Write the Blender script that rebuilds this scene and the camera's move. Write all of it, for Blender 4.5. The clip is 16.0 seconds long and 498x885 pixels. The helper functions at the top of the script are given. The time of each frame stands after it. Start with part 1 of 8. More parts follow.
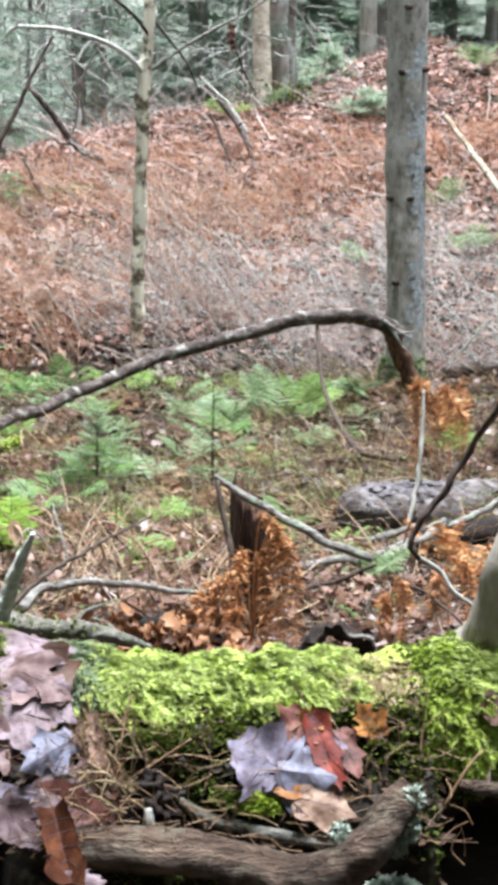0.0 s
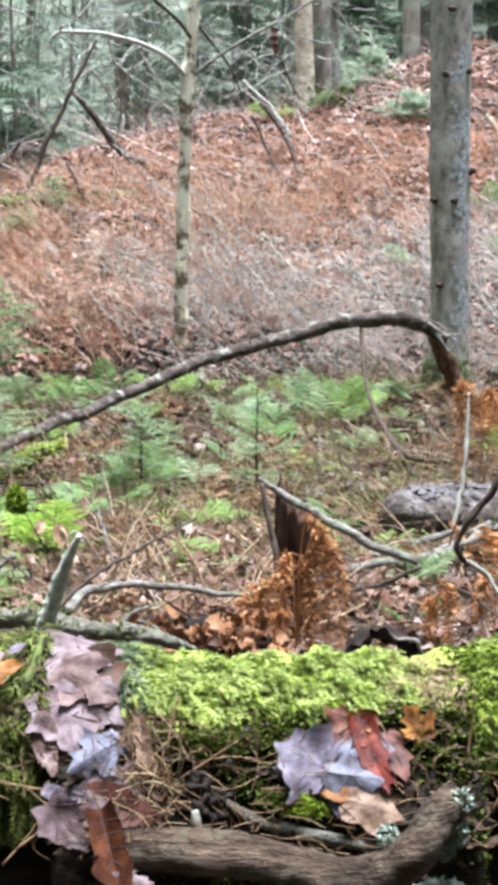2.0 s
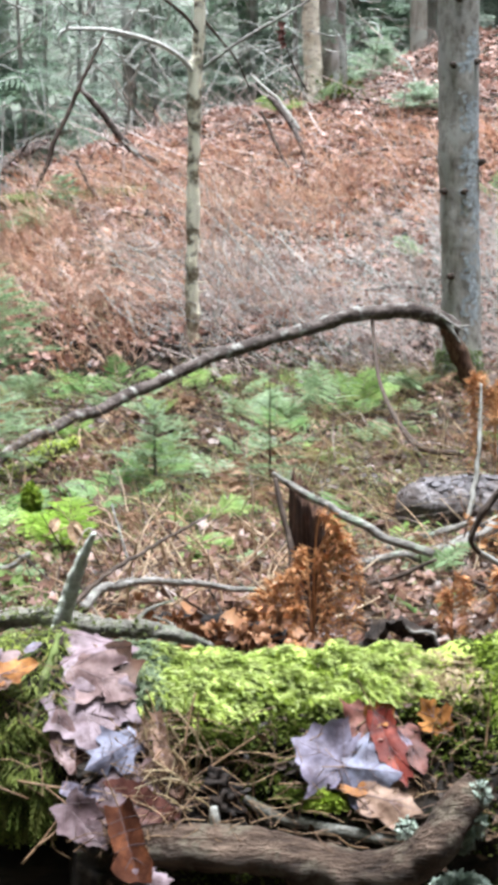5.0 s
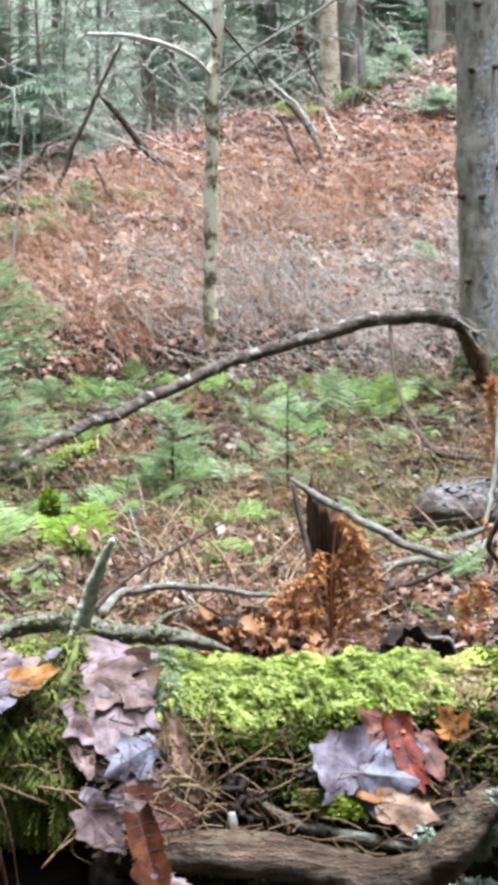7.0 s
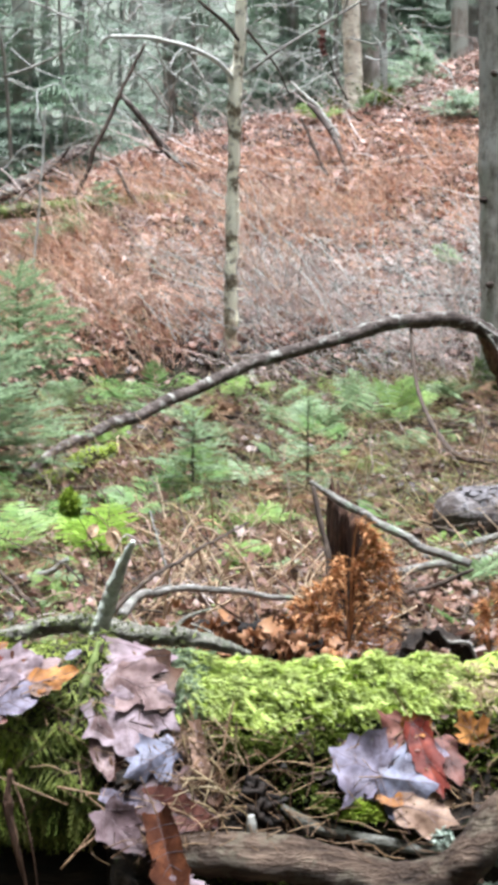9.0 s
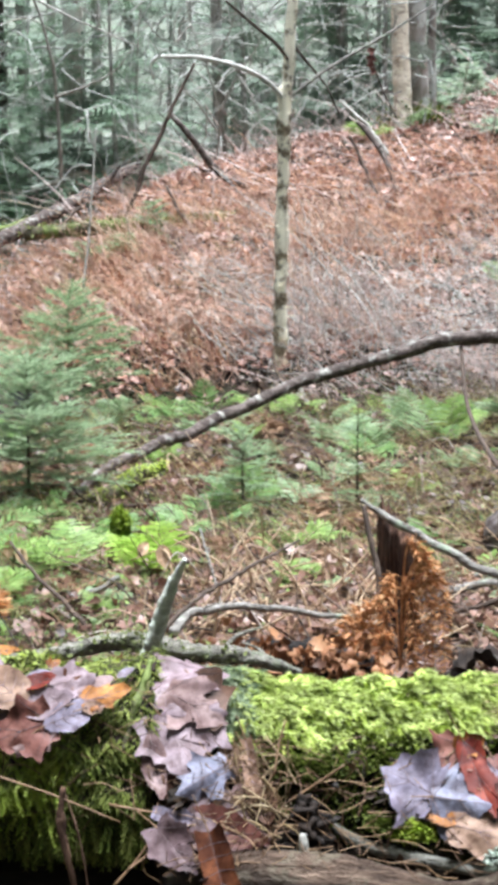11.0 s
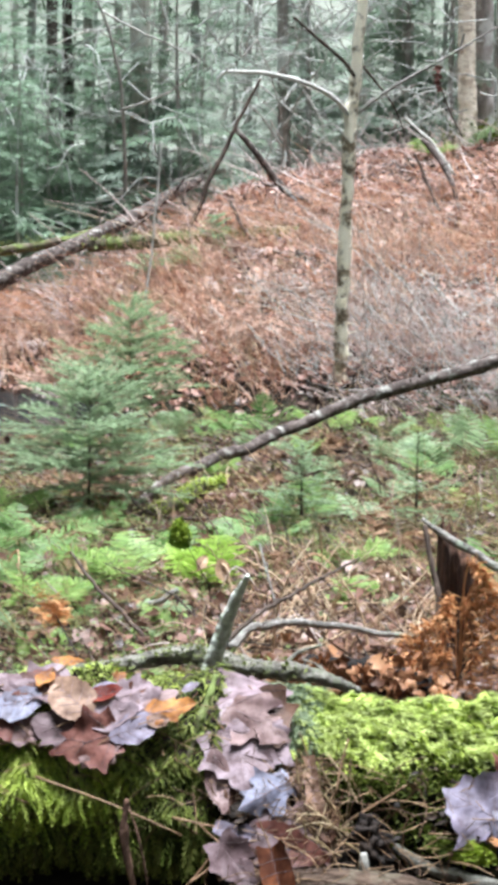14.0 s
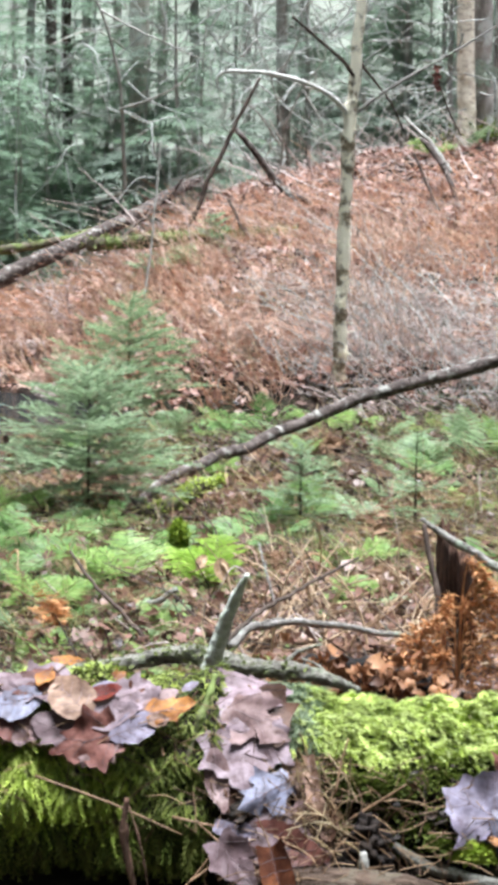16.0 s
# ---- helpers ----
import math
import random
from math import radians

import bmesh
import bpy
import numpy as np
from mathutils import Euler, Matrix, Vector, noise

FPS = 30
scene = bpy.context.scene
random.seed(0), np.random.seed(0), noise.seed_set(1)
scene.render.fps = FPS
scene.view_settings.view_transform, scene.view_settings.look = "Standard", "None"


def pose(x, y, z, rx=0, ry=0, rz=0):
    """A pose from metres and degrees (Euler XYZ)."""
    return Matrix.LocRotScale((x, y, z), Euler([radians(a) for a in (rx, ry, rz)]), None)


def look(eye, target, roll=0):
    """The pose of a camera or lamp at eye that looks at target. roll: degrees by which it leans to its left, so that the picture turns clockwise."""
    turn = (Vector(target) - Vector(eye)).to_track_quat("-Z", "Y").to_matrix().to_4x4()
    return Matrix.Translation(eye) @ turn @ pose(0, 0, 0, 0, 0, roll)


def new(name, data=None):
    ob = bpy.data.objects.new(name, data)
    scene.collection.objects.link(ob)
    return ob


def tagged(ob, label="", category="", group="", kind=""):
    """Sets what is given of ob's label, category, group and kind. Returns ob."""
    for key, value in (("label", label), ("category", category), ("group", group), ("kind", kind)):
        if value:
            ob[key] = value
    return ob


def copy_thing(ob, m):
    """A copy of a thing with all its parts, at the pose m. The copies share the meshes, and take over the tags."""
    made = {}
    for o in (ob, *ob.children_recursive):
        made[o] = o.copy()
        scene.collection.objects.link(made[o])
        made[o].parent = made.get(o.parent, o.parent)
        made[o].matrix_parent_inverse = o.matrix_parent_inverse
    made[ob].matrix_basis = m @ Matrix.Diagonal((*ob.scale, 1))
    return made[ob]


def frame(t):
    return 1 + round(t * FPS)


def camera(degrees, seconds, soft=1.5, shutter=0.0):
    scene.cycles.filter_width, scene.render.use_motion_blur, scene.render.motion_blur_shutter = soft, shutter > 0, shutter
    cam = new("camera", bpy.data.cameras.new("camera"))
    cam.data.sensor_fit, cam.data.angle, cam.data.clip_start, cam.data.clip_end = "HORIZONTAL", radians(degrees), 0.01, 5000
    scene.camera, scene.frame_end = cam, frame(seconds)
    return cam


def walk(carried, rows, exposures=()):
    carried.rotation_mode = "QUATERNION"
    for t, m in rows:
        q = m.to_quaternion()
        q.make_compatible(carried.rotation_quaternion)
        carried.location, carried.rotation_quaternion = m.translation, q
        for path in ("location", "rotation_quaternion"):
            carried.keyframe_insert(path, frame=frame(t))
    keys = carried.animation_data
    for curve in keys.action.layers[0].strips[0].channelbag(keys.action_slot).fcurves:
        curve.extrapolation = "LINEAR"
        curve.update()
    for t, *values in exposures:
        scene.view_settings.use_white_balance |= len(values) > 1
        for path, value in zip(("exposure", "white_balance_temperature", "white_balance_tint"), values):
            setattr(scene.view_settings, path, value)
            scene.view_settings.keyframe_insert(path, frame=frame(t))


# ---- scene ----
# ---------- camera ----------
cam = camera(17.9, 16.0, soft=5.2, shutter=0.5)
walk(cam, [
    (0.0, pose(0.0097, 0.0038, 1.0980, 82.021, -0.882, -3.253)),
    (0.5, pose(0.0083, 0.0026, 1.0974, 81.966, -0.783, -2.699)),
    (1.0, pose(0.0076, 0.0069, 1.0957, 81.966, -0.374, -1.848)),
    (1.5, pose(0.0065, 0.0092, 1.0934, 82.029, -0.358, -1.703)),
    (2.0, pose(0.0056, 0.0062, 1.0952, 82.129, -0.589, -1.722)),
    (2.5, pose(0.0088, 0.0086, 1.0968, 82.109, -0.456, -1.851)),
    (3.0, pose(0.0073, 0.0065, 1.0967, 82.133, -0.518, -1.740)),
    (3.5, pose(0.0079, 0.0092, 1.0949, 81.990, -0.202, -1.305)),
    (4.0, pose(0.0067, 0.0099, 1.0953, 81.880, 0.080, -1.229)),
    (4.2, pose(0.0070, 0.0090, 1.0949, 81.759, 0.263, -1.281)),
    (6.3, pose(0.0053, -0.0043, 1.1055, 82.256, 0.387, -1.383)),
    (6.5, pose(0.0053, -0.0066, 1.1062, 82.209, 0.421, -1.056)),
    (7.0, pose(0.0048, -0.0051, 1.1045, 82.052, 0.355, -0.728)),
    (7.5, pose(0.0036, -0.0047, 1.1053, 82.168, 0.050, -0.707)),
    (8.0, pose(0.0052, -0.0020, 1.1052, 82.200, -0.022, -0.734)),
    (8.5, pose(0.0037, -0.0043, 1.1053, 82.199, -0.041, -0.416)),
    (9.0, pose(0.0024, -0.0074, 1.1057, 82.136, 0.076, 0.026)),
    (9.5, pose(0.0030, -0.0067, 1.1045, 82.293, 0.114, 0.119)),
    (9.8, pose(0.0017, -0.0055, 1.1036, 82.278, 0.179, 0.508)),
    (9.9, pose(0.0005, -0.0053, 1.1036, 82.228, 0.309, 1.208)),
    (10.0, pose(-0.0009, -0.0042, 1.1027, 82.197, 0.420, 1.869)),
    (10.2, pose(-0.0003, -0.0065, 1.1036, 82.299, 0.371, 1.720)),
    (12.3, pose(-0.0113, -0.0233, 1.1135, 83.062, -0.163, 2.479)),
    (12.5, pose(-0.0146, -0.0270, 1.1142, 83.055, -0.259, 2.700)),
    (13.0, pose(-0.0159, -0.0348, 1.1169, 83.152, -0.416, 2.993)),
    (13.5, pose(-0.0179, -0.0314, 1.1180, 83.352, -0.731, 3.356)),
    (14.0, pose(-0.0179, -0.0319, 1.1173, 83.259, -0.741, 3.939)),
    (14.5, pose(-0.0213, -0.0315, 1.1163, 83.020, -0.681, 4.323)),
    (15.0, pose(-0.0197, -0.0286, 1.1161, 83.050, -0.575, 4.576)),
    (15.5, pose(-0.0198, -0.0292, 1.1161, 83.156, -0.620, 4.146)),
    (16.0, pose(-0.0194, -0.0324, 1.1172, 83.241, -0.771, 3.897)),
])

# ---------- light: a bright overcast sky ----------
world = bpy.data.worlds.new("overcast")
scene.world = world
world.use_nodes = True
wn = world.node_tree
sky = wn.nodes.new("ShaderNodeTexSky")
sky.sky_type = "NISHITA"
sky.sun_disc = False
sky.sun_elevation = radians(78)
sky.sun_rotation = radians(90)
sky.air_density = 1.0
sky.dust_density = 3.0
sky.ozone_density = 0.4
wn.links.new(sky.outputs[0], wn.nodes["Background"].inputs[0])
wn.nodes["Background"].inputs[1].default_value = 0.020
sun_data = bpy.data.lights.new("sun", "SUN")
sun_data.energy = 5.0
sun_data.angle = radians(28)
sun_data.color = (0.87, 0.92, 1.0)
sun = new("sun", sun_data)
sun.matrix_world = look((0.6, 3.0, 12.0), (0.0, 3.0, 0.0))
scene.view_settings.exposure = 1.71


# ---------- materials ----------
def ramp(nt, fac, stops):
    n = nt.nodes.new("ShaderNodeValToRGB")
    while len(n.color_ramp.elements) < len(stops):
        n.color_ramp.elements.new(0.5)
    for e, (p, c) in zip(n.color_ramp.elements, stops):
        e.position, e.color = p, (*c, 1)
    nt.links.new(fac, n.inputs[0])
    return n.outputs[0]


def noise_tex(nt, scale, detail=4.0, stretch=(1, 1, 1), rough=0.6):
    co = nt.nodes.new("ShaderNodeTexCoord")
    mp = nt.nodes.new("ShaderNodeMapping")
    mp.inputs["Scale"].default_value = stretch
    nt.links.new(co.outputs["Object"], mp.inputs[0])
    n = nt.nodes.new("ShaderNodeTexNoise")
    n.inputs["Scale"].default_value = scale
    n.inputs["Detail"].default_value = detail
    n.inputs["Roughness"].default_value = rough
    nt.links.new(mp.outputs[0], n.inputs["Vector"])
    return n.outputs["Fac"]


def mix(nt, fac, a, b, mode="MIX"):
    m = nt.nodes.new("ShaderNodeMix")
    m.data_type, m.blend_type = "RGBA", mode
    for sock, val in ((m.inputs[0], fac), (m.inputs[6], a), (m.inputs[7], b)):
        if isinstance(val, (int, float)):
            sock.default_value = val
        elif isinstance(val, tuple):
            sock.default_value = (*val, 1)
        else:
            nt.links.new(val, sock)
    return m.outputs[2]


def base(name, rough=0.8, spec=0.3):
    m = bpy.data.materials.new(name)
    m.use_nodes = True
    b = m.node_tree.nodes["Principled BSDF"]
    b.inputs["Roughness"].default_value = rough
    b.inputs["Specular IOR Level"].default_value = spec
    return m, m.node_tree, b


def bump(nt, b, height, strength=0.5, dist=0.01):
    n = nt.nodes.new("ShaderNodeBump")
    n.inputs["Strength"].default_value = strength
    n.inputs["Distance"].default_value = dist
    nt.links.new(height, n.inputs["Height"])
    nt.links.new(n.outputs[0], b.inputs["Normal"])


def bark_mat(name, dark, mid, light, scale=12.0, patch=None, patch_scale=5.0, patch_at=0.55, stretch=(1, 1, 0.25), rough=0.85, depth=0.01):
    """Bark: streaks, lighter flakes and, where given, patches of lichen, moss or bare wood."""
    m, nt, b = base(name, rough)
    n1 = noise_tex(nt, scale, 6, stretch, 0.7)
    c = ramp(nt, n1, [(0.3, dark), (0.5, mid), (0.72, light)])
    if patch:
        n2 = noise_tex(nt, patch_scale, 5, (1, 1, 1), 0.65)
        f = ramp(nt, n2, [(patch_at - 0.04, (0, 0, 0)), (patch_at + 0.05, (1, 1, 1))])
        c = mix(nt, f, c, patch)
    nt.links.new(c, b.inputs["Base Color"])
    bump(nt, b, n1, 0.8, depth)
    return m


def leafy(name, colours, rough=0.55, thin=0.35, spec=0.35, veins=0.0):
    """Leaves: each blade its own shade, some light coming through."""
    m, nt, b = base(name, rough, spec)
    g = nt.nodes.new("ShaderNodeNewGeometry")
    k = len(colours)
    c = ramp(nt, g.outputs["Random Per Island"], [(i / max(1, k - 1), q) for i, q in enumerate(colours)])
    n = noise_tex(nt, 60, 3)
    c = mix(nt, 0.45, c, ramp(nt, n, [(0.3, (0.12, 0.12, 0.12)), (0.7, (1.4, 1.4, 1.4))]), "MULTIPLY")
    nt.links.new(c, b.inputs["Base Color"])
    if thin:
        t = nt.nodes.new("ShaderNodeBsdfTranslucent")
        nt.links.new(c, t.inputs[0])
        s = nt.nodes.new("ShaderNodeMixShader")
        s.inputs[0].default_value = thin
        nt.links.new(b.outputs[0], s.inputs[1])
        nt.links.new(t.outputs[0], s.inputs[2])
        nt.links.new(s.outputs[0], nt.nodes["Material Output"].inputs[0])
    return m


M_SOIL, _nt, _b = base("forest_soil", 0.9, 0.2)
_n1 = noise_tex(_nt, 1.3, 6)
_n2 = noise_tex(_nt, 22, 5)
_c = ramp(_nt, _n2, [(0.3, (0.008, 0.006, 0.005)), (0.5, (0.026, 0.016, 0.012)), (0.7, (0.085, 0.055, 0.04))])
_c2 = ramp(_nt, _n2, [(0.3, (0.008, 0.008, 0.004)), (0.55, (0.025, 0.024, 0.011)), (0.75, (0.11, 0.10, 0.045))])
_nt.links.new(mix(_nt, ramp(_nt, _n1, [(0.45, (0, 0, 0)), (0.6, (1, 1, 1))]), _c, _c2), _b.inputs["Base Color"])
bump(_nt, _b, _n2, 0.9, 0.03)

M_WATER, _nt, _b = base("creek_water", 0.06, 0.4)
_b.inputs["Base Color"].default_value = (0.03, 0.035, 0.035, 1)
bump(_nt, _b, noise_tex(_nt, 5.0, 5, (1, 3, 1)), 1.0, 0.30)

# dark rotten wood, near black also to paint shade under the log
M_WOODSHADE = bark_mat("rotten_wood_and_shade", (0.006, 0.005, 0.004), (0.018, 0.012, 0.009), (0.05, 0.032, 0.02), 25, stretch=(0.3, 1, 1), rough=0.9)
M_CHAR = bark_mat("black_rotten_wood", (0.003, 0.003, 0.003), (0.009, 0.007, 0.006), (0.03, 0.022, 0.018), 60)
M_STUMP = bark_mat("red_brown_stump_wood", (0.0084, 0.0056, 0.0042), (0.0630, 0.0308, 0.0196), (0.2240, 0.1190, 0.0770), 55, stretch=(1, 1, 0.12), rough=0.95, depth=0.04)
M_GREYBARK = bark_mat("grey_fir_bark", (0.15, 0.13, 0.11), (0.42, 0.39, 0.35), (0.64, 0.62, 0.58), 26, (0.50, 0.49, 0.455), 7, 0.56, (1, 1, 0.6))
M_THINBARK = bark_mat("lichen_spotted_bark", (0.055, 0.042, 0.028), (0.20, 0.155, 0.10), (0.55, 0.47, 0.33), 34, (0.93, 0.87, 0.70), 9.0, 0.47, (1, 1, 1.6))
M_BIRCH = bark_mat("peeling_yellow_birch_bark", (0.24, 0.18, 0.12), (0.80, 0.73, 0.60), (0.93, 0.90, 0.80), 13, (0.42, 0.33, 0.23), 7, 0.61, (1, 1, 2.0))
M_BIRCHPOLE = bark_mat("grey_cream_birch_pole", (0.10, 0.075, 0.05), (0.34, 0.29, 0.22), (0.58, 0.53, 0.44), 12, (0.20, 0.15, 0.10), 5, 0.52)
M_BIRCHLOG = bark_mat("pale_birch_log_bark", (0.0280, 0.0216, 0.0192), (0.1680, 0.1440, 0.1400), (0.3840, 0.3600, 0.3640), 22, (0.07, 0.05, 0.042), 9, 0.56, (0.6, 1, 1), 0.85, 0.05)
M_ROOT = bark_mat("bare_brown_wood", (0.010, 0.007, 0.005), (0.075, 0.047, 0.032), (0.26, 0.18, 0.13), 40, (0.15, 0.12, 0.085), 26, 0.56, (0.22, 1, 1), 0.8, 0.08)
M_GREYWOOD = bark_mat("weathered_grey_wood", (0.05, 0.045, 0.038), (0.20, 0.185, 0.165), (0.42, 0.40, 0.37), 45, (0.25, 0.29, 0.22), 15, 0.58, (0.4, 1, 1), 0.85, 0.02)
M_PALETWIG = bark_mat("pale_dead_twig", (0.16, 0.15, 0.13), (0.33, 0.32, 0.285), (0.50, 0.49, 0.45), 30)
M_WHITELIMB = bark_mat("bleached_limb", (0.38, 0.37, 0.34), (0.58, 0.57, 0.53), (0.74, 0.73, 0.69), 30)
M_DARKTWIG = bark_mat("dark_twig_bark", (0.02, 0.014, 0.01), (0.065, 0.045, 0.035), (0.14, 0.105, 0.08), 40)
M_ARCH = bark_mat("dark_sapling_bark", (0.015, 0.011, 0.009), (0.065, 0.048, 0.041), (0.20, 0.165, 0.148), 30, (0.30, 0.29, 0.26), 14, 0.60, (0.4, 1, 1))
M_TORNWOOD = bark_mat("torn_red_wood", (0.03, 0.015, 0.01), (0.13, 0.07, 0.045), (0.30, 0.185, 0.12), 50, stretch=(1, 1, 0.2), depth=0.02)
M_PALELICHEN = bark_mat("lichened_grey_wood", (0.02, 0.019, 0.016), (0.17, 0.165, 0.14), (0.46, 0.46, 0.41), 70, (0.09, 0.085, 0.065), 38, 0.53, (0.5, 1, 1), 0.9, 0.03)
M_STUBWOOD = bark_mat("pale_lichened_stub", (0.3360, 0.3472, 0.2912), (0.6720, 0.7056, 0.6160), (0.8960, 0.9296, 0.8512), 70, (0.46, 0.50, 0.38), 40, 0.58, (0.6, 1, 1))
M_LIMBGREY = bark_mat("smooth_weathered_limb", (0.1430, 0.1196, 0.0975), (0.3250, 0.2860, 0.2405), (0.4940, 0.4485, 0.3900), 26, (0.18, 0.16, 0.135), 9, 0.58, (1, 1, 0.2), 0.85, 0.01)
M_ROUGHGREY = bark_mat("rough_grey_green_bark", (0.0405, 0.0365, 0.0297), (0.2160, 0.2025, 0.1688), (0.4590, 0.4455, 0.3847), 75, (0.22, 0.235, 0.165), 34, 0.55, (0.6, 1, 1), 0.9, 0.03)
M_LICHEN = bark_mat("grey_green_lichen", (0.18, 0.23, 0.18), (0.36, 0.43, 0.355), (0.55, 0.62, 0.53), 60)
M_PALETRUNK = bark_mat("pale_trunk_bark", (0.16, 0.145, 0.12), (0.38, 0.36, 0.31), (0.58, 0.56, 0.50), 9, (0.50, 0.53, 0.47), 4, 0.55)
M_FARBARK = bark_mat("far_trunk_bark", (0.12, 0.108, 0.095), (0.29, 0.265, 0.24), (0.47, 0.445, 0.415), 9, (0.50, 0.52, 0.49), 3, 0.54)
M_MOSSLOG = bark_mat("mossy_log_bark", (0.03, 0.024, 0.016), (0.09, 0.075, 0.05), (0.20, 0.17, 0.12), 20, (0.13, 0.17, 0.05), 5, 0.50, (0.4, 1, 1))
M_MOSSBODY = bark_mat("moss_mat", (0.12, 0.16, 0.03), (0.32, 0.40, 0.08), (0.52, 0.61, 0.18), 45)

M_MOSS = leafy("moss_lit_tone", [(0.52, 0.62, 0.17), (0.63, 0.73, 0.25), (0.74, 0.83, 0.36)], 0.6, 0.5, 0.2)
M_MOSSGREY = leafy("grey_green_feather_moss", [(0.20, 0.27, 0.15), (0.32, 0.40, 0.25), (0.46, 0.53, 0.36)], 0.6, 0.4, 0.2)
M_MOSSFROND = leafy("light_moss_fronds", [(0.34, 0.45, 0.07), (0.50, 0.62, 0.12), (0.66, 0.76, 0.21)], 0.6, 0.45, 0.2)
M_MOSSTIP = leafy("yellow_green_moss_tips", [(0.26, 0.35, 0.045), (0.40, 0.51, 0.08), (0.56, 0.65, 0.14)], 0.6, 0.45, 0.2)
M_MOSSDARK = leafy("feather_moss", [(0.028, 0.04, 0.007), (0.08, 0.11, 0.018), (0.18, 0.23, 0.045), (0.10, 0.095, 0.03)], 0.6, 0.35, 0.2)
# darkened so that gaps between the light fronds read as shade
M_FEATHER = leafy("feather_moss_shade_tone", [(0.035, 0.048, 0.010), (0.135, 0.175, 0.034), (0.30, 0.36, 0.085), (0.13, 0.12, 0.042)], 0.6, 0.35, 0.2)
M_MOSSTUFT = leafy("olive_moss_tufts", [(0.085, 0.115, 0.032), (0.170, 0.212, 0.068), (0.272, 0.315, 0.115), (0.119, 0.111, 0.051)], 0.6, 0.4, 0.2)
M_LITTER = leafy("red_brown_leaf_litter", [(0.201, 0.093, 0.067), (0.403, 0.217, 0.164), (0.562, 0.355, 0.292), (0.318, 0.148, 0.099), (0.657, 0.482, 0.419), (0.456, 0.233, 0.154)], 0.5, 0.2, 0.4)
M_LITTER2 = leafy("tan_leaf_litter", [(0.021, 0.012, 0.008), (0.070, 0.039, 0.025), (0.146, 0.094, 0.062), (0.045, 0.021, 0.012), (0.133, 0.070, 0.040)], 0.5, 0.2, 0.5)
M_LITTERWET = leafy("wet_red_leaf_litter", [(0.09, 0.043, 0.03), (0.20, 0.105, 0.075), (0.27, 0.155, 0.12), (0.12, 0.055, 0.036), (0.31, 0.21, 0.17), (0.21, 0.10, 0.062)], 0.45, 0.2, 0.4)
M_BRACKEN = leafy("dead_bracken", [(0.462, 0.205, 0.116), (0.662, 0.352, 0.210), (0.819, 0.525, 0.357), (0.546, 0.263, 0.158)], 0.7, 0.3)
M_PINKTWIG = leafy("pink_grey_brush", [(0.270, 0.187, 0.161), (0.468, 0.359, 0.322), (0.603, 0.515, 0.473), (0.354, 0.255, 0.229)], 0.8, 0.0)
M_PALEBRUSH = leafy("pale_grey_brush", [(0.24, 0.25, 0.225), (0.38, 0.39, 0.36), (0.54, 0.55, 0.51)], 0.8, 0.0)
M_DEADGRASS = leafy("straw_grass", [(0.262, 0.180, 0.090), (0.369, 0.279, 0.156), (0.451, 0.361, 0.230)], 0.7, 0.3)
M_STRAWRED = leafy("red_tan_bracken", [(0.41, 0.24, 0.175), (0.57, 0.375, 0.285), (0.72, 0.54, 0.43)], 0.7, 0.2)
M_STRAWPALE = leafy("pale_bracken", [(0.40, 0.26, 0.15), (0.56, 0.40, 0.26), (0.68, 0.54, 0.38)], 0.7, 0.2)
M_DARKSTEM = leafy("dark_wet_twigs", [(0.02, 0.014, 0.01), (0.055, 0.036, 0.026), (0.11, 0.075, 0.055)], 0.7, 0.0)
M_CURLED = leafy("curled_brown_leaves", [(0.05, 0.02, 0.01), (0.22, 0.09, 0.04), (0.46, 0.24, 0.12), (0.14, 0.055, 0.025)], 0.6, 0.15)
M_FERNDEAD = leafy("curled_brown_fern", [(0.276, 0.103, 0.034), (0.575, 0.259, 0.098), (0.828, 0.471, 0.230), (0.437, 0.184, 0.069)], 0.7, 0.3)
M_FERNLIME = leafy("lime_green_fern", [(0.255, 0.425, 0.060), (0.357, 0.544, 0.093), (0.468, 0.646, 0.145)], 0.5, 0.5)
M_FERN = leafy("green_fern", [(0.10, 0.20, 0.06), (0.19, 0.32, 0.105), (0.30, 0.45, 0.175)], 0.5, 0.45)
M_FERNBRIGHT = leafy("bright_fern", [(0.176, 0.302, 0.071), (0.260, 0.395, 0.109), (0.370, 0.504, 0.168)], 0.5, 0.45)
M_FERNPALE = leafy("pale_fern", [(0.167, 0.266, 0.118), (0.266, 0.375, 0.187), (0.394, 0.493, 0.286)], 0.5, 0.45)
M_FERNBROWN = leafy("brown_collapsed_fern", [(0.097, 0.048, 0.026), (0.220, 0.119, 0.066), (0.370, 0.229, 0.136), (0.150, 0.070, 0.035)], 0.7, 0.25)
M_SEDGE = leafy("olive_sedge", [(0.20, 0.19, 0.06), (0.34, 0.31, 0.11), (0.47, 0.42, 0.18), (0.25, 0.27, 0.09)], 0.6, 0.35)
M_SKYLICHEN = leafy("lichen_with_sky_tint", [(0.42, 0.46, 0.48), (0.56, 0.61, 0.64), (0.68, 0.73, 0.76)], 0.85, 0.0)
# the moss again, its colour lowered for the shaded face
M_MIDMOSS = leafy("moss_darkened_as_shaded", [(0.11, 0.17, 0.018), (0.22, 0.31, 0.035), (0.36, 0.46, 0.065)], 0.6, 0.4, 0.2)
M_FLATTWIG = leafy("wet_brown_twigs", [(0.072, 0.048, 0.036), (0.160, 0.116, 0.092), (0.272, 0.216, 0.184), (0.104, 0.068, 0.052)], 0.8, 0.0)
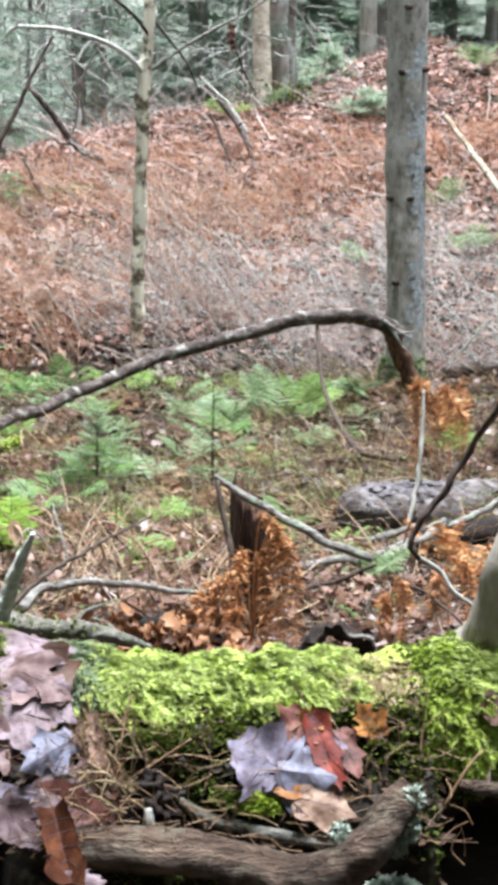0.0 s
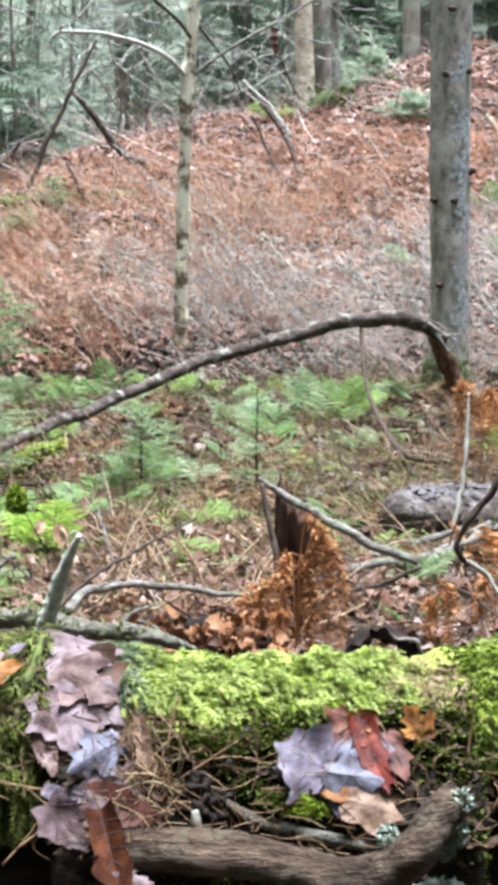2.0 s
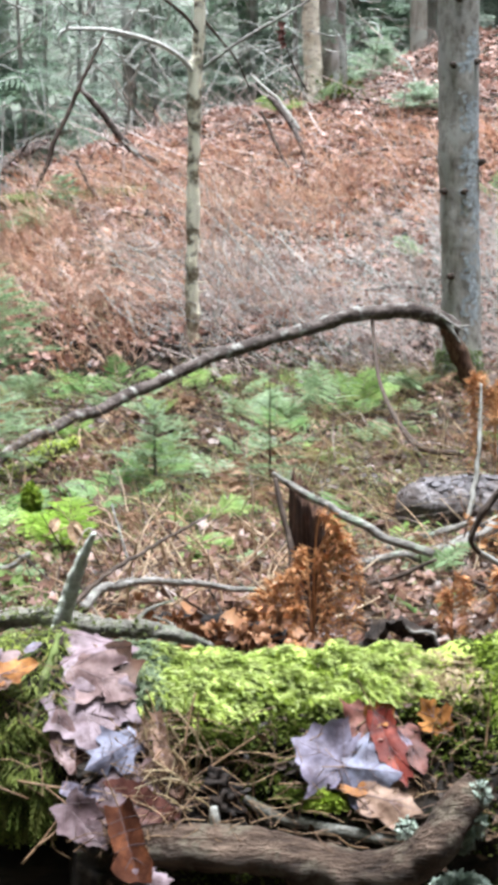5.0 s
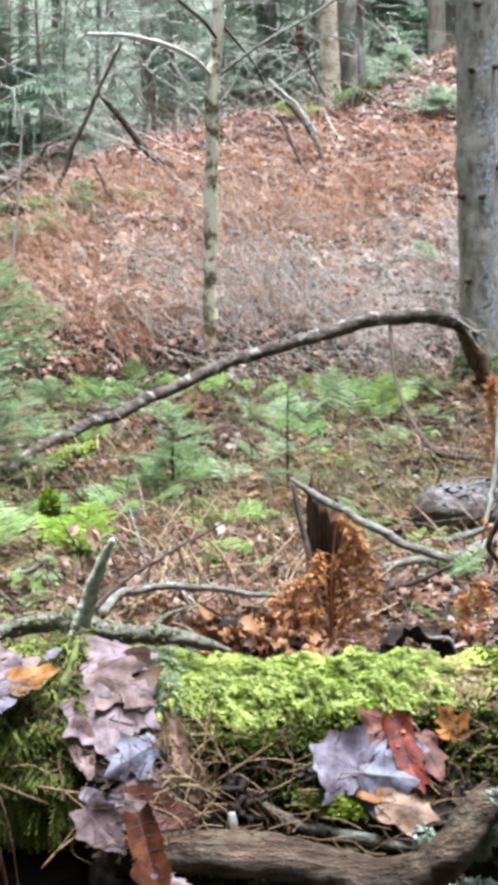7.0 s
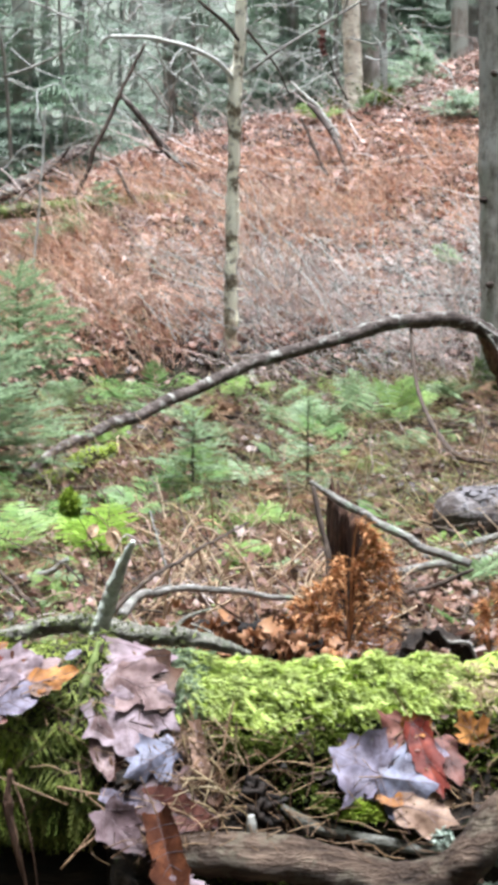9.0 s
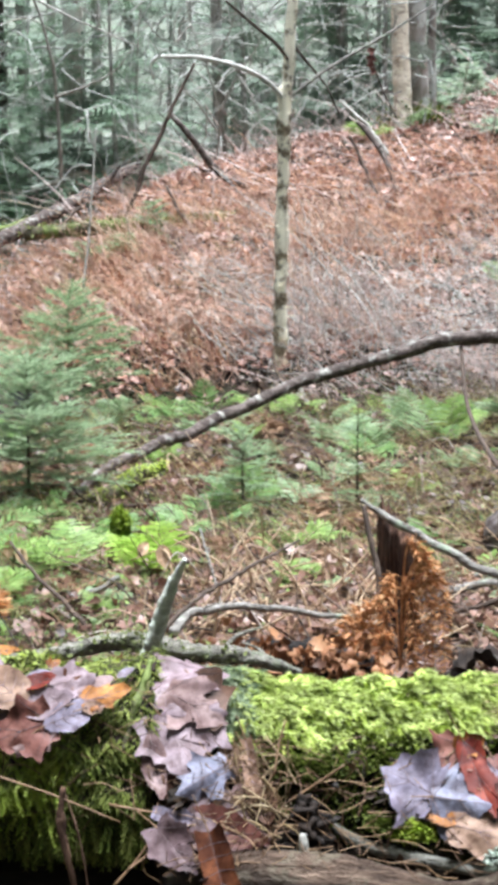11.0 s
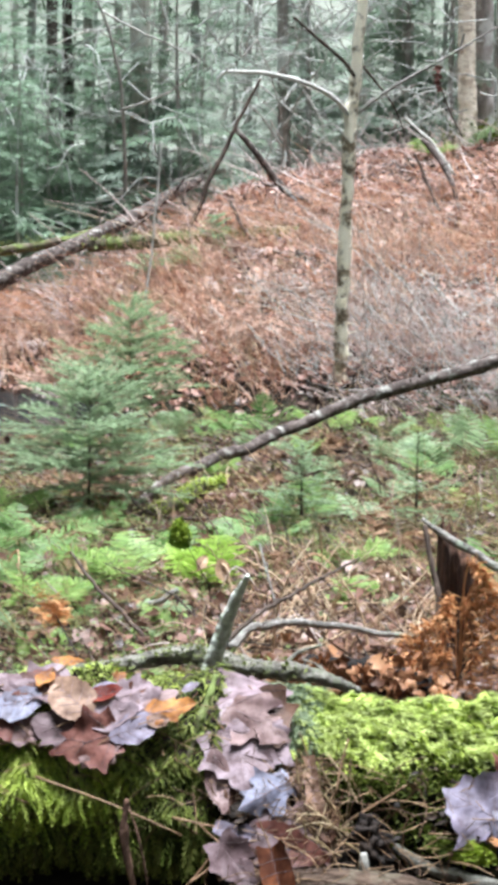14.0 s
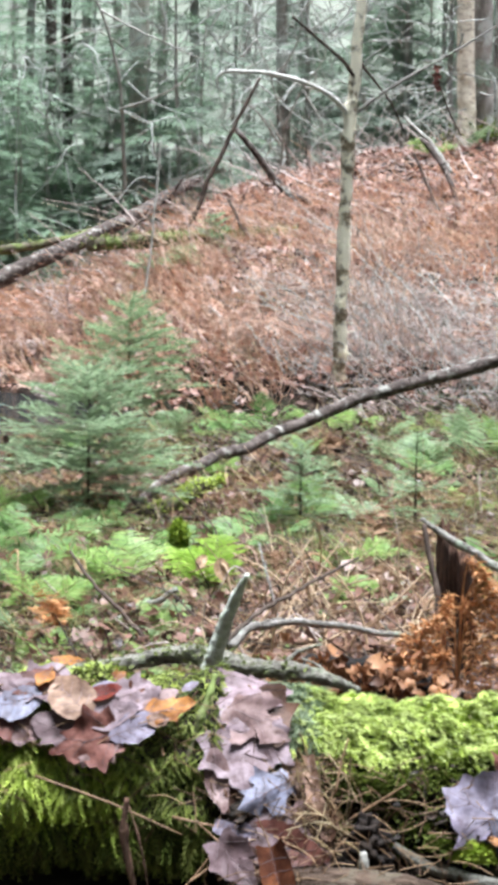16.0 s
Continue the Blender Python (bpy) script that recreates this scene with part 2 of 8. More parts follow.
M_FIR = leafy("fir_needles", [(0.235, 0.345, 0.19), (0.35, 0.47, 0.275), (0.47, 0.59, 0.37)], 0.5, 0.5)
M_FIRPALE = leafy("pale_fir_needles", [(0.30, 0.40, 0.27), (0.42, 0.53, 0.38), (0.55, 0.65, 0.50)], 0.5, 0.5)
M_FIRTWIG = bark_mat("green_brown_twig", (0.05, 0.06, 0.03), (0.10, 0.12, 0.06), (0.18, 0.18, 0.10), 30)
M_FIRYEL = leafy("yellow_green_needles", [(0.22, 0.34, 0.16), (0.32, 0.45, 0.23), (0.43, 0.55, 0.33)], 0.5, 0.45)
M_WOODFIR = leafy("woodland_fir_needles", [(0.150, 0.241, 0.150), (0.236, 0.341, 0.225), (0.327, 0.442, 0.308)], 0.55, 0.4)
# paler and greyer than the nearer firs: distance haze put into the colour
M_FARFIR = leafy("hazed_conifer_needles", [(0.177, 0.240, 0.182), (0.266, 0.333, 0.260), (0.370, 0.448, 0.359)], 0.6, 0.4)
M_BARKFLAKE = leafy("papery_bark_flakes", [(0.076, 0.066, 0.065), (0.128, 0.117, 0.121), (0.187, 0.174, 0.183), (0.093, 0.076, 0.075)], 0.85, 0.0)
M_HERB = leafy("low_green_plants", [(0.098, 0.166, 0.055), (0.187, 0.272, 0.102), (0.289, 0.374, 0.157), (0.255, 0.264, 0.119)], 0.55, 0.4)
M_NEEDLE = leafy("dry_pine_needles", [(0.08, 0.042, 0.022), (0.19, 0.11, 0.06), (0.36, 0.235, 0.13)], 0.6, 0.0)


# ---------- geometry ----------
def to_mesh(name, verts, faces, mat, smooth=False):
    """verts (n,3); faces: one (m,k) array or a list of them."""
    me = bpy.data.meshes.new(name)
    groups = faces if isinstance(faces, list) else [faces]
    groups = [np.asarray(g, dtype=np.int32) for g in groups if len(g)]
    verts = np.asarray(verts, dtype=np.float32)
    me.vertices.add(len(verts))
    me.vertices.foreach_set("co", verts.ravel())
    loops = np.concatenate([g.ravel() for g in groups])
    sizes = np.concatenate([np.full(len(g), g.shape[1], dtype=np.int32) for g in groups])
    me.loops.add(len(loops))
    me.loops.foreach_set("vertex_index", loops)
    me.polygons.add(len(sizes))
    me.polygons.foreach_set("loop_start", (np.cumsum(sizes) - sizes).astype(np.int32))
    if smooth:
        me.polygons.foreach_set("use_smooth", np.ones(len(sizes), dtype=bool))
    me.update(calc_edges=True)
    me.materials.append(mat)
    return me


class Geo:
    """Collects vertices and faces."""

    def __init__(self):
        self.v, self.q, self.t, self.n = [], [], [], 0

    def add(self, verts, quads=(), tris=()):
        verts = np.asarray(verts, dtype=np.float64)
        if len(quads):
            self.q.append(np.asarray(quads) + self.n)
        if len(tris):
            self.t.append(np.asarray(tris) + self.n)
        self.v.append(verts)
        self.n += len(verts)
        return self

    def mesh(self, name, mat, smooth=False):
        faces = []
        if self.q:
            faces.append(np.concatenate(self.q))
        if self.t:
            faces.append(np.concatenate(self.t))
        return to_mesh(name, np.concatenate(self.v), faces, mat, smooth)


def part(name, geo, mat, parent, label="", smooth=False, kind=""):
    me = geo if isinstance(geo, bpy.types.Mesh) else geo.mesh(name, mat, smooth)
    ob = new(name, me)
    ob.parent = parent
    if parent is not None:
        ob.matrix_parent_inverse = parent.matrix_world.inverted()
    return tagged(ob, label, kind=kind)


def thing(name, label, category, group="", at=(0, 0, 0), kind=""):
    ob = new(name)
    ob.empty_display_size = 0.05
    ob.location = at
    bpy.context.view_layer.update()
    return tagged(ob, label, category, group, kind)


def solid(name, geo, mat, label, category, group="", smooth=True, kind=""):
    ob = new(name, geo.mesh(name, mat, smooth))
    return tagged(ob, label, category, group, kind)


def spline(pts, per=6):
    p = np.asarray(pts, dtype=float)
    p = np.vstack([2 * p[0] - p[1], p, 2 * p[-1] - p[-2]])
    out = []
    for i in range(1, len(p) - 2):
        for u in np.arange(per) / per:
            a, b, c, d = p[i - 1], p[i], p[i + 1], p[i + 2]
            out.append(0.5 * (2 * b + (c - a) * u + (2 * a - 5 * b + 4 * c - d) * u * u + (3 * b - a - 3 * c + d) * u ** 3))
    out.append(p[-2])
    return np.array(out)


def vnoise(p, scale, seed=0):
    """Smooth value noise in 3D, -1 to 1."""
    p = np.asarray(p, dtype=float) * scale + seed * 17.31
    i = np.floor(p).astype(np.int64)
    f = p - i
    f = f * f * (3 - 2 * f)

    def h(a):
        k = (a[..., 0] * 374761393 + a[..., 1] * 668265263 + a[..., 2] * 2147483647 + seed * 1013) & 0x7FFFFFFF
        k = ((k ^ (k >> 13)) * 1274126177) & 0x7FFFFFFF
        return (k ^ (k >> 16)) / 0x3FFFFFFF - 1.0
    r = 0
    for dx in (0, 1):
        for dy in (0, 1):
            for dz in (0, 1):
                w = (f[..., 0] if dx else 1 - f[..., 0]) * (f[..., 1] if dy else 1 - f[..., 1]) * (f[..., 2] if dz else 1 - f[..., 2])
                r = r + w * h(i + np.array([dx, dy, dz]))
    return np.clip(r, -1, 1)


def tube(geo, pts, radii, n=8, per=6, rough=0.0, freq=12.0, seed=0, caps=True, flat=1.0, wobble=0.0):
    """A tapered, bumpy round limb through the points."""
    c = spline(pts, per)
    if wobble:
        ends = np.minimum(1, 4 * np.minimum(np.linspace(0, 1, len(c)), np.linspace(1, 0, len(c))))
        c = c + (np.mean(radii) * wobble * ends)[:, None] * np.stack([vnoise(c + 5 * i, 0.18 / np.mean(radii), seed + i) for i in range(3)], -1)
    k = np.linspace(0, 1, len(c))
    r = np.interp(k, np.linspace(0, 1, len(radii)), radii)
    t = np.gradient(c, axis=0)
    t /= np.linalg.norm(t, axis=1, keepdims=True) + 1e-12
    u = np.cross(t[0], (0.13, 0.31, 0.94))
    u /= np.linalg.norm(u)
    rings = []
    a = np.arange(n) * 2 * math.pi / n
    for j in range(len(c)):
        u = u - t[j] * (u @ t[j])
        u /= np.linalg.norm(u)
        w = np.cross(t[j], u)
        rings.append(c[j] + r[j] * (np.cos(a)[:, None] * u + flat * np.sin(a)[:, None] * w))
    v = np.array(rings)
    if rough:
        d = v - c[:, None, :]
        v = c[:, None, :] + d * (1 + rough * vnoise(v, freq, seed) + 0.5 * rough * vnoise(v, freq * 2.7, seed + 1))[..., None]
    m = len(c)
    i, j = np.meshgrid(np.arange(m - 1), np.arange(n), indexing="ij")
    q = np.stack([i * n + j, i * n + (j + 1) % n, (i + 1) * n + (j + 1) % n, (i + 1) * n + j], -1).reshape(-1, 4)
    v = v.reshape(-1, 3)
    tris = []
    if caps:
        v = np.vstack([v, c[0], c[-1]])
        for a_ in range(n):
            tris.append((m * n, (a_ + 1) % n, a_))
            tris.append((m * n + 1, (m - 1) * n + a_, (m - 1) * n + (a_ + 1) % n))
    return geo.add(v, q, tris)


def rot_z(a):
    c, s = np.cos(a), np.sin(a)
    o, z = np.ones_like(c), np.zeros_like(c)
    return np.stack([np.stack([c, -s, z], -1), np.stack([s, c, z], -1), np.stack([z, z, o], -1)], -2)


def rot_x(a):
    c, s = np.cos(a), np.sin(a)
    o, z = np.ones_like(c), np.zeros_like(c)
    return np.stack([np.stack([o, z, z], -1), np.stack([z, c, -s], -1), np.stack([z, s, c], -1)], -2)


def rot_y(a):
    return rot_z(np.pi / 2 + 0 * a) @ rot_x(a) @ rot_z(-np.pi / 2 + 0 * a)


def frames(d, up=(0, 0, 1)):
    """Rotations whose y axis runs along d and whose z axis is near up."""
    d = np.asarray(d, float)
    d = d / (np.linalg.norm(d, axis=-1, keepdims=True) + 1e-12)
    x = np.cross(d, np.broadcast_to(np.asarray(up, float), d.shape))
    x = x / (np.linalg.norm(x, axis=-1, keepdims=True) + 1e-9)
    return np.stack([x, d, np.cross(x, d)], -1)


def scatter(geo, tv, tf, pos, rot, size, curl=None):
    """Copies of a small blade (tv, tf) at many places; curl bends each along its length and width."""
    tv = np.asarray(tv, float)
    v = np.broadcast_to(tv, (len(pos), len(tv), 3)).copy()
    if curl is not None:
        v[..., 2] += curl[:, None] * (v[..., 0] ** 2 * 1.2 + (v[..., 1] - 0.5) ** 2 * 0.8)
    v = v * np.asarray(size).reshape(len(pos), 1, -1)
    v = np.einsum("nij,nkj->nki", rot, v) + np.asarray(pos)[:, None, :]
    tf = np.asarray(tf)
    f = (tf[None] + (np.arange(len(pos)) * len(tv))[:, None, None]).reshape(-1, tf.shape[1])
    if tf.shape[1] == 4:
        return geo.add(v.reshape(-1, 3), f)
    return geo.add(v.reshape(-1, 3), (), f)


OVAL_V = [(0, 0, 0), (0.22, 0.25, 0), (0, 0.3, 0), (-0.22, 0.25, 0), (0.27, 0.55, 0), (0, 0.6, 0), (-0.27, 0.55, 0), (0, 1, 0)]
OVAL_F = [(0, 1, 2), (0, 2, 3), (1, 4, 5), (1, 5, 2), (2, 5, 6), (2, 6, 3), (4, 7, 5), (5, 7, 6)]
STAR_V = [(0, 0.05, 0), (0.48, 0.2, 0.03), (0.22, 0.42, 0), (0.42, 0.74, 0.04), (0, 1, 0), (-0.42, 0.74, 0.03), (-0.22, 0.42, 0), (-0.48, 0.2, 0.03)]
STAR_F = [(0, 1, 2), (2, 3, 4), (4, 5, 6), (6, 7, 0), (0, 2, 6), (2, 4, 6)]
KITE_V = [(0, 0, 0), (0.28, 0.45, 0.04), (0, 1, -0.1), (-0.28, 0.45, 0.04)]
KITE_F = [(0, 1, 2), (0, 2, 3)]
MOSS_V = [(0, 0, 0), (0.30, 0.5, 0.05), (0, 1, -0.12), (-0.30, 0.5, 0.05)]
MOSS_F = [(0, 1, 2), (0, 2, 3)]
MFROND_V = [(0, 0.08 + i * 0.153, -0.10 * (i / 6) ** 2) for i in range(7)] + [(q * (0.34 - 0.045 * i), 0.30 + i * 0.15, -0.05) for q in (-1, 1) for i in range(6)]
MFROND_F = [(i, i + 1, 7 + k * 6 + i) for k in range(2) for i in range(6)]
NEEDLE_V = [(-0.5, 0, 0), (0.5, 0, 0), (0, 1, 0)]
NEEDLE_F = [(0, 1, 2)]


def smooth_step(a, b, v):
    u = np.clip((v - a) / (b - a), 0, 1)
    return u * u * (3 - 2 * u)


def soft_plus(v, k):
    return k * np.logaddexp(0, v / k)


def land(x, y):
    """Flat wet ground, a creek, a slope of leaves that falls off to the left, and a level wood behind it."""
    west = smooth_step(-1.2, -2.2, x)
    y0 = 9.9 + 1.9 * smooth_step(-1.2, -3.2, x)
    s = 0.35 + 0.03 * np.clip(x, -3, 0) + 0.005 * np.clip(x, 0, 3)
    yc = 15.7 + 0.4 * np.clip(x, -4, 1) + 1.2 * np.clip(x - 1, 0, 2)
    z = 0.075 * smooth_step(6.5, 9, y) * (1 - west) + s * (soft_plus(y - y0, 0.35) - soft_plus(y - yc, 0.5)) + 0.02 * np.maximum(0, y - yc)
    z = z - 0.17 * west * smooth_step(8.0, 9.3, y) * smooth_step(13, 12, y)
    return z - (0.20 + 0.05 * west) * np.exp(-((y - 10.0 - 0.12 * x * x) / (0.48 + 0.6 * west)) ** 2) * smooth_step(9, 5, np.abs(x))


def ground_z(x, y):
    x, y = np.asarray(x, float), np.asarray(y, float)
    p = np.stack([x, y, 0 * x], -1)
    near = smooth_step(60, 25, np.hypot(x, y))
    dip = 0.09 * np.exp(-((x - 1.0) / 0.55) ** 2 - ((y - 5.45) / 0.34) ** 2)
    return land(x, y) - dip + near * (0.05 * vnoise(p, 1.1, 3) + 0.07 * np.maximum(0, vnoise(p, 2.6, 6)) * smooth_step(3.0, 4.0, y) + 0.025 * vnoise(p, 4.0, 4) + 0.008 * vnoise(p, 14.0, 5))


# ---------- ground and creek ----------
def build_ground():
    far = np.array([5000, 2500, 1200, 600, 300, 150, 90, 60, 40, 28, 20, 14, 10, 7.5])
    xs = np.concatenate([-far, np.arange(-6, 6.01, 0.10), far[::-1]])
    ys = np.concatenate([-far, np.arange(-6, 3.0, 0.4), np.arange(3.0, 19.0, 0.10), np.arange(19, 30, 0.5), far[:8][::-1]])
    xs, ys = np.sort(xs), np.sort(ys)
    gx, gy = np.meshgrid(xs, ys, indexing="ij")
    gz = ground_z(gx, gy)
    n = len(ys)
    i, j = np.meshgrid(np.arange(len(xs) - 1), np.arange(n - 1), indexing="ij")
    q = np.stack([i * n + j, (i + 1) * n + j, (i + 1) * n + j + 1, i * n + j + 1], -1).reshape(-1, 4)
    g = Geo().add(np.stack([gx, gy, gz], -1).reshape(-1, 3), q)
    solid("ground", g, M_SOIL, "brown forest floor of soil, leaf mould and moss", "ground", kind="structure")
    x = np.linspace(-7, 7, 80)
    c = 10.0 + 0.12 * x * x
    v = np.concatenate([np.stack([x, c - 1.6, 0 * x + 0.02], -1), np.stack([x, c + 1.3, 0 * x + 0.02], -1)])
    k = np.arange(79)
    w = Geo().add(v, np.stack([k, k + 1, k + 81, k + 80], -1))
    solid("water", w, M_WATER, "shallow dark creek water between leafy banks", "water", kind="structure")


build_ground()

# ---------- scattered growth: uncountable litter, brush and grass ----------
def litter(name, mat, label, n, xr, yr, size, seed, shape="oval", lift=0.012, tilt=0.5, keep=None):
    rs = np.random.RandomState(seed)
    y = rs.uniform(yr[0], yr[1], n)
    x = rs.uniform(xr[0], xr[1], n) * (0.35 + 0.65 * y / yr[1]) + rs.normal(0, 0.35, n)
    y = y + rs.normal(0, 0.15, n)
    if keep is not None:
        k = keep(x, y, rs)
        x, y = x[k], y[k]
    wet = (ground_z(x, y) < 0.035) & (y > 8.5) & (rs.uniform(0, 1, len(x)) < 0.82)
    x, y = x[~wet], y[~wet]
    n = len(x)
    z = ground_z(x, y) + rs.uniform(0.0, lift, n)
    r = rot_z(rs.uniform(0, 6.28, n)) @ rot_x(rs.normal(0, tilt, n)) @ rot_y(rs.normal(0, tilt, n))
    tv, tf = {"oval": (OVAL_V, OVAL_F), "star": (STAR_V, STAR_F), "kite": (KITE_V, KITE_F)}[shape]
    g = scatter(Geo(), tv, tf, np.stack([x, y, z], -1), r, rs.uniform(size[0], size[1], n), rs.normal(0.2, 0.7, n))
    return solid(name, g, mat, label, "leaf litter", smooth=False, kind="stuff")


def stalks(name, mat, label, category, n, xr, yr, length, width, seed, lean=0.6, bend=0.5, keep=None, segs=4, clump=0, wave=0.0):
    """Thin curved stems standing or lying anyhow; wave bends them to and fro."""
    rs = np.random.RandomState(seed)
    y = rs.uniform(yr[0], yr[1], n)
    x = rs.uniform(xr[0], xr[1], n) * (0.35 + 0.65 * y / yr[1]) + rs.normal(0, 0.35, n)
    y = y + rs.normal(0, 0.15, n)
    if keep is not None:
        k = keep(x, y, rs)
        x, y = x[k], y[k]
    if clump:
        k = np.arange(len(x)) // clump * clump
        cx, cy = x[k], y[k]
        x, y = cx + rs.normal(0, 0.07, len(x)), cy + rs.normal(0, 0.07, len(x))
    wet = (ground_z(x, y) < 0.035) & (y > 8.5) & (rs.uniform(0, 1, len(x)) < 0.95)
    x, y = x[~wet], y[~wet]
    n = len(x)
    p = np.stack([x, y, ground_z(x, y) - 0.01], -1)
    L = rs.uniform(length[0], length[1], n)
    d = np.stack([rs.normal(0, lean, n), rs.normal(0, lean, n), np.ones(n)], -1)
    if clump:
        k = np.arange(n) // clump * clump
        d[:, :2] += 0.6 * d[k, :2]
    d /= np.linalg.norm(d, axis=1, keepdims=True)
    b = np.stack([rs.normal(0, bend, n), rs.normal(0, bend, n), -np.abs(rs.normal(0, bend, n))], -1)
    w = rs.uniform(width[0], width[1], n)
    u = np.linspace(0, 1, segs + 1)
    c = p[:, None] + L[:, None, None] * (d[:, None] * u[None, :, None] + b[:, None] * (u ** 2)[None, :, None] * 0.6)
    c += rs.normal(0, 0.02, c.shape) * L[:, None, None] * u[None, :, None]
    if wave:
        ph, fq = rs.uniform(0, 6.28, (n, 1, 3)), rs.uniform(3.0, 7.5, (n, 1, 3))
        c += wave * L[:, None, None] * u[None, :, None] * (np.sin(fq * u[None, :, None] + ph) - np.sin(ph))
    c[..., 2] = np.maximum(c[..., 2], ground_z(c[..., 0], c[..., 1]) + 0.005)
    a = np.arange(3) * 2 * math.pi / 3
    ring = np.stack([np.cos(a), np.sin(a), 0.7 * np.sin(a + 1)], -1)
    v = c[:, :, None, :] + ring[None, None] * (w[:, None] * (1 - 0.65 * u)[None])[..., None, None]
    m = (segs + 1) * 3
    i, j = np.meshgrid(np.arange(segs), np.arange(3), indexing="ij")
    q = np.stack([i * 3 + j, i * 3 + (j + 1) % 3, (i + 1) * 3 + (j + 1) % 3, (i + 1) * 3 + j], -1).reshape(-1, 4)
    q = (q[None] + (np.arange(n) * m)[:, None, None]).reshape(-1, 4)
    return solid(name, Geo().add(v.reshape(-1, 3), q), mat, label, category, smooth=False, kind="stuff")


def litter_cover():
    def slope(x, y, rs):
        return y > 10.25 + 0.6 * smooth_step(-1, -3, x) + rs.normal(0, 0.25, len(x))
    litter("leaf_litter_slope", M_LITTER, "reddish brown fallen leaves covering the slope", 36000, (-5.6, 5.0), (10.3, 20.0), (0.04, 0.09), 11, "star", 0.03, 0.45, slope)
    litter("leaf_litter_slope_small", M_LITTER2, "small tan fallen leaves on the slope", 16000, (-5.4, 4.8), (10.0, 22.0), (0.04, 0.08), 12, "kite", 0.03, 0.5)
    litter("leaf_litter_flat", M_LITTER2, "wet tan and brown leaves on the flat ground", 17000, (-2.6, 2.6), (3.0, 10.2), (0.025, 0.06), 13, "star", 0.03, 0.5)
    litter("leaf_litter_maple", M_LITTERWET, "red maple leaves scattered on the flat ground", 3500, (-2.6, 2.6), (3.0, 10.0), (0.04, 0.075), 14, "star", 0.03, 0.4)

    litter("leaf_litter_near", M_LITTERWET, "reddish maple leaves lying round the stump", 2600, (-0.75, 0.9), (3.5, 5.6), (0.03, 0.065), 18, "star", 0.06, 0.45)

    rs = np.random.RandomState(19)
    n = 750
    c = np.array((-0.657, 6.700, 0.020))
    x, y = c[0] + rs.normal(0, 0.20, n), c[1] + rs.normal(0, 0.35, n)
    g = scatter(Geo(), STAR_V, STAR_F, np.stack([x, y, ground_z(x, y) + rs.uniform(0.01, 0.05, n)], -1), rot_z(rs.uniform(0, 6.28, n)) @ rot_x(rs.normal(0.3, 0.45, n)), rs.uniform(0.035, 0.07, n), rs.normal(0.3, 0.7, n))
    solid("leaf_litter_red", g, M_LITTERWET, "wet red-brown leaves heaped beside a mossy branch", "leaf litter", smooth=False, kind="stuff")

    rs = np.random.RandomState(16)
    a, d = rs.uniform(0, 6.28, 9000), 7.5 * np.sqrt(rs.uniform(0, 1, 9000))
    x, y = d * np.cos(a), 2.0 + d * np.sin(a)
    far = (y < 3.2) | (np.abs(x) > 2.4)
    x, y = x[far], y[far]
    n = len(x)
    g = scatter(Geo(), STAR_V, STAR_F, np.stack([x, y, ground_z(x, y) + rs.uniform(0, 0.02, n)], -1), rot_z(rs.uniform(0, 6.28, n)) @ rot_x(rs.normal(0, 0.4, n)), rs.uniform(0.04, 0.09, n), rs.normal(0.2, 0.6, n))
    solid("leaf_litter_around", g, M_LITTER2, "brown fallen leaves on the forest floor", "leaf litter", smooth=False, kind="stuff")

    def green_band(x, y, rs):
        p = np.stack([x, y, 0 * x], -1)
        return vnoise(p, 1.2, 21) + 0.6 * vnoise(p, 3.7, 22) + rs.normal(0, 0.2, len(x)) > 0.28 - 0.55 * smooth_step(-0.2, -0.9, x) + 0.45 * smooth_step(5.8, 4.8, y) * smooth_step(-0.6, -0.3, x)
    litter("low_herbs", M_HERB, "low green mossy plants between the dead leaves", 42000, (-2.7, 2.5), (3.6, 10.0), (0.010, 0.026), 15, "kite", 0.07, 0.9, green_band)
    def moss_band(x, y, rs):
        p = np.stack([x, y, 0 * x], -1)
        return vnoise(p, 1.7, 27) + 0.6 * vnoise(p, 4.5, 28) + rs.normal(0, 0.15, len(x)) > 0.32 - 0.2 * smooth_step(0.6, -0.6, x) + 0.40 * smooth_step(5.8, 4.8, y) * smooth_step(-0.6, -0.3, x)
    litter("ground_moss", M_MOSSTUFT, "patches of yellow-green moss on the wet ground", 22000, (-2.7, 2.5), (3.6, 10.2), (0.012, 0.032), 17, "kite", 0.05, 0.8, moss_band)
    stalks("green_blades", M_HERB, "thin green grass and sedge blades", "grass", 5000, (-2.7, 2.5), (3.6, 10.0), (0.05, 0.2), (0.001, 0.0022), 36, 0.7, 0.8, green_band)

    def bank(x, y, rs):
        p = np.stack([x, y, 0 * x], -1)
        return (vnoise(p, 1.4, 23) + rs.normal(0, 0.25, len(x)) > -0.25) & (y > 10.18 + 0.12 * x * x + 0.3 * smooth_step(-1.2, -2.2, x))

    def brushy(x, y, rs):
        p = np.stack([x, y, 0 * x], -1)
        return (x > -0.45 + rs.normal(0, 0.4, len(x))) & (y < 12.3 + rs.normal(0, 0.4, len(x))) & (vnoise(p, 1.1, 25) + rs.normal(0, 0.3, len(x)) > -0.35)
    def orange(x, y, rs):
        return bank(x, y, rs) & ((x < 0.3 + rs.normal(0, 0.7, len(x))) | (y > 12.4))
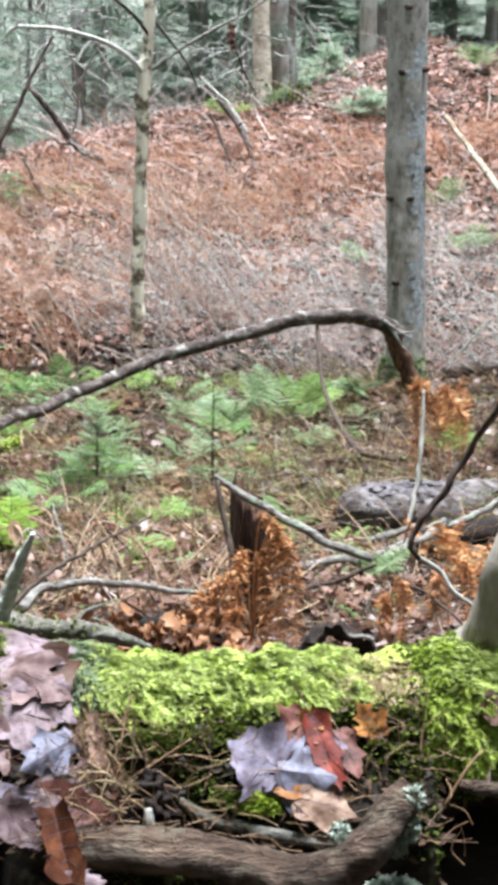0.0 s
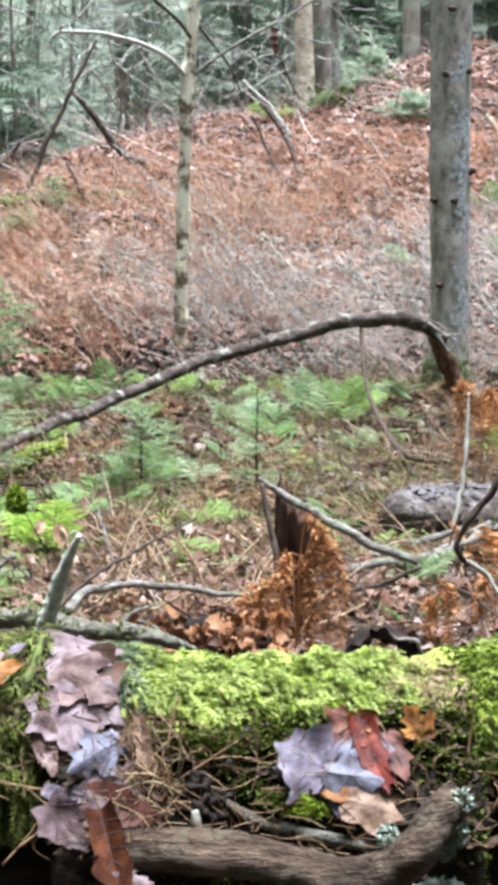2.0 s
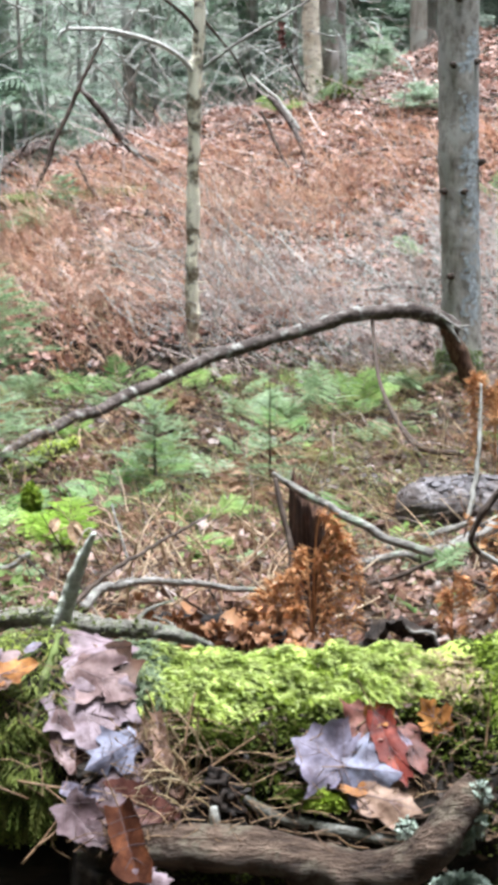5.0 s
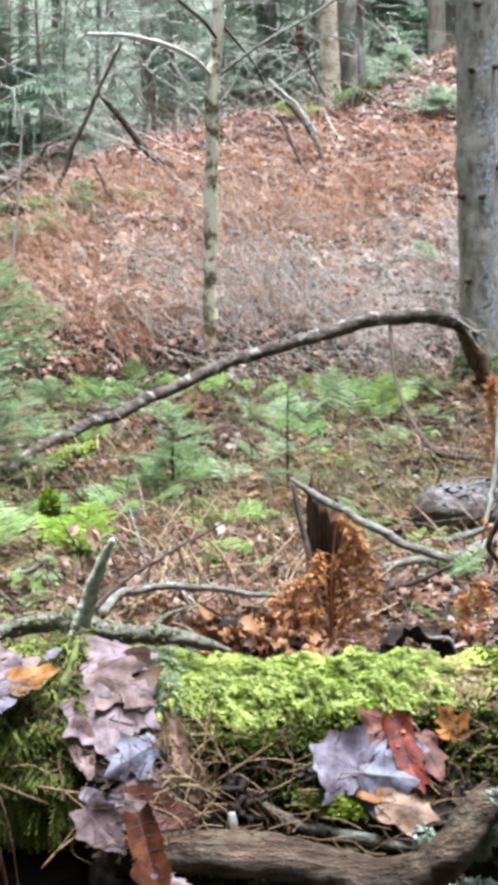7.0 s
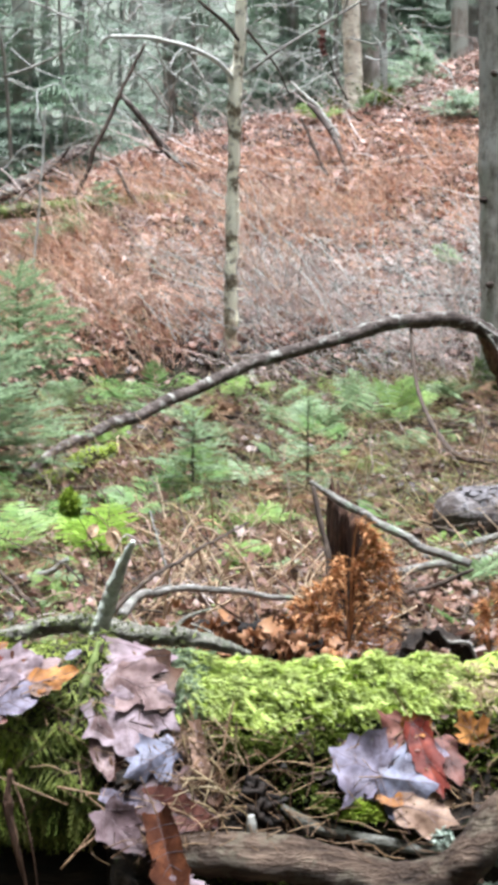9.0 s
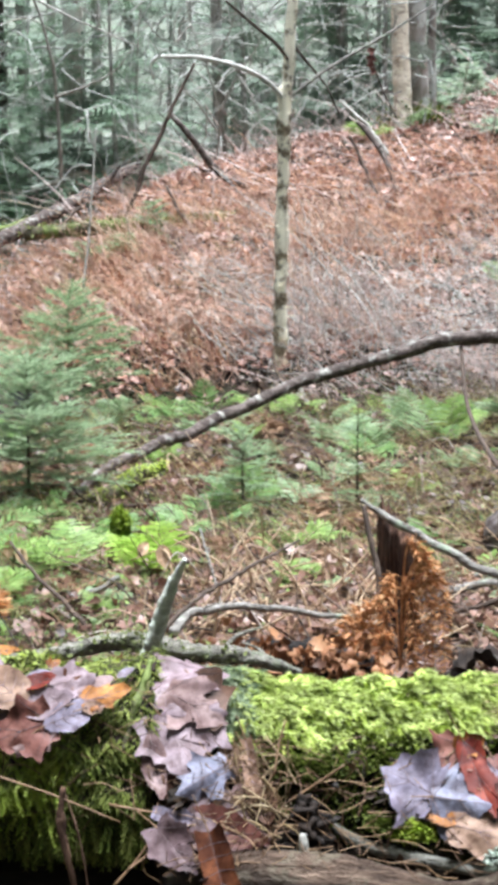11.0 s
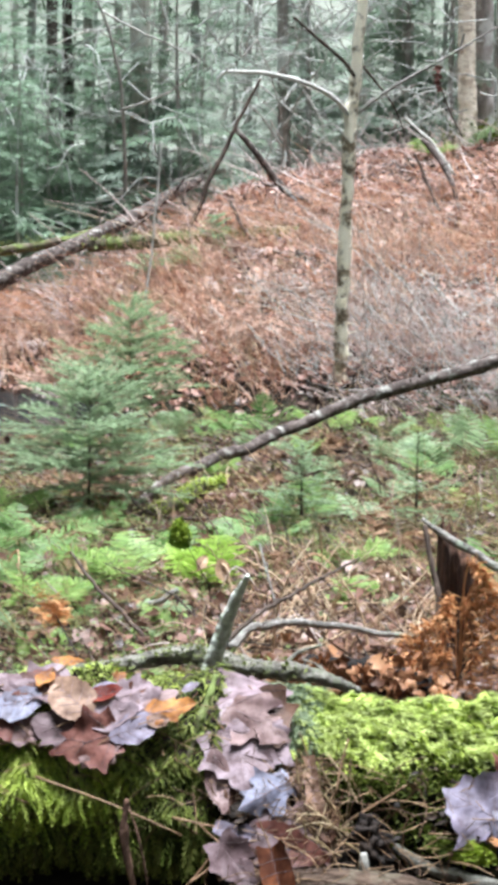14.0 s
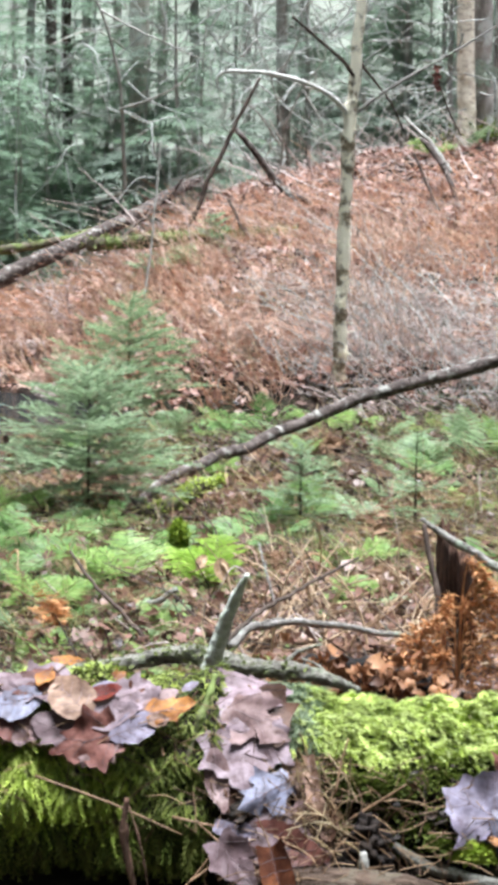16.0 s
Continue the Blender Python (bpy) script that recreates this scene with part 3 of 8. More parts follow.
    stalks("bracken_stems", M_BRACKEN, "dead orange bracken stems on the bank", "dead bracken", 16000, (-4.8, 3.8), (10.4, 15.0), (0.12, 0.48), (0.002, 0.0045), 31, 0.5, 0.7, orange, 5, 9, 0.10)
    stalks("bracken_straw", M_STRAWRED, "standing pale orange bracken straw", "dead bracken", 2600, (-3.8, 1.6), (10.5, 13.4), (0.25, 0.7), (0.0024, 0.005), 44, 0.3, 0.5, orange, 6, 6, 0.08)
    stalks("bracken_arcs", M_STRAWPALE, "long pale bent bracken stalks", "dead bracken", 1500, (-4.0, 3.4), (10.4, 13.2), (0.3, 0.75), (0.0025, 0.005), 39, 0.6, 1.0, orange, 7, 5)
    stalks("brush_twigs", M_PINKTWIG, "tangled leafless pinkish grey brush", "brush", 8500, (-2.1, 3.4), (10.2, 13.0), (0.2, 0.6), (0.002, 0.0045), 32, 0.6, 0.8, brushy, 6, 11, 0.14)
    stalks("brush_canes", M_PALEBRUSH, "long bent grey canes in the brush", "brush", 2300, (-2.6, 3.4), (10.2, 13.2), (0.4, 1.0), (0.003, 0.0055), 37, 0.6, 0.8, brushy, 9, 4, 0.16)
    stalks("straw_grass", M_DEADGRASS, "bent dry straw-coloured grass", "dead grass", 3400, (-2.6, 2.4), (3.6, 10.5), (0.10, 0.36), (0.0012, 0.003), 33, 1.2, 1.0, None, 3, 7)
    stalks("ground_twigs", M_FLATTWIG, "small dead twigs lying on the ground", "twigs", 5200, (-2.7, 2.6), (3.4, 10.4), (0.08, 0.4), (0.0015, 0.0045), 34, 3.0, 0.5, None, 2)
    stalks("dark_ground_twigs", M_DARKSTEM, "dark wet twigs lying on the ground", "twigs", 4200, (-2.7, 2.6), (3.4, 10.4), (0.10, 0.4), (0.002, 0.005), 40, 2.5, 0.6, None, 2)
    stalks("brown_stems", M_FERNBROWN, "bent brown fern stems", "dead bracken", 5200, (-2.6, 2.6), (3.6, 10.2), (0.08, 0.3), (0.0012, 0.003), 38, 1.2, 1.1, None, 3, 8)
    def sedgy(x, y, rs):
        p = np.stack([x, y, 0 * x], -1)
        return vnoise(p, 1.6, 61) + rs.normal(0, 0.15, len(x)) > 0.0
    stalks("olive_sedge", M_SEDGE, "arching olive and straw-coloured sedge tufts", "grass", 5200, (-2.4, 2.3), (4.3, 9.6), (0.12, 0.34), (0.0012, 0.0026), 46, 0.55, 1.1, sedgy, 5, 16)
    stalks("russet_stems", M_FERNBROWN, "collapsed russet fern stems", "dead bracken", 3600, (-2.4, 2.5), (3.8, 9.8), (0.10, 0.34), (0.0014, 0.0032), 47, 0.9, 1.2, None, 5, 7)
    stalks("broken_straw", M_STRAWPALE, "broken pale straw stems among the ferns", "dead grass", 230, (-1.7, 1.5), (4.2, 7.4), (0.18, 0.42), (0.0022, 0.0038), 48, 0.8, 0.25, None, 3, 3, 0.03)
    stalks("hill_twigs", M_PINKTWIG, "small dead twigs lying on the leafy slope", "twigs", 2200, (-4.6, 4.4), (12.5, 18.5), (0.2, 0.9), (0.003, 0.008), 35, 3.0, 0.4)
    stalks("hill_sticks", M_PINKTWIG, "grey sticks fallen along the top of the slope", "sticks", 260, (-4.6, 2.6), (13.6, 18.0), (0.4, 1.5), (0.004, 0.013), 41, 1.8, 0.4)
    stalks("slope_greens", M_HERB, "thin green shoots on the bank", "grass", 1800, (-3.0, 3.2), (9.6, 12.4), (0.06, 0.22), (0.002, 0.004), 42, 0.8, 0.9, green_band, 4, 12)


litter_cover()


# ---------- the mossy log and what lies on it ----------
def log_surface(x, a, left):
    """A point of the log's skin at x and angle a (0 faces the camera, 90 degrees is up)."""
    p = np.stack([x, np.cos(a), np.sin(a)], -1)
    if left:
        r = 0.120 + 0.008 * vnoise(p, 3.0, 41) + 0.008 * smooth_step(-0.24, -0.19, x)
        cy, cz = 2.0 + 0 * x, 0.433 + 0 * x
        r = r * (1 - 0.40 * smooth_step(-0.35, -0.85, np.sin(a)))
    else:
        r = 0.106 + 0.008 * vnoise(p, 3.0, 42) + 0.034 * smooth_step(0.33, 0.42, x) - 0.004 * smooth_step(-0.05, -0.18, x)
        cy, cz = 2.005 + 0 * x, 0.433 - 0.016 * smooth_step(0.33, 0.42, x) - 0.009 * smooth_step(-0.12, 0.06, x) * smooth_step(0.40, 0.33, x)
        under = smooth_step(0.30, -0.30, np.sin(a)) * smooth_step(0.40, 0.33, x)
        r = r * (1 - 0.30 * under - 0.45 * smooth_step(0.10, -0.50, np.sin(a)) * smooth_step(0.36, 0.43, x))
    v = np.stack([x, cy - r * np.cos(a), cz + r * np.sin(a)], -1)
    d = np.stack([0 * x, -np.cos(a), np.sin(a)], -1)
    amp = 0.013 * vnoise(v, 17, 43) + 0.013 * vnoise(v, 46, 44) + 0.005 * vnoise(v, 90, 45)
    return v + d * amp[..., None], d


def log_body(parent, left, x0, x1):
    xs = np.linspace(x0, x1, int((x1 - x0) / 0.006))
    n = 72
    a = np.arange(n) * 2 * math.pi / n
    gx, ga = np.meshgrid(xs, a, indexing="ij")
    v, _ = log_surface(gx, ga, left)
    m = len(xs)
    i, j = np.meshgrid(np.arange(m - 1), np.arange(n), indexing="ij")
    q = np.stack([i * n + j, i * n + (j + 1) % n, (i + 1) * n + (j + 1) % n, (i + 1) * n + j], -1).reshape(-1, 4)
    v = np.vstack([v.reshape(-1, 3), v[0].mean(0), v[-1].mean(0)])
    t = [(m * n, (k + 1) % n, k) for k in range(n)] + [(m * n + 1, (m - 1) * n + k, (m - 1) * n + (k + 1) % n) for k in range(n)]
    # faces that point down get the near-black colour as painted shade
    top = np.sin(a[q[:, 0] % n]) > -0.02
    part("log_body", Geo().add(v, q[~top], t), M_WOODSHADE, parent, "underside of rotting wood, near black for its shade", True)
    return part("log_body", Geo().add(v, q[top]), M_WOODSHADE if left else M_MOSSBODY, parent, "rotting wood under a moss mat", True)


def moss_on(parent, name, mat, left, x0, x1, a0, a1, n, size, seed, lay=0.7, hang=0.0, mask=None, label="", shape="oval", drift=(0, 0, 0)):
    rs = np.random.RandomState(seed)
    x, a = rs.uniform(x0, x1, n), np.radians(rs.uniform(a0, a1, n))
    if mask is not None:
        k = mask(x, a, rs)
        x, a = x[k], a[k]
    n = len(x)
    v, d = log_surface(x, a, left)
    t = rs.normal(0, 1, (n, 3))
    t -= d * (t * d).sum(1, keepdims=True)
    t /= np.linalg.norm(t, axis=1, keepdims=True)
    w = d * rs.uniform(0.3, 0.9, n)[:, None] + t * lay + np.array([0, 0, -hang]) + np.array(drift)
    rr = frames(w, d) @ rot_y(rs.normal(0, 0.5, n))
    tv, tf = {"oval": (MOSS_V, MOSS_F), "needle": (NEEDLE_V, NEEDLE_F), "frond": (MFROND_V, MFROND_F), "spray": (MFROND_V, MFROND_F)}[shape]
    s = rs.uniform(size[0], size[1], n)
    sc = np.stack([s * {"oval": 0.8, "needle": 0.22, "frond": 1.0, "spray": 0.6}[shape], s, s], -1)
    g = scatter(Geo(), tv, tf, v + d * (0.003 if shape in ("frond", "spray") else -0.002), rr, sc, rs.normal(-0.3, 0.4, n))
    return part(name, g, mat, parent, label, kind="stuff")


def build_log():
    log = thing("mossy_log", "rotting fallen log thickly covered with bright green moss", "log", at=(0, 2.0, 0.15))
    log_body(log, True, -0.95, -0.186)
    log_body(log, False, -0.20, 0.85)

    # sunlight in the colour: bright moss is kept to the crest
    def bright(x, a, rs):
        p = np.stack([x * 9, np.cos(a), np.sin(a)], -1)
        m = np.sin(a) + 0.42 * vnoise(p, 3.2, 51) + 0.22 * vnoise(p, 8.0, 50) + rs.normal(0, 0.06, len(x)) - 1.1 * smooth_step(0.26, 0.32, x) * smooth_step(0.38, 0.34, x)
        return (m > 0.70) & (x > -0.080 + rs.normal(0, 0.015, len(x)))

    # shade in the colour: dark moss is kept to the flank
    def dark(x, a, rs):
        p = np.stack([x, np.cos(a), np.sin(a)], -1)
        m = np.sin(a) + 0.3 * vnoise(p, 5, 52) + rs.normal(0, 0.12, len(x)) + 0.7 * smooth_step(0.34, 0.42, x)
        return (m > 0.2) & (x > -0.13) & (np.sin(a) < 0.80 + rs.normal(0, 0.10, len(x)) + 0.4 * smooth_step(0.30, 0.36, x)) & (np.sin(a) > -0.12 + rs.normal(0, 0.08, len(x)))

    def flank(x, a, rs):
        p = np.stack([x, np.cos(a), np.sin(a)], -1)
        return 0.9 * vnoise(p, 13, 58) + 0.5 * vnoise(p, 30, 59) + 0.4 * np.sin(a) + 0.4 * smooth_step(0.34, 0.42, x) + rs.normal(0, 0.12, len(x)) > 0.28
    # the band between, in the darker moss colour for half shade
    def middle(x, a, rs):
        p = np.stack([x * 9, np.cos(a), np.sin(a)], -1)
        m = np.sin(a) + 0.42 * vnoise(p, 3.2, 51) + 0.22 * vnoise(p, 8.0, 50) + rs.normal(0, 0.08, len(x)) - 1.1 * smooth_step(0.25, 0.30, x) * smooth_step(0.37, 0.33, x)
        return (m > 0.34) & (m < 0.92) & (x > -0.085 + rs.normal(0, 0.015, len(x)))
    moss_on(log, "moss_lit_tone", M_MOSS, False, -0.2, 0.62, 15, 150, 95000, (0.004, 0.008), 61, 0.8, 0.1, bright, "yellow-green moss, coloured brighter as if sunlit")
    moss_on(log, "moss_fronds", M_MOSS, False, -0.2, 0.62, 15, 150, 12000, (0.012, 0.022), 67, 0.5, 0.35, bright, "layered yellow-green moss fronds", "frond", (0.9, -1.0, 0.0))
    moss_on(log, "moss_shade_tone", M_MIDMOSS, False, -0.2, 0.62, 10, 90, 42000, (0.005, 0.010), 74, 0.8, 0.3, middle, "green moss below the crest, coloured darker as shaded")
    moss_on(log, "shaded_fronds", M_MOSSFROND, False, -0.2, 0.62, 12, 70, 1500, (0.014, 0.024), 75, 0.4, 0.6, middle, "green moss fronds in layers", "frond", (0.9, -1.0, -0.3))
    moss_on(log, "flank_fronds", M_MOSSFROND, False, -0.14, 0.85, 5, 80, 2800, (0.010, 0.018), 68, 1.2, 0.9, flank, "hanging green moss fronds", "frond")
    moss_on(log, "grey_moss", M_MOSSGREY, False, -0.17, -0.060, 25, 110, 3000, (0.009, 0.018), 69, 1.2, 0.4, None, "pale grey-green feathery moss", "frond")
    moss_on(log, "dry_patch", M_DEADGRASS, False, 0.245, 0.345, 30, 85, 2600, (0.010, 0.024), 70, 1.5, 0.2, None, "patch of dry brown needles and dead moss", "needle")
    moss_on(log, "flank_moss_shade_tone", M_MOSSDARK, False, -0.2, 0.85, -35, 130, 46000, (0.006, 0.013), 62, 0.7, 0.4, dark, "olive moss on the flank, coloured darker as shade")
    moss_on(log, "hump_moss", M_MIDMOSS, False, 0.345, 0.85, 0, 150, 12000, (0.007, 0.014), 63, 0.7, 0.3, None, "green moss on the knobbly end, in the darker shade colour")

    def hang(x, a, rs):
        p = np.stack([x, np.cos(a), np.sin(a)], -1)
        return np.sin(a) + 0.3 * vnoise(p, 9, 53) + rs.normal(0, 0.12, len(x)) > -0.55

    # light fronds thin out to the right, painting the shade there
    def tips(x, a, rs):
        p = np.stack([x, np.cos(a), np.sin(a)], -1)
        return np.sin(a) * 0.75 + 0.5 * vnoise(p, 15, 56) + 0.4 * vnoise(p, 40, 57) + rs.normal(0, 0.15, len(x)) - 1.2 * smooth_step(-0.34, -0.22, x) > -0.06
    moss_on(log, "feather_moss", M_FEATHER, True, -0.95, -0.186, -60, 120, 80000, (0.010, 0.024), 64, 0.5, 0.8, hang, "hanging feather moss, coloured dark for the shade between fronds", "needle")
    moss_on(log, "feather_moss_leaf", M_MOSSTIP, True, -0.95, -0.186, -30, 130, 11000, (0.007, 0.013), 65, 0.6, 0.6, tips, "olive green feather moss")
    moss_on(log, "hanging_moss", M_FEATHER, True, -0.95, -0.20, -80, -12, 6000, (0.026, 0.055), 73, 0.5, 1.8, None, "green moss hanging below the log, in the dark shade tone", "spray")
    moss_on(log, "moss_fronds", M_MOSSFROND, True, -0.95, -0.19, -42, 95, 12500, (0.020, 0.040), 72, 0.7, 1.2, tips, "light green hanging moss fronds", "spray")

    # lit colour on the very top only, none at the shaded end
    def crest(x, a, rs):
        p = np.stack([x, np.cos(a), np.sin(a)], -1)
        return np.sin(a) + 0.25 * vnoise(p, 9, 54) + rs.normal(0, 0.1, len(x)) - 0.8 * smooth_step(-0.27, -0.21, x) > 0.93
    moss_on(log, "crest_moss", M_MOSS, True, -0.95, -0.186, 40, 130, 26000, (0.004, 0.010), 66, 0.8, 0.1, crest, "moss along the top, coloured brighter as if lit")

    # broken rim where the log's two lengths part: a strip added for the dark gap
    xs, aa = -0.192 - 0.030 * np.linspace(0, 1, 7), np.radians(np.linspace(78, 22, 7))
    rim, rd = log_surface(xs, aa, True)
    part("dark_gap_strip", tube(Geo(), rim + rd * 0.002, [0.003, 0.006, 0.005, 0.002], 12, 8, 0.5, 70, 76), M_MOSSLOG, log, "mossy broken rim, a dark strip added for the shaded gap", True)

    # added dark log, so that no light shows beneath the mossy one
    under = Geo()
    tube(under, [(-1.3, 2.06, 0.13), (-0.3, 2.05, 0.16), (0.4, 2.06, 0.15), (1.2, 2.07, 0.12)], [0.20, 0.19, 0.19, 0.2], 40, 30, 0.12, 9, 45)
    solid("dark_filler_log", under, M_WOODSHADE, "added dark log filling the shaded gap beneath the mossy one", "log")

    # crumbling wood and needle duff below the log's flank, near black for its shade
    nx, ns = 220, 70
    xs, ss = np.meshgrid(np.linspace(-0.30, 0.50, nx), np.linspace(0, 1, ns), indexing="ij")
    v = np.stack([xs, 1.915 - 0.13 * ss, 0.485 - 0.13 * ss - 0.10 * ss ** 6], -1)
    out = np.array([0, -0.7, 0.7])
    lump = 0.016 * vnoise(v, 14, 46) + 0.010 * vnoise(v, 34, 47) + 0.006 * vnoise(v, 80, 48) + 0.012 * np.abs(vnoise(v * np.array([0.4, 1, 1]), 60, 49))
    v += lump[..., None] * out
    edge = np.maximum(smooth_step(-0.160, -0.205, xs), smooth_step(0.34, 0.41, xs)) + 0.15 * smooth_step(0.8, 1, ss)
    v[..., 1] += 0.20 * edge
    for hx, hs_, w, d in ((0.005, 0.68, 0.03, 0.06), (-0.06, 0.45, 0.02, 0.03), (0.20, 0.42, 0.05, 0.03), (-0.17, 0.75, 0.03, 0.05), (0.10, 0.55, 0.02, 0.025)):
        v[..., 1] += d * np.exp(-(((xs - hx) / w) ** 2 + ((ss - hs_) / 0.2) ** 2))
    i, j = np.meshgrid(np.arange(nx - 1), np.arange(ns - 1), indexing="ij")
    q = np.stack([i * ns + j, i * ns + j + 1, (i + 1) * ns + j + 1, (i + 1) * ns + j], -1).reshape(-1, 4)
    duff = solid("wood_duff", Geo().add(v.reshape(-1, 3), q), M_DUFF, "crumbled wood and needle duff, darkened as shade under the log", "duff", kind="structure")
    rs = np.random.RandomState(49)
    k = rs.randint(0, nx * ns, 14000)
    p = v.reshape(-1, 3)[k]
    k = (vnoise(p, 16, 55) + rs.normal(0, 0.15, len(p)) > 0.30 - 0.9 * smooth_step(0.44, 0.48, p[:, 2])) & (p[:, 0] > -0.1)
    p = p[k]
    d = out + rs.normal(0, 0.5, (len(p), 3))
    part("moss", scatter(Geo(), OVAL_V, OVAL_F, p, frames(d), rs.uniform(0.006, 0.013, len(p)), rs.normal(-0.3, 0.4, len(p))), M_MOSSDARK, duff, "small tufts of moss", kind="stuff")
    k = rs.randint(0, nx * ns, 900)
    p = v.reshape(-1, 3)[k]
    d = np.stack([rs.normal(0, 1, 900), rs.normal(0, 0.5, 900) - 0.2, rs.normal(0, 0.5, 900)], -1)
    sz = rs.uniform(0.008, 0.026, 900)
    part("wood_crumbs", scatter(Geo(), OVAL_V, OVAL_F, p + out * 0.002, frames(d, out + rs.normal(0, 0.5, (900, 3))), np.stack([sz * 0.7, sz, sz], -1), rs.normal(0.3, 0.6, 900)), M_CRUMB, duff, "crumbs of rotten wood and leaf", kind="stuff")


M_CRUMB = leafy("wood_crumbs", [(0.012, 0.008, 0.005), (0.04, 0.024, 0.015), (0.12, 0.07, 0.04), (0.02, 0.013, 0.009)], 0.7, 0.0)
# duff colour, lowered for the shade in the hollow
M_DUFF = bark_mat("needle_duff_with_shade", (0.005, 0.004, 0.003), (0.017, 0.012, 0.008), (0.06, 0.04, 0.025), 60, (0.04, 0.05, 0.012), 14, 0.60, (1, 1, 1))
build_log()


def loose_needles():
    rs = np.random.RandomState(71)
    g = Geo()
    for k in range(440):
        x = rs.choice([rs.normal(-0.060, 0.025), rs.uniform(-0.2, 0.38), rs.uniform(-0.2, 0.38), rs.uniform(-0.6, -0.2)])
        s = rs.uniform(0.0, 0.95)
        if x > -0.19:
            c = np.array([x, 1.905 - 0.13 * s - 0.012, 0.49 - 0.13 * s])
            d = np.array([rs.normal(0, 1), -0.4 * abs(rs.normal()), rs.normal(0, 0.7)])
        else:
            a = math.radians(rs.uniform(-25, 70))
            c = log_surface(np.array([x]), np.array([a]), True)[0][0] + np.array([0, -0.012, 0.004])
            d = np.array([rs.normal(0, 1), -0.1, rs.normal(-0.4, 0.6)])
        d /= np.linalg.norm(d)
        L = rs.uniform(0.03, 0.075)
        m = np.cross(d, (0, 1, 0)) * rs.normal(0, 0.12)
        tube(g, [c - d * L / 2, c + m * L, c + d * L / 2], [0.0008, 0.0006], 3, 3, caps=False)
    hay = Geo()
    for k in range(26):
        q = rs.uniform(0.02, 0.75)
        c = np.array([-0.050 + rs.normal(0, 0.016) + 0.015 * q, 1.900 - 0.12 * q - 0.016, 0.485 - 0.12 * q])
        d = np.array([rs.normal(0, 0.8), -0.3 * abs(rs.normal()), rs.normal(-0.5, 0.6)])
        d /= np.linalg.norm(d)
        L = rs.uniform(0.03, 0.085)
        m = np.cross(d, (0, 1, 0)) * rs.normal(0, 0.16)
        tube(hay, [c - d * L / 2, c + m * L, c + d * L / 2], [0.0013, 0.0008], 4, 4, caps=False)
    solid("dry_grass", hay, M_DEADGRASS, "matted straw-coloured dry grass on the log", "dead grass", kind="stuff")
    solid("pine_needles", g, M_NEEDLE, "fallen dry pine needles caught on the log", "pine needles", kind="stuff")


loose_needles()


def moss_cushion(at, spread, n, mat, seed):
    rs = np.random.RandomState(seed)
    d = rs.normal(0, 1, (n, 3))
    d /= np.linalg.norm(d, axis=1, keepdims=True)
    d[:, 2] = np.abs(d[:, 2]) * 0.8
    d[:, 1] = -np.abs(d[:, 1])
    p = np.array(at) + d * np.array(spread) * rs.uniform(0.7, 1.0, (n, 1))
    solid("moss_cushion", scatter(Geo(), MOSS_V, MOSS_F, p, frames(d + rs.normal(0, 0.5, (n, 3))), rs.uniform(0.006, 0.012, n), rs.normal(-0.3, 0.4, n)), mat, "small cushion of green moss on rotten wood", "moss", "moss cushions", smooth=False, kind="stuff")


moss_cushion((0.136, 1.835, 0.396), (0.028, 0.02, 0.024), 1500, M_MOSSTIP, 1)
moss_cushion((0.102, 1.840, 0.405), (0.022, 0.02, 0.012), 700, M_MOSSDARK, 2)
moss_cushion((0.010, 1.885, 0.453), (0.045, 0.02, 0.025), 1600, M_MOSSDARK, 3)
moss_cushion((0.296, 1.800, 0.307), (0.030, 0.02, 0.012), 700, M_LICHEN, 4)


def leaf_mat(name, a, b, c, rough=0.6, spec=0.25):
    """A fallen leaf: blotched, darker veins, a waxy wet sheen partly painted into the colour."""
    m, nt, bs = base(name, rough, spec)
    n1 = noise_tex(nt, 26, 5)
    n2 = noise_tex(nt, 140, 3)
    col = ramp(nt, n1, [(0.32, a), (0.52, b), (0.70, c)])
    col = mix(nt, 0.4, col, ramp(nt, n2, [(0.35, (0.55, 0.5, 0.5)), (0.65, (1.1, 1.1, 1.1))]), "MULTIPLY")
    n3 = noise_tex(nt, 55, 4)
    # low stop: brown stains; high bluish stop: sheen painted into the colour
    col = mix(nt, 0.75, col, ramp(nt, n3, [(0.36, (0.42, 0.34, 0.32)), (0.50, (0.95, 0.93, 0.92)), (0.70, (1.22, 1.24, 1.28))]), "MULTIPLY")
    nt.links.new(col, bs.inputs["Base Color"])
    bump(nt, bs, n3, 0.5, 0.004)
    t = nt.nodes.new("ShaderNodeBsdfTranslucent")
    nt.links.new(col, t.inputs[0])
    s = nt.nodes.new("ShaderNodeMixShader")
    s.inputs[0].default_value = 0.15
    nt.links.new(bs.outputs[0], s.inputs[1])
    nt.links.new(t.outputs[0], s.inputs[2])
    nt.links.new(s.outputs[0], nt.nodes["Material Output"].inputs[0])
    return m


L_PINK = leaf_mat("pink_tan_leaf", (0.1562, 0.1116, 0.1190), (0.2492, 0.1860, 0.2046), (0.3422, 0.2753, 0.3050))
L_MAUVE = leaf_mat("dull_mauve_leaf", (0.0663, 0.0411, 0.0438), (0.1246, 0.0822, 0.0875), (0.1803, 0.1326, 0.1406))
L_LAV = leaf_mat("lavender_leaf_underside", (0.1380, 0.1196, 0.1564), (0.2070, 0.1840, 0.2392), (0.2852, 0.2622, 0.3312))
L_BLUE = leaf_mat("blue_grey_leaf_underside", (0.180, 0.207, 0.270), (0.266, 0.297, 0.378), (0.360, 0.396, 0.486))
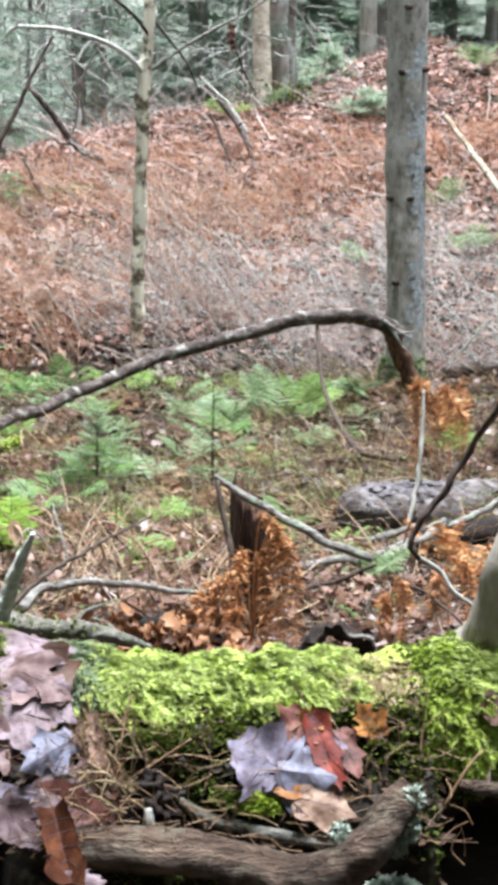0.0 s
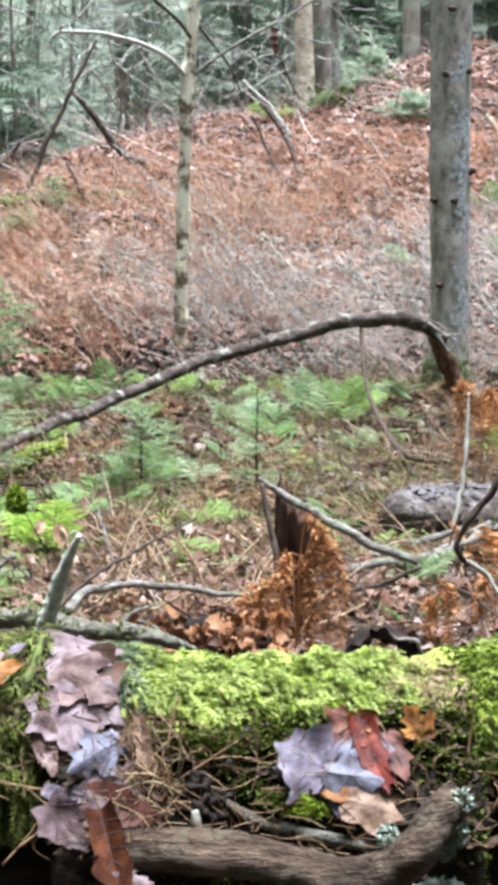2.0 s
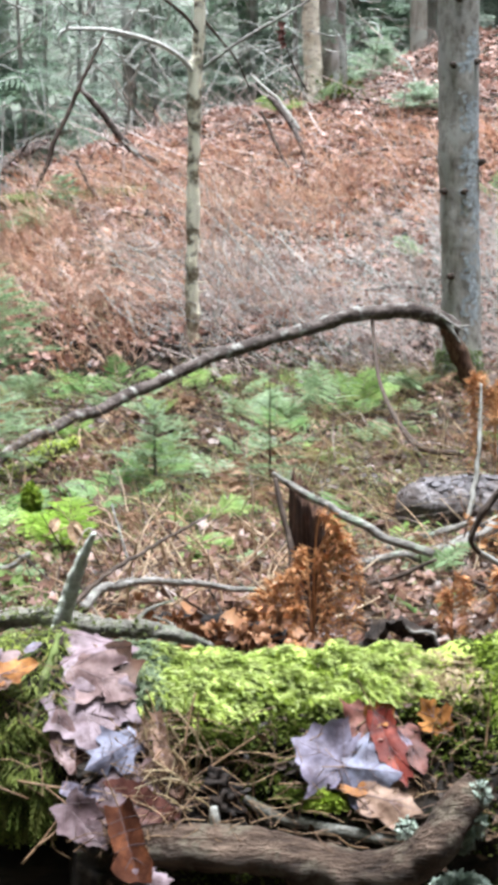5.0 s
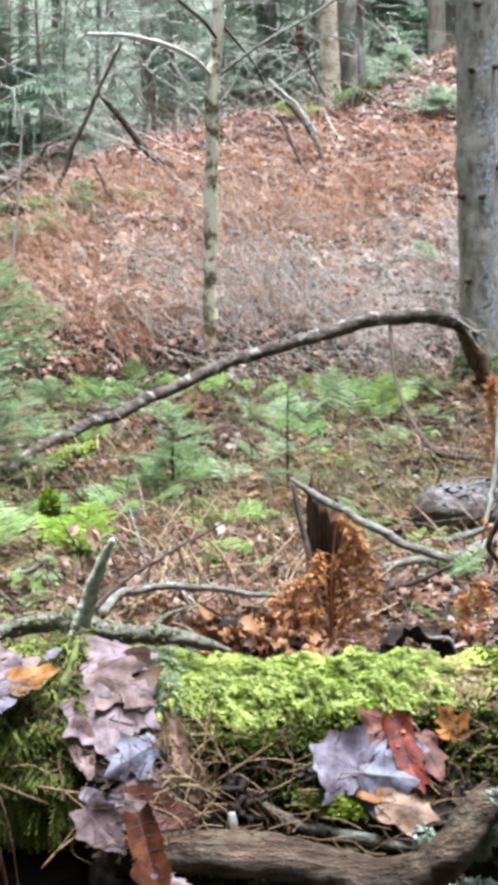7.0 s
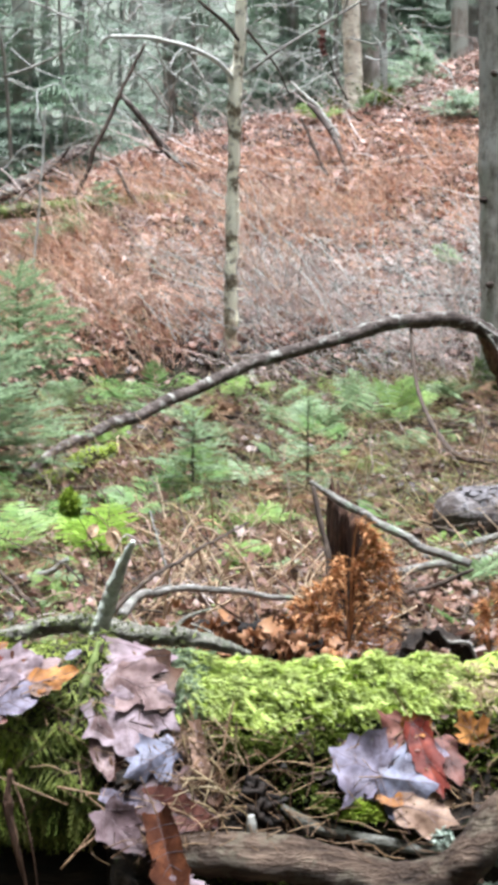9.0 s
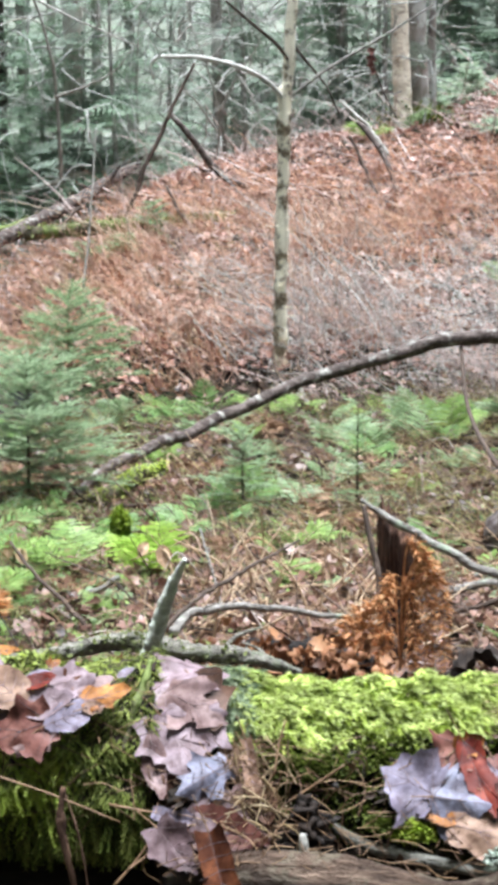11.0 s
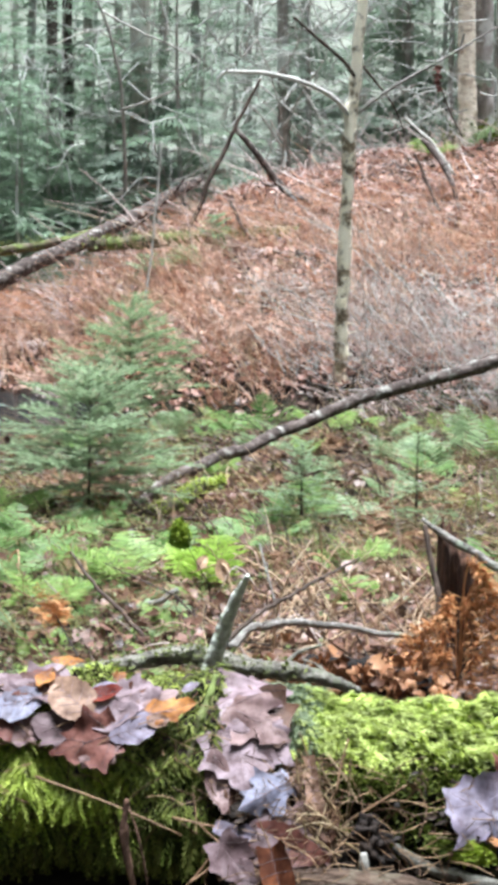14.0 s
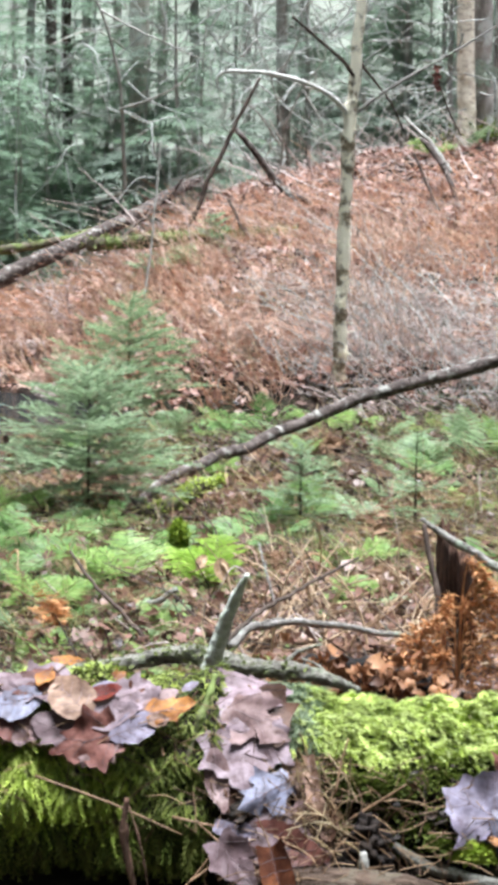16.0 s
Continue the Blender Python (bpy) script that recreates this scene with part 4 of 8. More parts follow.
L_RED = leaf_mat("red_brown_leaf", (0.068, 0.024, 0.018), (0.157, 0.060, 0.046), (0.255, 0.119, 0.093))
L_DKRED = leaf_mat("dark_red_leaf", (0.06, 0.008, 0.005), (0.15, 0.022, 0.013), (0.28, 0.06, 0.033))
L_TANPINK = leaf_mat("tan_pink_leaf", (0.117, 0.070, 0.069), (0.207, 0.133, 0.125), (0.289, 0.207, 0.199))
L_LAVBLUE = leaf_mat("blue_lavender_leaf", (0.1290, 0.1290, 0.1763), (0.1935, 0.1978, 0.2623), (0.2666, 0.2752, 0.3440))
L_RUST = leaf_mat("rust_brown_leaf", (0.026, 0.008, 0.004), (0.072, 0.024, 0.011), (0.17, 0.060, 0.024), 0.7, 0.12)
L_ORANGE = leaf_mat("orange_brown_leaf", (0.17, 0.06, 0.014), (0.34, 0.14, 0.034), (0.50, 0.25, 0.08))
L_TAN = leaf_mat("tan_leaf", (0.153, 0.089, 0.060), (0.285, 0.183, 0.128), (0.391, 0.276, 0.208))
L_PALETAN = leaf_mat("pale_tan_leaf", (0.34, 0.22, 0.12), (0.52, 0.36, 0.22), (0.66, 0.49, 0.33))
L_BROWN = leaf_mat("dark_brown_leaf", (0.028, 0.014, 0.008), (0.072, 0.034, 0.020), (0.144, 0.076, 0.048))
VEINS = {}
for _m, _c in ((L_PINK, 0.21), (L_MAUVE, 0.13), (L_LAV, 0.15), (L_BLUE, 0.22), (L_RED, 0.09), (L_DKRED, 0.07), (L_TANPINK, 0.16), (L_LAVBLUE, 0.16), (L_RUST, 0.06), (L_ORANGE, 0.14), (L_TAN, 0.19), (L_BROWN, 0.05), (L_PALETAN, 0.28)):
    VEINS[_m] = bark_mat(_m.name + "_vein", (_c * 0.85, _c * 0.6, _c * 0.6), (_c * 1.25, _c * 0.9, _c * 0.93), (_c * 1.5, _c * 1.2, _c * 1.25), 60)
LEAF_NAMES = {L_PINK: "pinkish tan", L_MAUVE: "dull mauve", L_LAV: "pale lavender", L_BLUE: "pale blue-grey", L_RED: "red-brown", L_DKRED: "dark red", L_ORANGE: "orange-brown", L_TAN: "light tan", L_BROWN: "dark brown", L_TANPINK: "tan-pink", L_LAVBLUE: "blue-lavender", L_RUST: "rust-brown", L_PALETAN: "pale tan"}


LEAF_HALF = {
    "maple": [(0, 0), (0.13, -0.05), (0.36, 0.0), (0.29, 0.11), (0.36, 0.22), (0.63, 0.36), (0.50, 0.43), (0.52, 0.53), (0.27, 0.51), (0.24, 0.60), (0.33, 0.72), (0.17, 0.78), (0, 1)],
    "fan": [(0, 0), (0.22, -0.06), (0.47, -0.05), (0.41, 0.08), (0.50, 0.19), (0.71, 0.33), (0.54, 0.41), (0.50, 0.53), (0.34, 0.58), (0.37, 0.74), (0.19, 0.77), (0.09, 0.89), (0, 1)],
    "oval": [(0, 0), (0.17, 0.09), (0.32, 0.28), (0.36, 0.47), (0.29, 0.69), (0.13, 0.88), (0, 1)],
    "torn": [(0, 0), (0.24, -0.02), (0.46, 0.10), (0.48, 0.24), (0.41, 0.37), (0.55, 0.60), (0.36, 0.61), (0.27, 0.80), (0.12, 0.90), (0, 1)],
    "long": [(0, 0), (0.13, 0.01), (0.17, 0.30), (0.14, 0.58), (0.20, 0.84), (0.11, 0.96), (0, 1)],
}


def dead_leaf(foot, tip, mat, seed, shape="maple", wide=1.0, lift=(0.003, 0.005), fold=0.10, cup=0.10, rest="lying on the mossy log", group="fallen leaves on the log"):
    """A fallen leaf laid from foot to tip over the slope; fold bends it along the midrib, cup lifts or drops its rim."""
    rs = np.random.RandomState(seed)
    up = [np.array([0, -math.sin(radians(p[3])), math.cos(radians(p[3]))]) for p in (foot, tip)]
    a = np.array(foot[:3]) + up[0] * lift[0]
    b = np.array(tip[:3]) + up[1] * lift[1]
    L = np.linalg.norm(b - a)
    ay = (b - a) / L
    az = up[0] + up[1]
    az = az - ay * az.dot(ay)
    az /= np.linalg.norm(az)
    ax = np.cross(ay, az)
    sag = math.acos(min(1, up[0].dot(up[1]))) / 8 * 4
    half = np.array(LEAF_HALF[shape])
    sides = []
    for q in (1, -1):
        h = half * np.array([wide, 1]) * (1 + rs.normal(0, 0.07, half.shape))
        h[0], h[-1] = 0, (0, 1)
        g = np.concatenate([[0], np.cumsum(np.linalg.norm(np.diff(h, axis=0), axis=1))])
        f = np.linspace(0, g[-1], 31)
        e = np.stack([np.interp(f, g, h[:, 0]), np.interp(f, g, h[:, 1])], -1)
        e[1:-1] += rs.normal(0, 0.006, (29, 2))
        sides.append(e * np.array([q, 1]))
    rim = np.concatenate([sides[0][:-1], sides[1][::-1][:-1]])
    n, rings = len(rim), 7
    mid = np.array([0, 0.36])
    waves = rs.uniform(0, 50, 3)

    def height(p):
        x, y = p[..., 0], p[..., 1]
        w = np.stack([x + waves[0], y + waves[1], 0 * x], -1)
        d2 = x * x + (y - 0.4) ** 2
        pleat = 0.035 * np.cos(7.5 * np.arctan2(x, y + 0.06)) * np.minimum(1, 1.6 * np.sqrt(x * x + (y + 0.03) ** 2))
        return pleat * (shape not in ("oval", "long")) + sag * 4 * y * (1 - y) * 0.25 + fold * np.abs(x) + cup * d2 + (0.12 * vnoise(w, 2.4, seed) + 0.05 * vnoise(w, 6.0, seed + 1)) * (0.35 + d2 * 2.2)

    def place(p):
        return a + L * (ax * p[..., :1] + ay * p[..., 1:2] + az * height(p)[..., None])
    grid = mid + (np.linspace(0, 1, rings + 1)[1:, None, None]) * (rim - mid)
    v = np.vstack([place(grid).reshape(-1, 3), place(mid[None])])
    q = []
    for k in range(rings - 1):
        c = k * n + np.arange(n)
        d = k * n + (np.arange(n) + 1) % n
        q.append(np.stack([c, d, d + n, c + n], -1))
    t = [(rings * n, (k + 1) % n, k) for k in range(n)]
    name = "maple_leaf" if shape in ("maple", "torn", "fan") else "oval_leaf"
    ob = new(name, Geo().add(v, np.concatenate(q), t).mesh(name, mat, True))
    kind = {"maple": "maple leaf", "fan": "broad maple leaf", "torn": "torn maple leaf", "oval": "oval leaf", "long": "narrow curled leaf"}[shape]
    tagged(ob, f"{LEAF_NAMES[mat]} fallen {kind} {rest}", "leaf", group)
    st = tube(Geo(), [place(np.array([[0, 0.02]]))[0], place(np.array([[0.03, -0.16]]))[0], place(np.array([[0.08, -0.34]]))[0]], [0.0011, 0.0007], 5, 4)
    o = new("leaf_stem", st.mesh("leaf_stem", M_NEEDLE, True))
    o.parent = ob
    if shape in ("maple", "torn", "fan"):
        lines = [((0, 0), (0, 0.93))] + [((0, 0.01), (r * 0.56 * wide, 0.33)) for r in (-1, 1)] + [((0, 0.01), (r * 0.30 * wide, 0.01)) for r in (-1, 1)] + [((0, 0.45), (r * 0.2 * wide, 0.70)) for r in (-1, 1)]
    else:
        lines = [((0, 0), (0, 0.95))] + [((0, y), (r * 0.26 * wide * math.sin(math.pi * min(1, y + 0.22)), y + 0.16)) for r in (-1, 1) for y in (0.15, 0.32, 0.50, 0.66)]
    vg = Geo()
    for c, d in lines:
        p = np.array(c) + np.linspace(0, 1, 6)[:, None] * (np.array(d) - np.array(c))
        tube(vg, place(p) + az * 0.0002, [0.0005, 0.0002], 4, 2, caps=False)
    o = new("venation", vg.mesh("venation", VEINS[mat], True))
    o.parent = ob
    return ob


def log_leaves():
    leaf = dead_leaf
    # the drape of pale leaves over the gap in the log
    leaf((-0.184, 1.906, 0.501, 53.2), (-0.174, 1.856, 0.436, 55.0), L_MAUVE, 100, "oval", 0.6, (0.002, 0.003), 0.1, 0.0)
    leaf((-0.142, 1.979, 0.550, 11.7), (-0.100, 1.902, 0.498, 55.4), L_BROWN, 101, "torn", 0.7, (0.002, 0.003), 0.1, 0.0)
    leaf((-0.121, 2.002, 0.553, 1.6), (-0.186, 1.920, 0.518, 43.1), L_PINK, 102, "fan", 0.72, (0.004, 0.006), 0.02, 0.02)
    leaf((-0.173, 1.939, 0.534, 31.8), (-0.089, 1.907, 0.503, 52.2), L_TANPINK, 103, "maple", 0.75, (0.008, 0.008), 0.12, 0.02)
    leaf((-0.176, 1.916, 0.515, 45.2), (-0.118, 1.863, 0.443, 55.0), L_PINK, 104, "fan", 0.72, (0.007, 0.010), 0.03, 0.04)
    leaf((-0.145, 1.914, 0.512, 47.1), (-0.084, 1.892, 0.480, 65.0), L_PINK, 105, "maple", 0.95, (0.006, 0.008), 0.05, 0.05)
    leaf((-0.187, 1.899, 0.496, 55.8), (-0.169, 1.849, 0.427, 55.0), L_TANPINK, 106, "oval", 0.55, (0.010, 0.010), 0.1, 0.0)
    leaf((-0.149, 1.881, 0.462, 55.0), (-0.138, 1.836, 0.415, 55.0), L_BROWN, 107, "torn", 0.8, (0.004, 0.004), 0.2, 0.1)
    leaf((-0.090, 1.886, 0.465, 72.3), (-0.153, 1.849, 0.428, 55.0), L_LAVBLUE, 108, "maple", 0.72, (0.020, 0.022), -0.16, 0.12)
    leaf((-0.148, 1.835, 0.415, 55.0), (-0.036, 1.808, 0.386, 55.0), L_RED, 109, "oval", 0.62, (0.006, 0.008), 0.25, 0.05)
    leaf((-0.097, 1.862, 0.441, 55.0), (-0.128, 1.804, 0.384, 55.0), L_MAUVE, 110, "torn", 0.65, (0.006, 0.008), 0.2, 0.05)
    leaf((-0.079, 1.864, 0.444, 55.0), (-0.037, 1.805, 0.384, 55.0), L_TANPINK, 111, "oval", 0.55, (0.004, 0.008), 0.2, 0.05)
    leaf((-0.180, 1.837, 0.417, 55.0), (-0.130, 1.828, 0.408, 55.0), L_LAV, 112, "long", 1.1, (0.010, 0.010), 0.2, 0.05)
    leaf((-0.172, 1.821, 0.401, 55.0), (-0.120, 1.778, 0.358, 55.0), L_MAUVE, 113, "fan", 0.55, (0.014, 0.016), 0.35, 0.1)
    leaf((-0.149, 1.809, 0.388, 55.0), (-0.113, 1.790, 0.368, 55.0), L_BROWN, 114, "torn", 1.1, (0.004, 0.005), 0.2, 0.1)
    leaf((-0.108, 1.814, 0.393, 55.0), (-0.081, 1.744, 0.324, 55.0), L_RUST, 115, "long", 1.15, (0.040, 0.046), 0.9, 0.25, rest="hanging before the bare branch")
    leaf((-0.068, 1.898, 0.490, 59.5), (-0.054, 1.846, 0.427, 55.0), L_TAN, 116, "long", 0.7, (0.004, 0.006), 0.8, 0.3)
    leaf((-0.096, 1.895, 0.485, 62.1), (-0.074, 1.871, 0.450, 55.0), L_TAN, 117, "oval", 0.9, (0.003, 0.005), 0.4, 0.2)
    leaf((-0.094, 1.747, 0.326, 55.0), (-0.042, 1.750, 0.329, 55.0), L_PINK, 118, "torn", 0.6, (0.045, 0.045), 0.1, 0.05, rest="below the bare branch")
    leaf((-0.057, 1.870, 0.450, 55.0), (-0.035, 1.823, 0.403, 55.0), L_BROWN, 119, "oval", 0.8, (0.003, 0.005), 0.5, 0.3)
    # the bright group on the duff
    leaf((0.191, 1.881, 0.466, 55.000), (0.147, 1.853, 0.439, 55.000), L_RED, 120, "maple", 0.9, (0.004, 0.006), 0.05, 0.05)
    leaf((0.198, 1.891, 0.488, 64.289), (0.162, 1.869, 0.455, 55.000), L_RED, 121, "fan", 1.0, (0.006, 0.009), 0.22, 0.15)
    leaf((0.162, 1.850, 0.436, 55.000), (0.098, 1.875, 0.459, 55.000), L_LAV, 122, "fan", 1.15, (0.010, 0.014), 0.22, 0.12)
    leaf((0.159, 1.848, 0.433, 55.000), (0.230, 1.838, 0.424, 55.000), L_LAVBLUE, 123, "fan", 1.0, (0.016, 0.018), -0.22, 0.10)
    leaf((0.202, 1.894, 0.489, 63.259), (0.235, 1.824, 0.410, 55.000), L_DKRED, 124, "torn", 0.32, (0.009, 0.009), 0.35, 0.2)
    leaf((0.219, 1.889, 0.476, 69.669), (0.243, 1.865, 0.450, 55.000), L_LAV, 125, "long", 0.5, (0.016, 0.016), 0.3, 0.2)
    leaf((0.191, 1.889, 0.481, 67.432), (0.227, 1.895, 0.494, 61.129), L_ORANGE, 126, "torn", 0.8, (0.010, 0.012), 0.4, 0.2)
    leaf((0.237, 1.887, 0.474, 70.665), (0.257, 1.837, 0.423, 55.000), L_RED, 127, "torn", 0.5, (0.005, 0.006), 0.3, 0.1)
    leaf((0.289, 1.881, 0.465, 55.000), (0.257, 1.900, 0.503, 56.276), L_ORANGE, 128, "maple", 0.85, (0.006, 0.012), 0.2, 0.2)
    leaf((0.180, 1.825, 0.410, 55.000), (0.252, 1.804, 0.389, 55.000), L_TAN, 129, "torn", 0.75, (0.012, 0.012), 0.05, 0.0)
    leaf((0.146, 1.844, 0.430, 55.000), (0.193, 1.822, 0.408, 55.000), L_ORANGE, 130, "oval", 0.8, (0.006, 0.008), 0.1, 0.05)
    leaf((0.229, 1.843, 0.428, 55.000), (0.206, 1.812, 0.397, 55.000), L_BROWN, 131, "torn", 0.55, (0.004, 0.004), 0.2, 0.1)
    leaf((0.438, 1.888, 0.517, 50.345), (0.422, 1.866, 0.484, 65.210), L_BROWN, 132, "torn", 0.9, (0.004, 0.004), 0.2, 0.1)
    # the mixed leaves on top of the mossy end
    leaf((-0.379, 1.940, 0.559, 25.616), (-0.476, 1.936, 0.556, 27.398), L_PINK, 140, "torn", 0.75, (0.006, 0.006), 0.05, 0.05)
    leaf((-0.397, 1.955, 0.565, 18.638), (-0.442, 1.917, 0.546, 36.245), L_RED, 141, "torn", 0.9, (0.008, 0.008), 0.05, 0.05)
    leaf((-0.407, 1.920, 0.546, 35.212), (-0.474, 1.901, 0.532, 45.032), L_LAVBLUE, 142, "oval", 1.05, (0.012, 0.012), -0.05, 0.05)
    leaf((-0.497, 1.945, 0.561, 23.224), (-0.459, 1.893, 0.522, 50.283), L_PINK, 143, "torn", 1.0, (0.006, 0.008), 0.1, 0.05)
    leaf((-0.341, 1.896, 0.525, 48.343), (-0.403, 1.938, 0.558, 26.353), L_TAN, 144, "oval", 0.95, (0.014, 0.018), 0.08, 0.05)
    leaf((-0.403, 1.949, 0.563, 21.575), (-0.413, 1.924, 0.550, 32.933), L_ORANGE, 145, "oval", 1.1, (0.018, 0.018), 0.2, 0.1)
    leaf((-0.362, 1.887, 0.514, 54.396), (-0.419, 1.894, 0.523, 49.605), L_MAUVE, 146, "torn", 1.0, (0.006, 0.008), 0.1, 0.1)
    leaf((-0.310, 1.887, 0.514, 54.261), (-0.388, 1.872, 0.489, 66.348), L_RED, 147, "fan", 0.75, (0.012, 0.014), 0.08, 0.05)
    leaf((-0.315, 1.891, 0.518, 51.964), (-0.349, 1.867, 0.476, 72.170), L_TANPINK, 148, "torn", 0.9, (0.008, 0.010), 0.1, 0.05)
    leaf((-0.359, 1.895, 0.525, 48.805), (-0.280, 1.906, 0.535, 42.585), L_PINK, 149, "oval", 0.75, (0.012, 0.012), 0.1, 0.05)
    leaf((-0.317, 1.884, 0.508, 57.332), (-0.248, 1.899, 0.528, 46.653), L_LAV, 150, "oval", 0.8, (0.016, 0.014), 0.06, 0.05)
    leaf((-0.271, 1.895, 0.524, 49.104), (-0.242, 1.898, 0.529, 46.890), L_TAN, 151, "oval", 0.9, (0.017, 0.014), 0.1, 0.05)
    leaf((-0.352, 1.914, 0.543, 38.262), (-0.305, 1.926, 0.551, 31.956), L_DKRED, 152, "oval", 0.8, (0.016, 0.018), 0.3, 0.1)
    leaf((-0.349, 1.927, 0.552, 31.582), (-0.311, 1.939, 0.558, 26.222), L_LAV, 153, "oval", 0.7, (0.010, 0.010), 0.1, 0.1)
    leaf((-0.319, 1.921, 0.547, 34.845), (-0.257, 1.930, 0.554, 29.955), L_PINK, 154, "torn", 0.85, (0.010, 0.010), 0.1, 0.05)
    leaf((-0.284, 1.908, 0.537, 41.569), (-0.235, 1.932, 0.555, 29.284), L_TANPINK, 155, "torn", 0.8, (0.008, 0.010), 0.1, 0.05)
    leaf((-0.272, 1.902, 0.532, 44.841), (-0.210, 1.914, 0.543, 37.936), L_ORANGE, 156, "torn", 0.6, (0.010, 0.010), 0.2, 0.1)
    leaf((-0.232, 1.934, 0.556, 28.225), (-0.212, 1.951, 0.563, 20.718), L_LAV, 157, "oval", 0.8, (0.006, 0.006), 0.1, 0.1)
    leaf((-0.321, 1.949, 0.562, 21.734), (-0.307, 1.960, 0.567, 16.465), L_ORANGE, 158, "torn", 1.1, (0.008, 0.008), 0.4, 0.3)
    leaf((-0.293, 1.929, 0.553, 30.454), (-0.278, 1.946, 0.561, 23.107), L_RUST, 159, "torn", 1.1, (0.008, 0.008), 0.4, 0.3)
    leaf((-0.451, 1.891, 0.521, 51.178), (-0.405, 1.883, 0.506, 58.074), L_TANPINK, 160, "torn", 0.8, (0.004, 0.004), 0.2, 0.1)
    leaf((-0.444, 1.903, 0.532, 44.556), (-0.491, 1.881, 0.507, 57.978), L_RED, 161, "maple", 1.0, (0.006, 0.008), 0.1, 0.05)
    leaf((-0.471, 1.926, 0.551, 32.128), (-0.518, 1.906, 0.537, 42.242), L_TAN, 162, "oval", 1.0, (0.008, 0.008), 0.1, 0.05)


log_leaves()


def fallen_branch(name, pts, radii, mat, label, category="branch", n=12, rough=0.12, freq=25, seed=0, stubs=0, group="", flat=1.0, bent=1.0):
    """A dead limb with bark relief and a few snapped side twigs."""
    g = tube(Geo(), pts, radii, n, 12, rough * 1.5, freq, seed, wobble=bent * (0.9 if max(radii) < 0.03 else 0.3), flat=flat)
    ob = solid(name, g, mat, label, category, group)
    rs = np.random.RandomState(seed + 5)
    c = spline(pts, 8)
    for k in range(stubs):
        i = rs.randint(1, len(c) - 2)
        r = np.interp(i / len(c), np.linspace(0, 1, len(radii)), radii)
        d = rs.normal(0, 1, 3)
        d[2] = abs(d[2])
        d /= np.linalg.norm(d)
        L = r * rs.uniform(2, 7)
        s = tube(Geo(), [c[i], c[i] + d * L * 0.6 + rs.normal(0, 0.1, 3) * L, c[i] + d * L], [r * 0.35, r * 0.15], 5, 3)
        part("twig_stub", s, mat, ob, smooth=True)
    return ob


def moss_over(ob, pts, radii, n, size, mat, seed):
    """Moss tufts along the upper side of a limb."""
    rs = np.random.RandomState(seed)
    c = spline(pts, 12)
    k = rs.randint(0, len(c), n)
    r = np.interp(k / len(c), np.linspace(0, 1, len(radii)), radii)
    d = rs.normal(0, 1, (n, 3)) + np.array([0, -0.5, 0.7])
    d /= np.linalg.norm(d, axis=1, keepdims=True)
    p = c[k] + d * (r * rs.uniform(0.8, 1.25, n))[:, None] + rs.normal(0, 0.006, (n, 3))
    keep = vnoise(p, 9, seed) > -0.25
    p, d = p[keep], d[keep]
    n = len(p)
    part("moss", scatter(Geo(), OVAL_V, OVAL_F, p, frames(d + rs.normal(0, 0.7, (n, 3))), rs.uniform(size[0], size[1], n), rs.normal(0, 0.5, n)), mat, ob, "tufts of moss", kind="stuff")


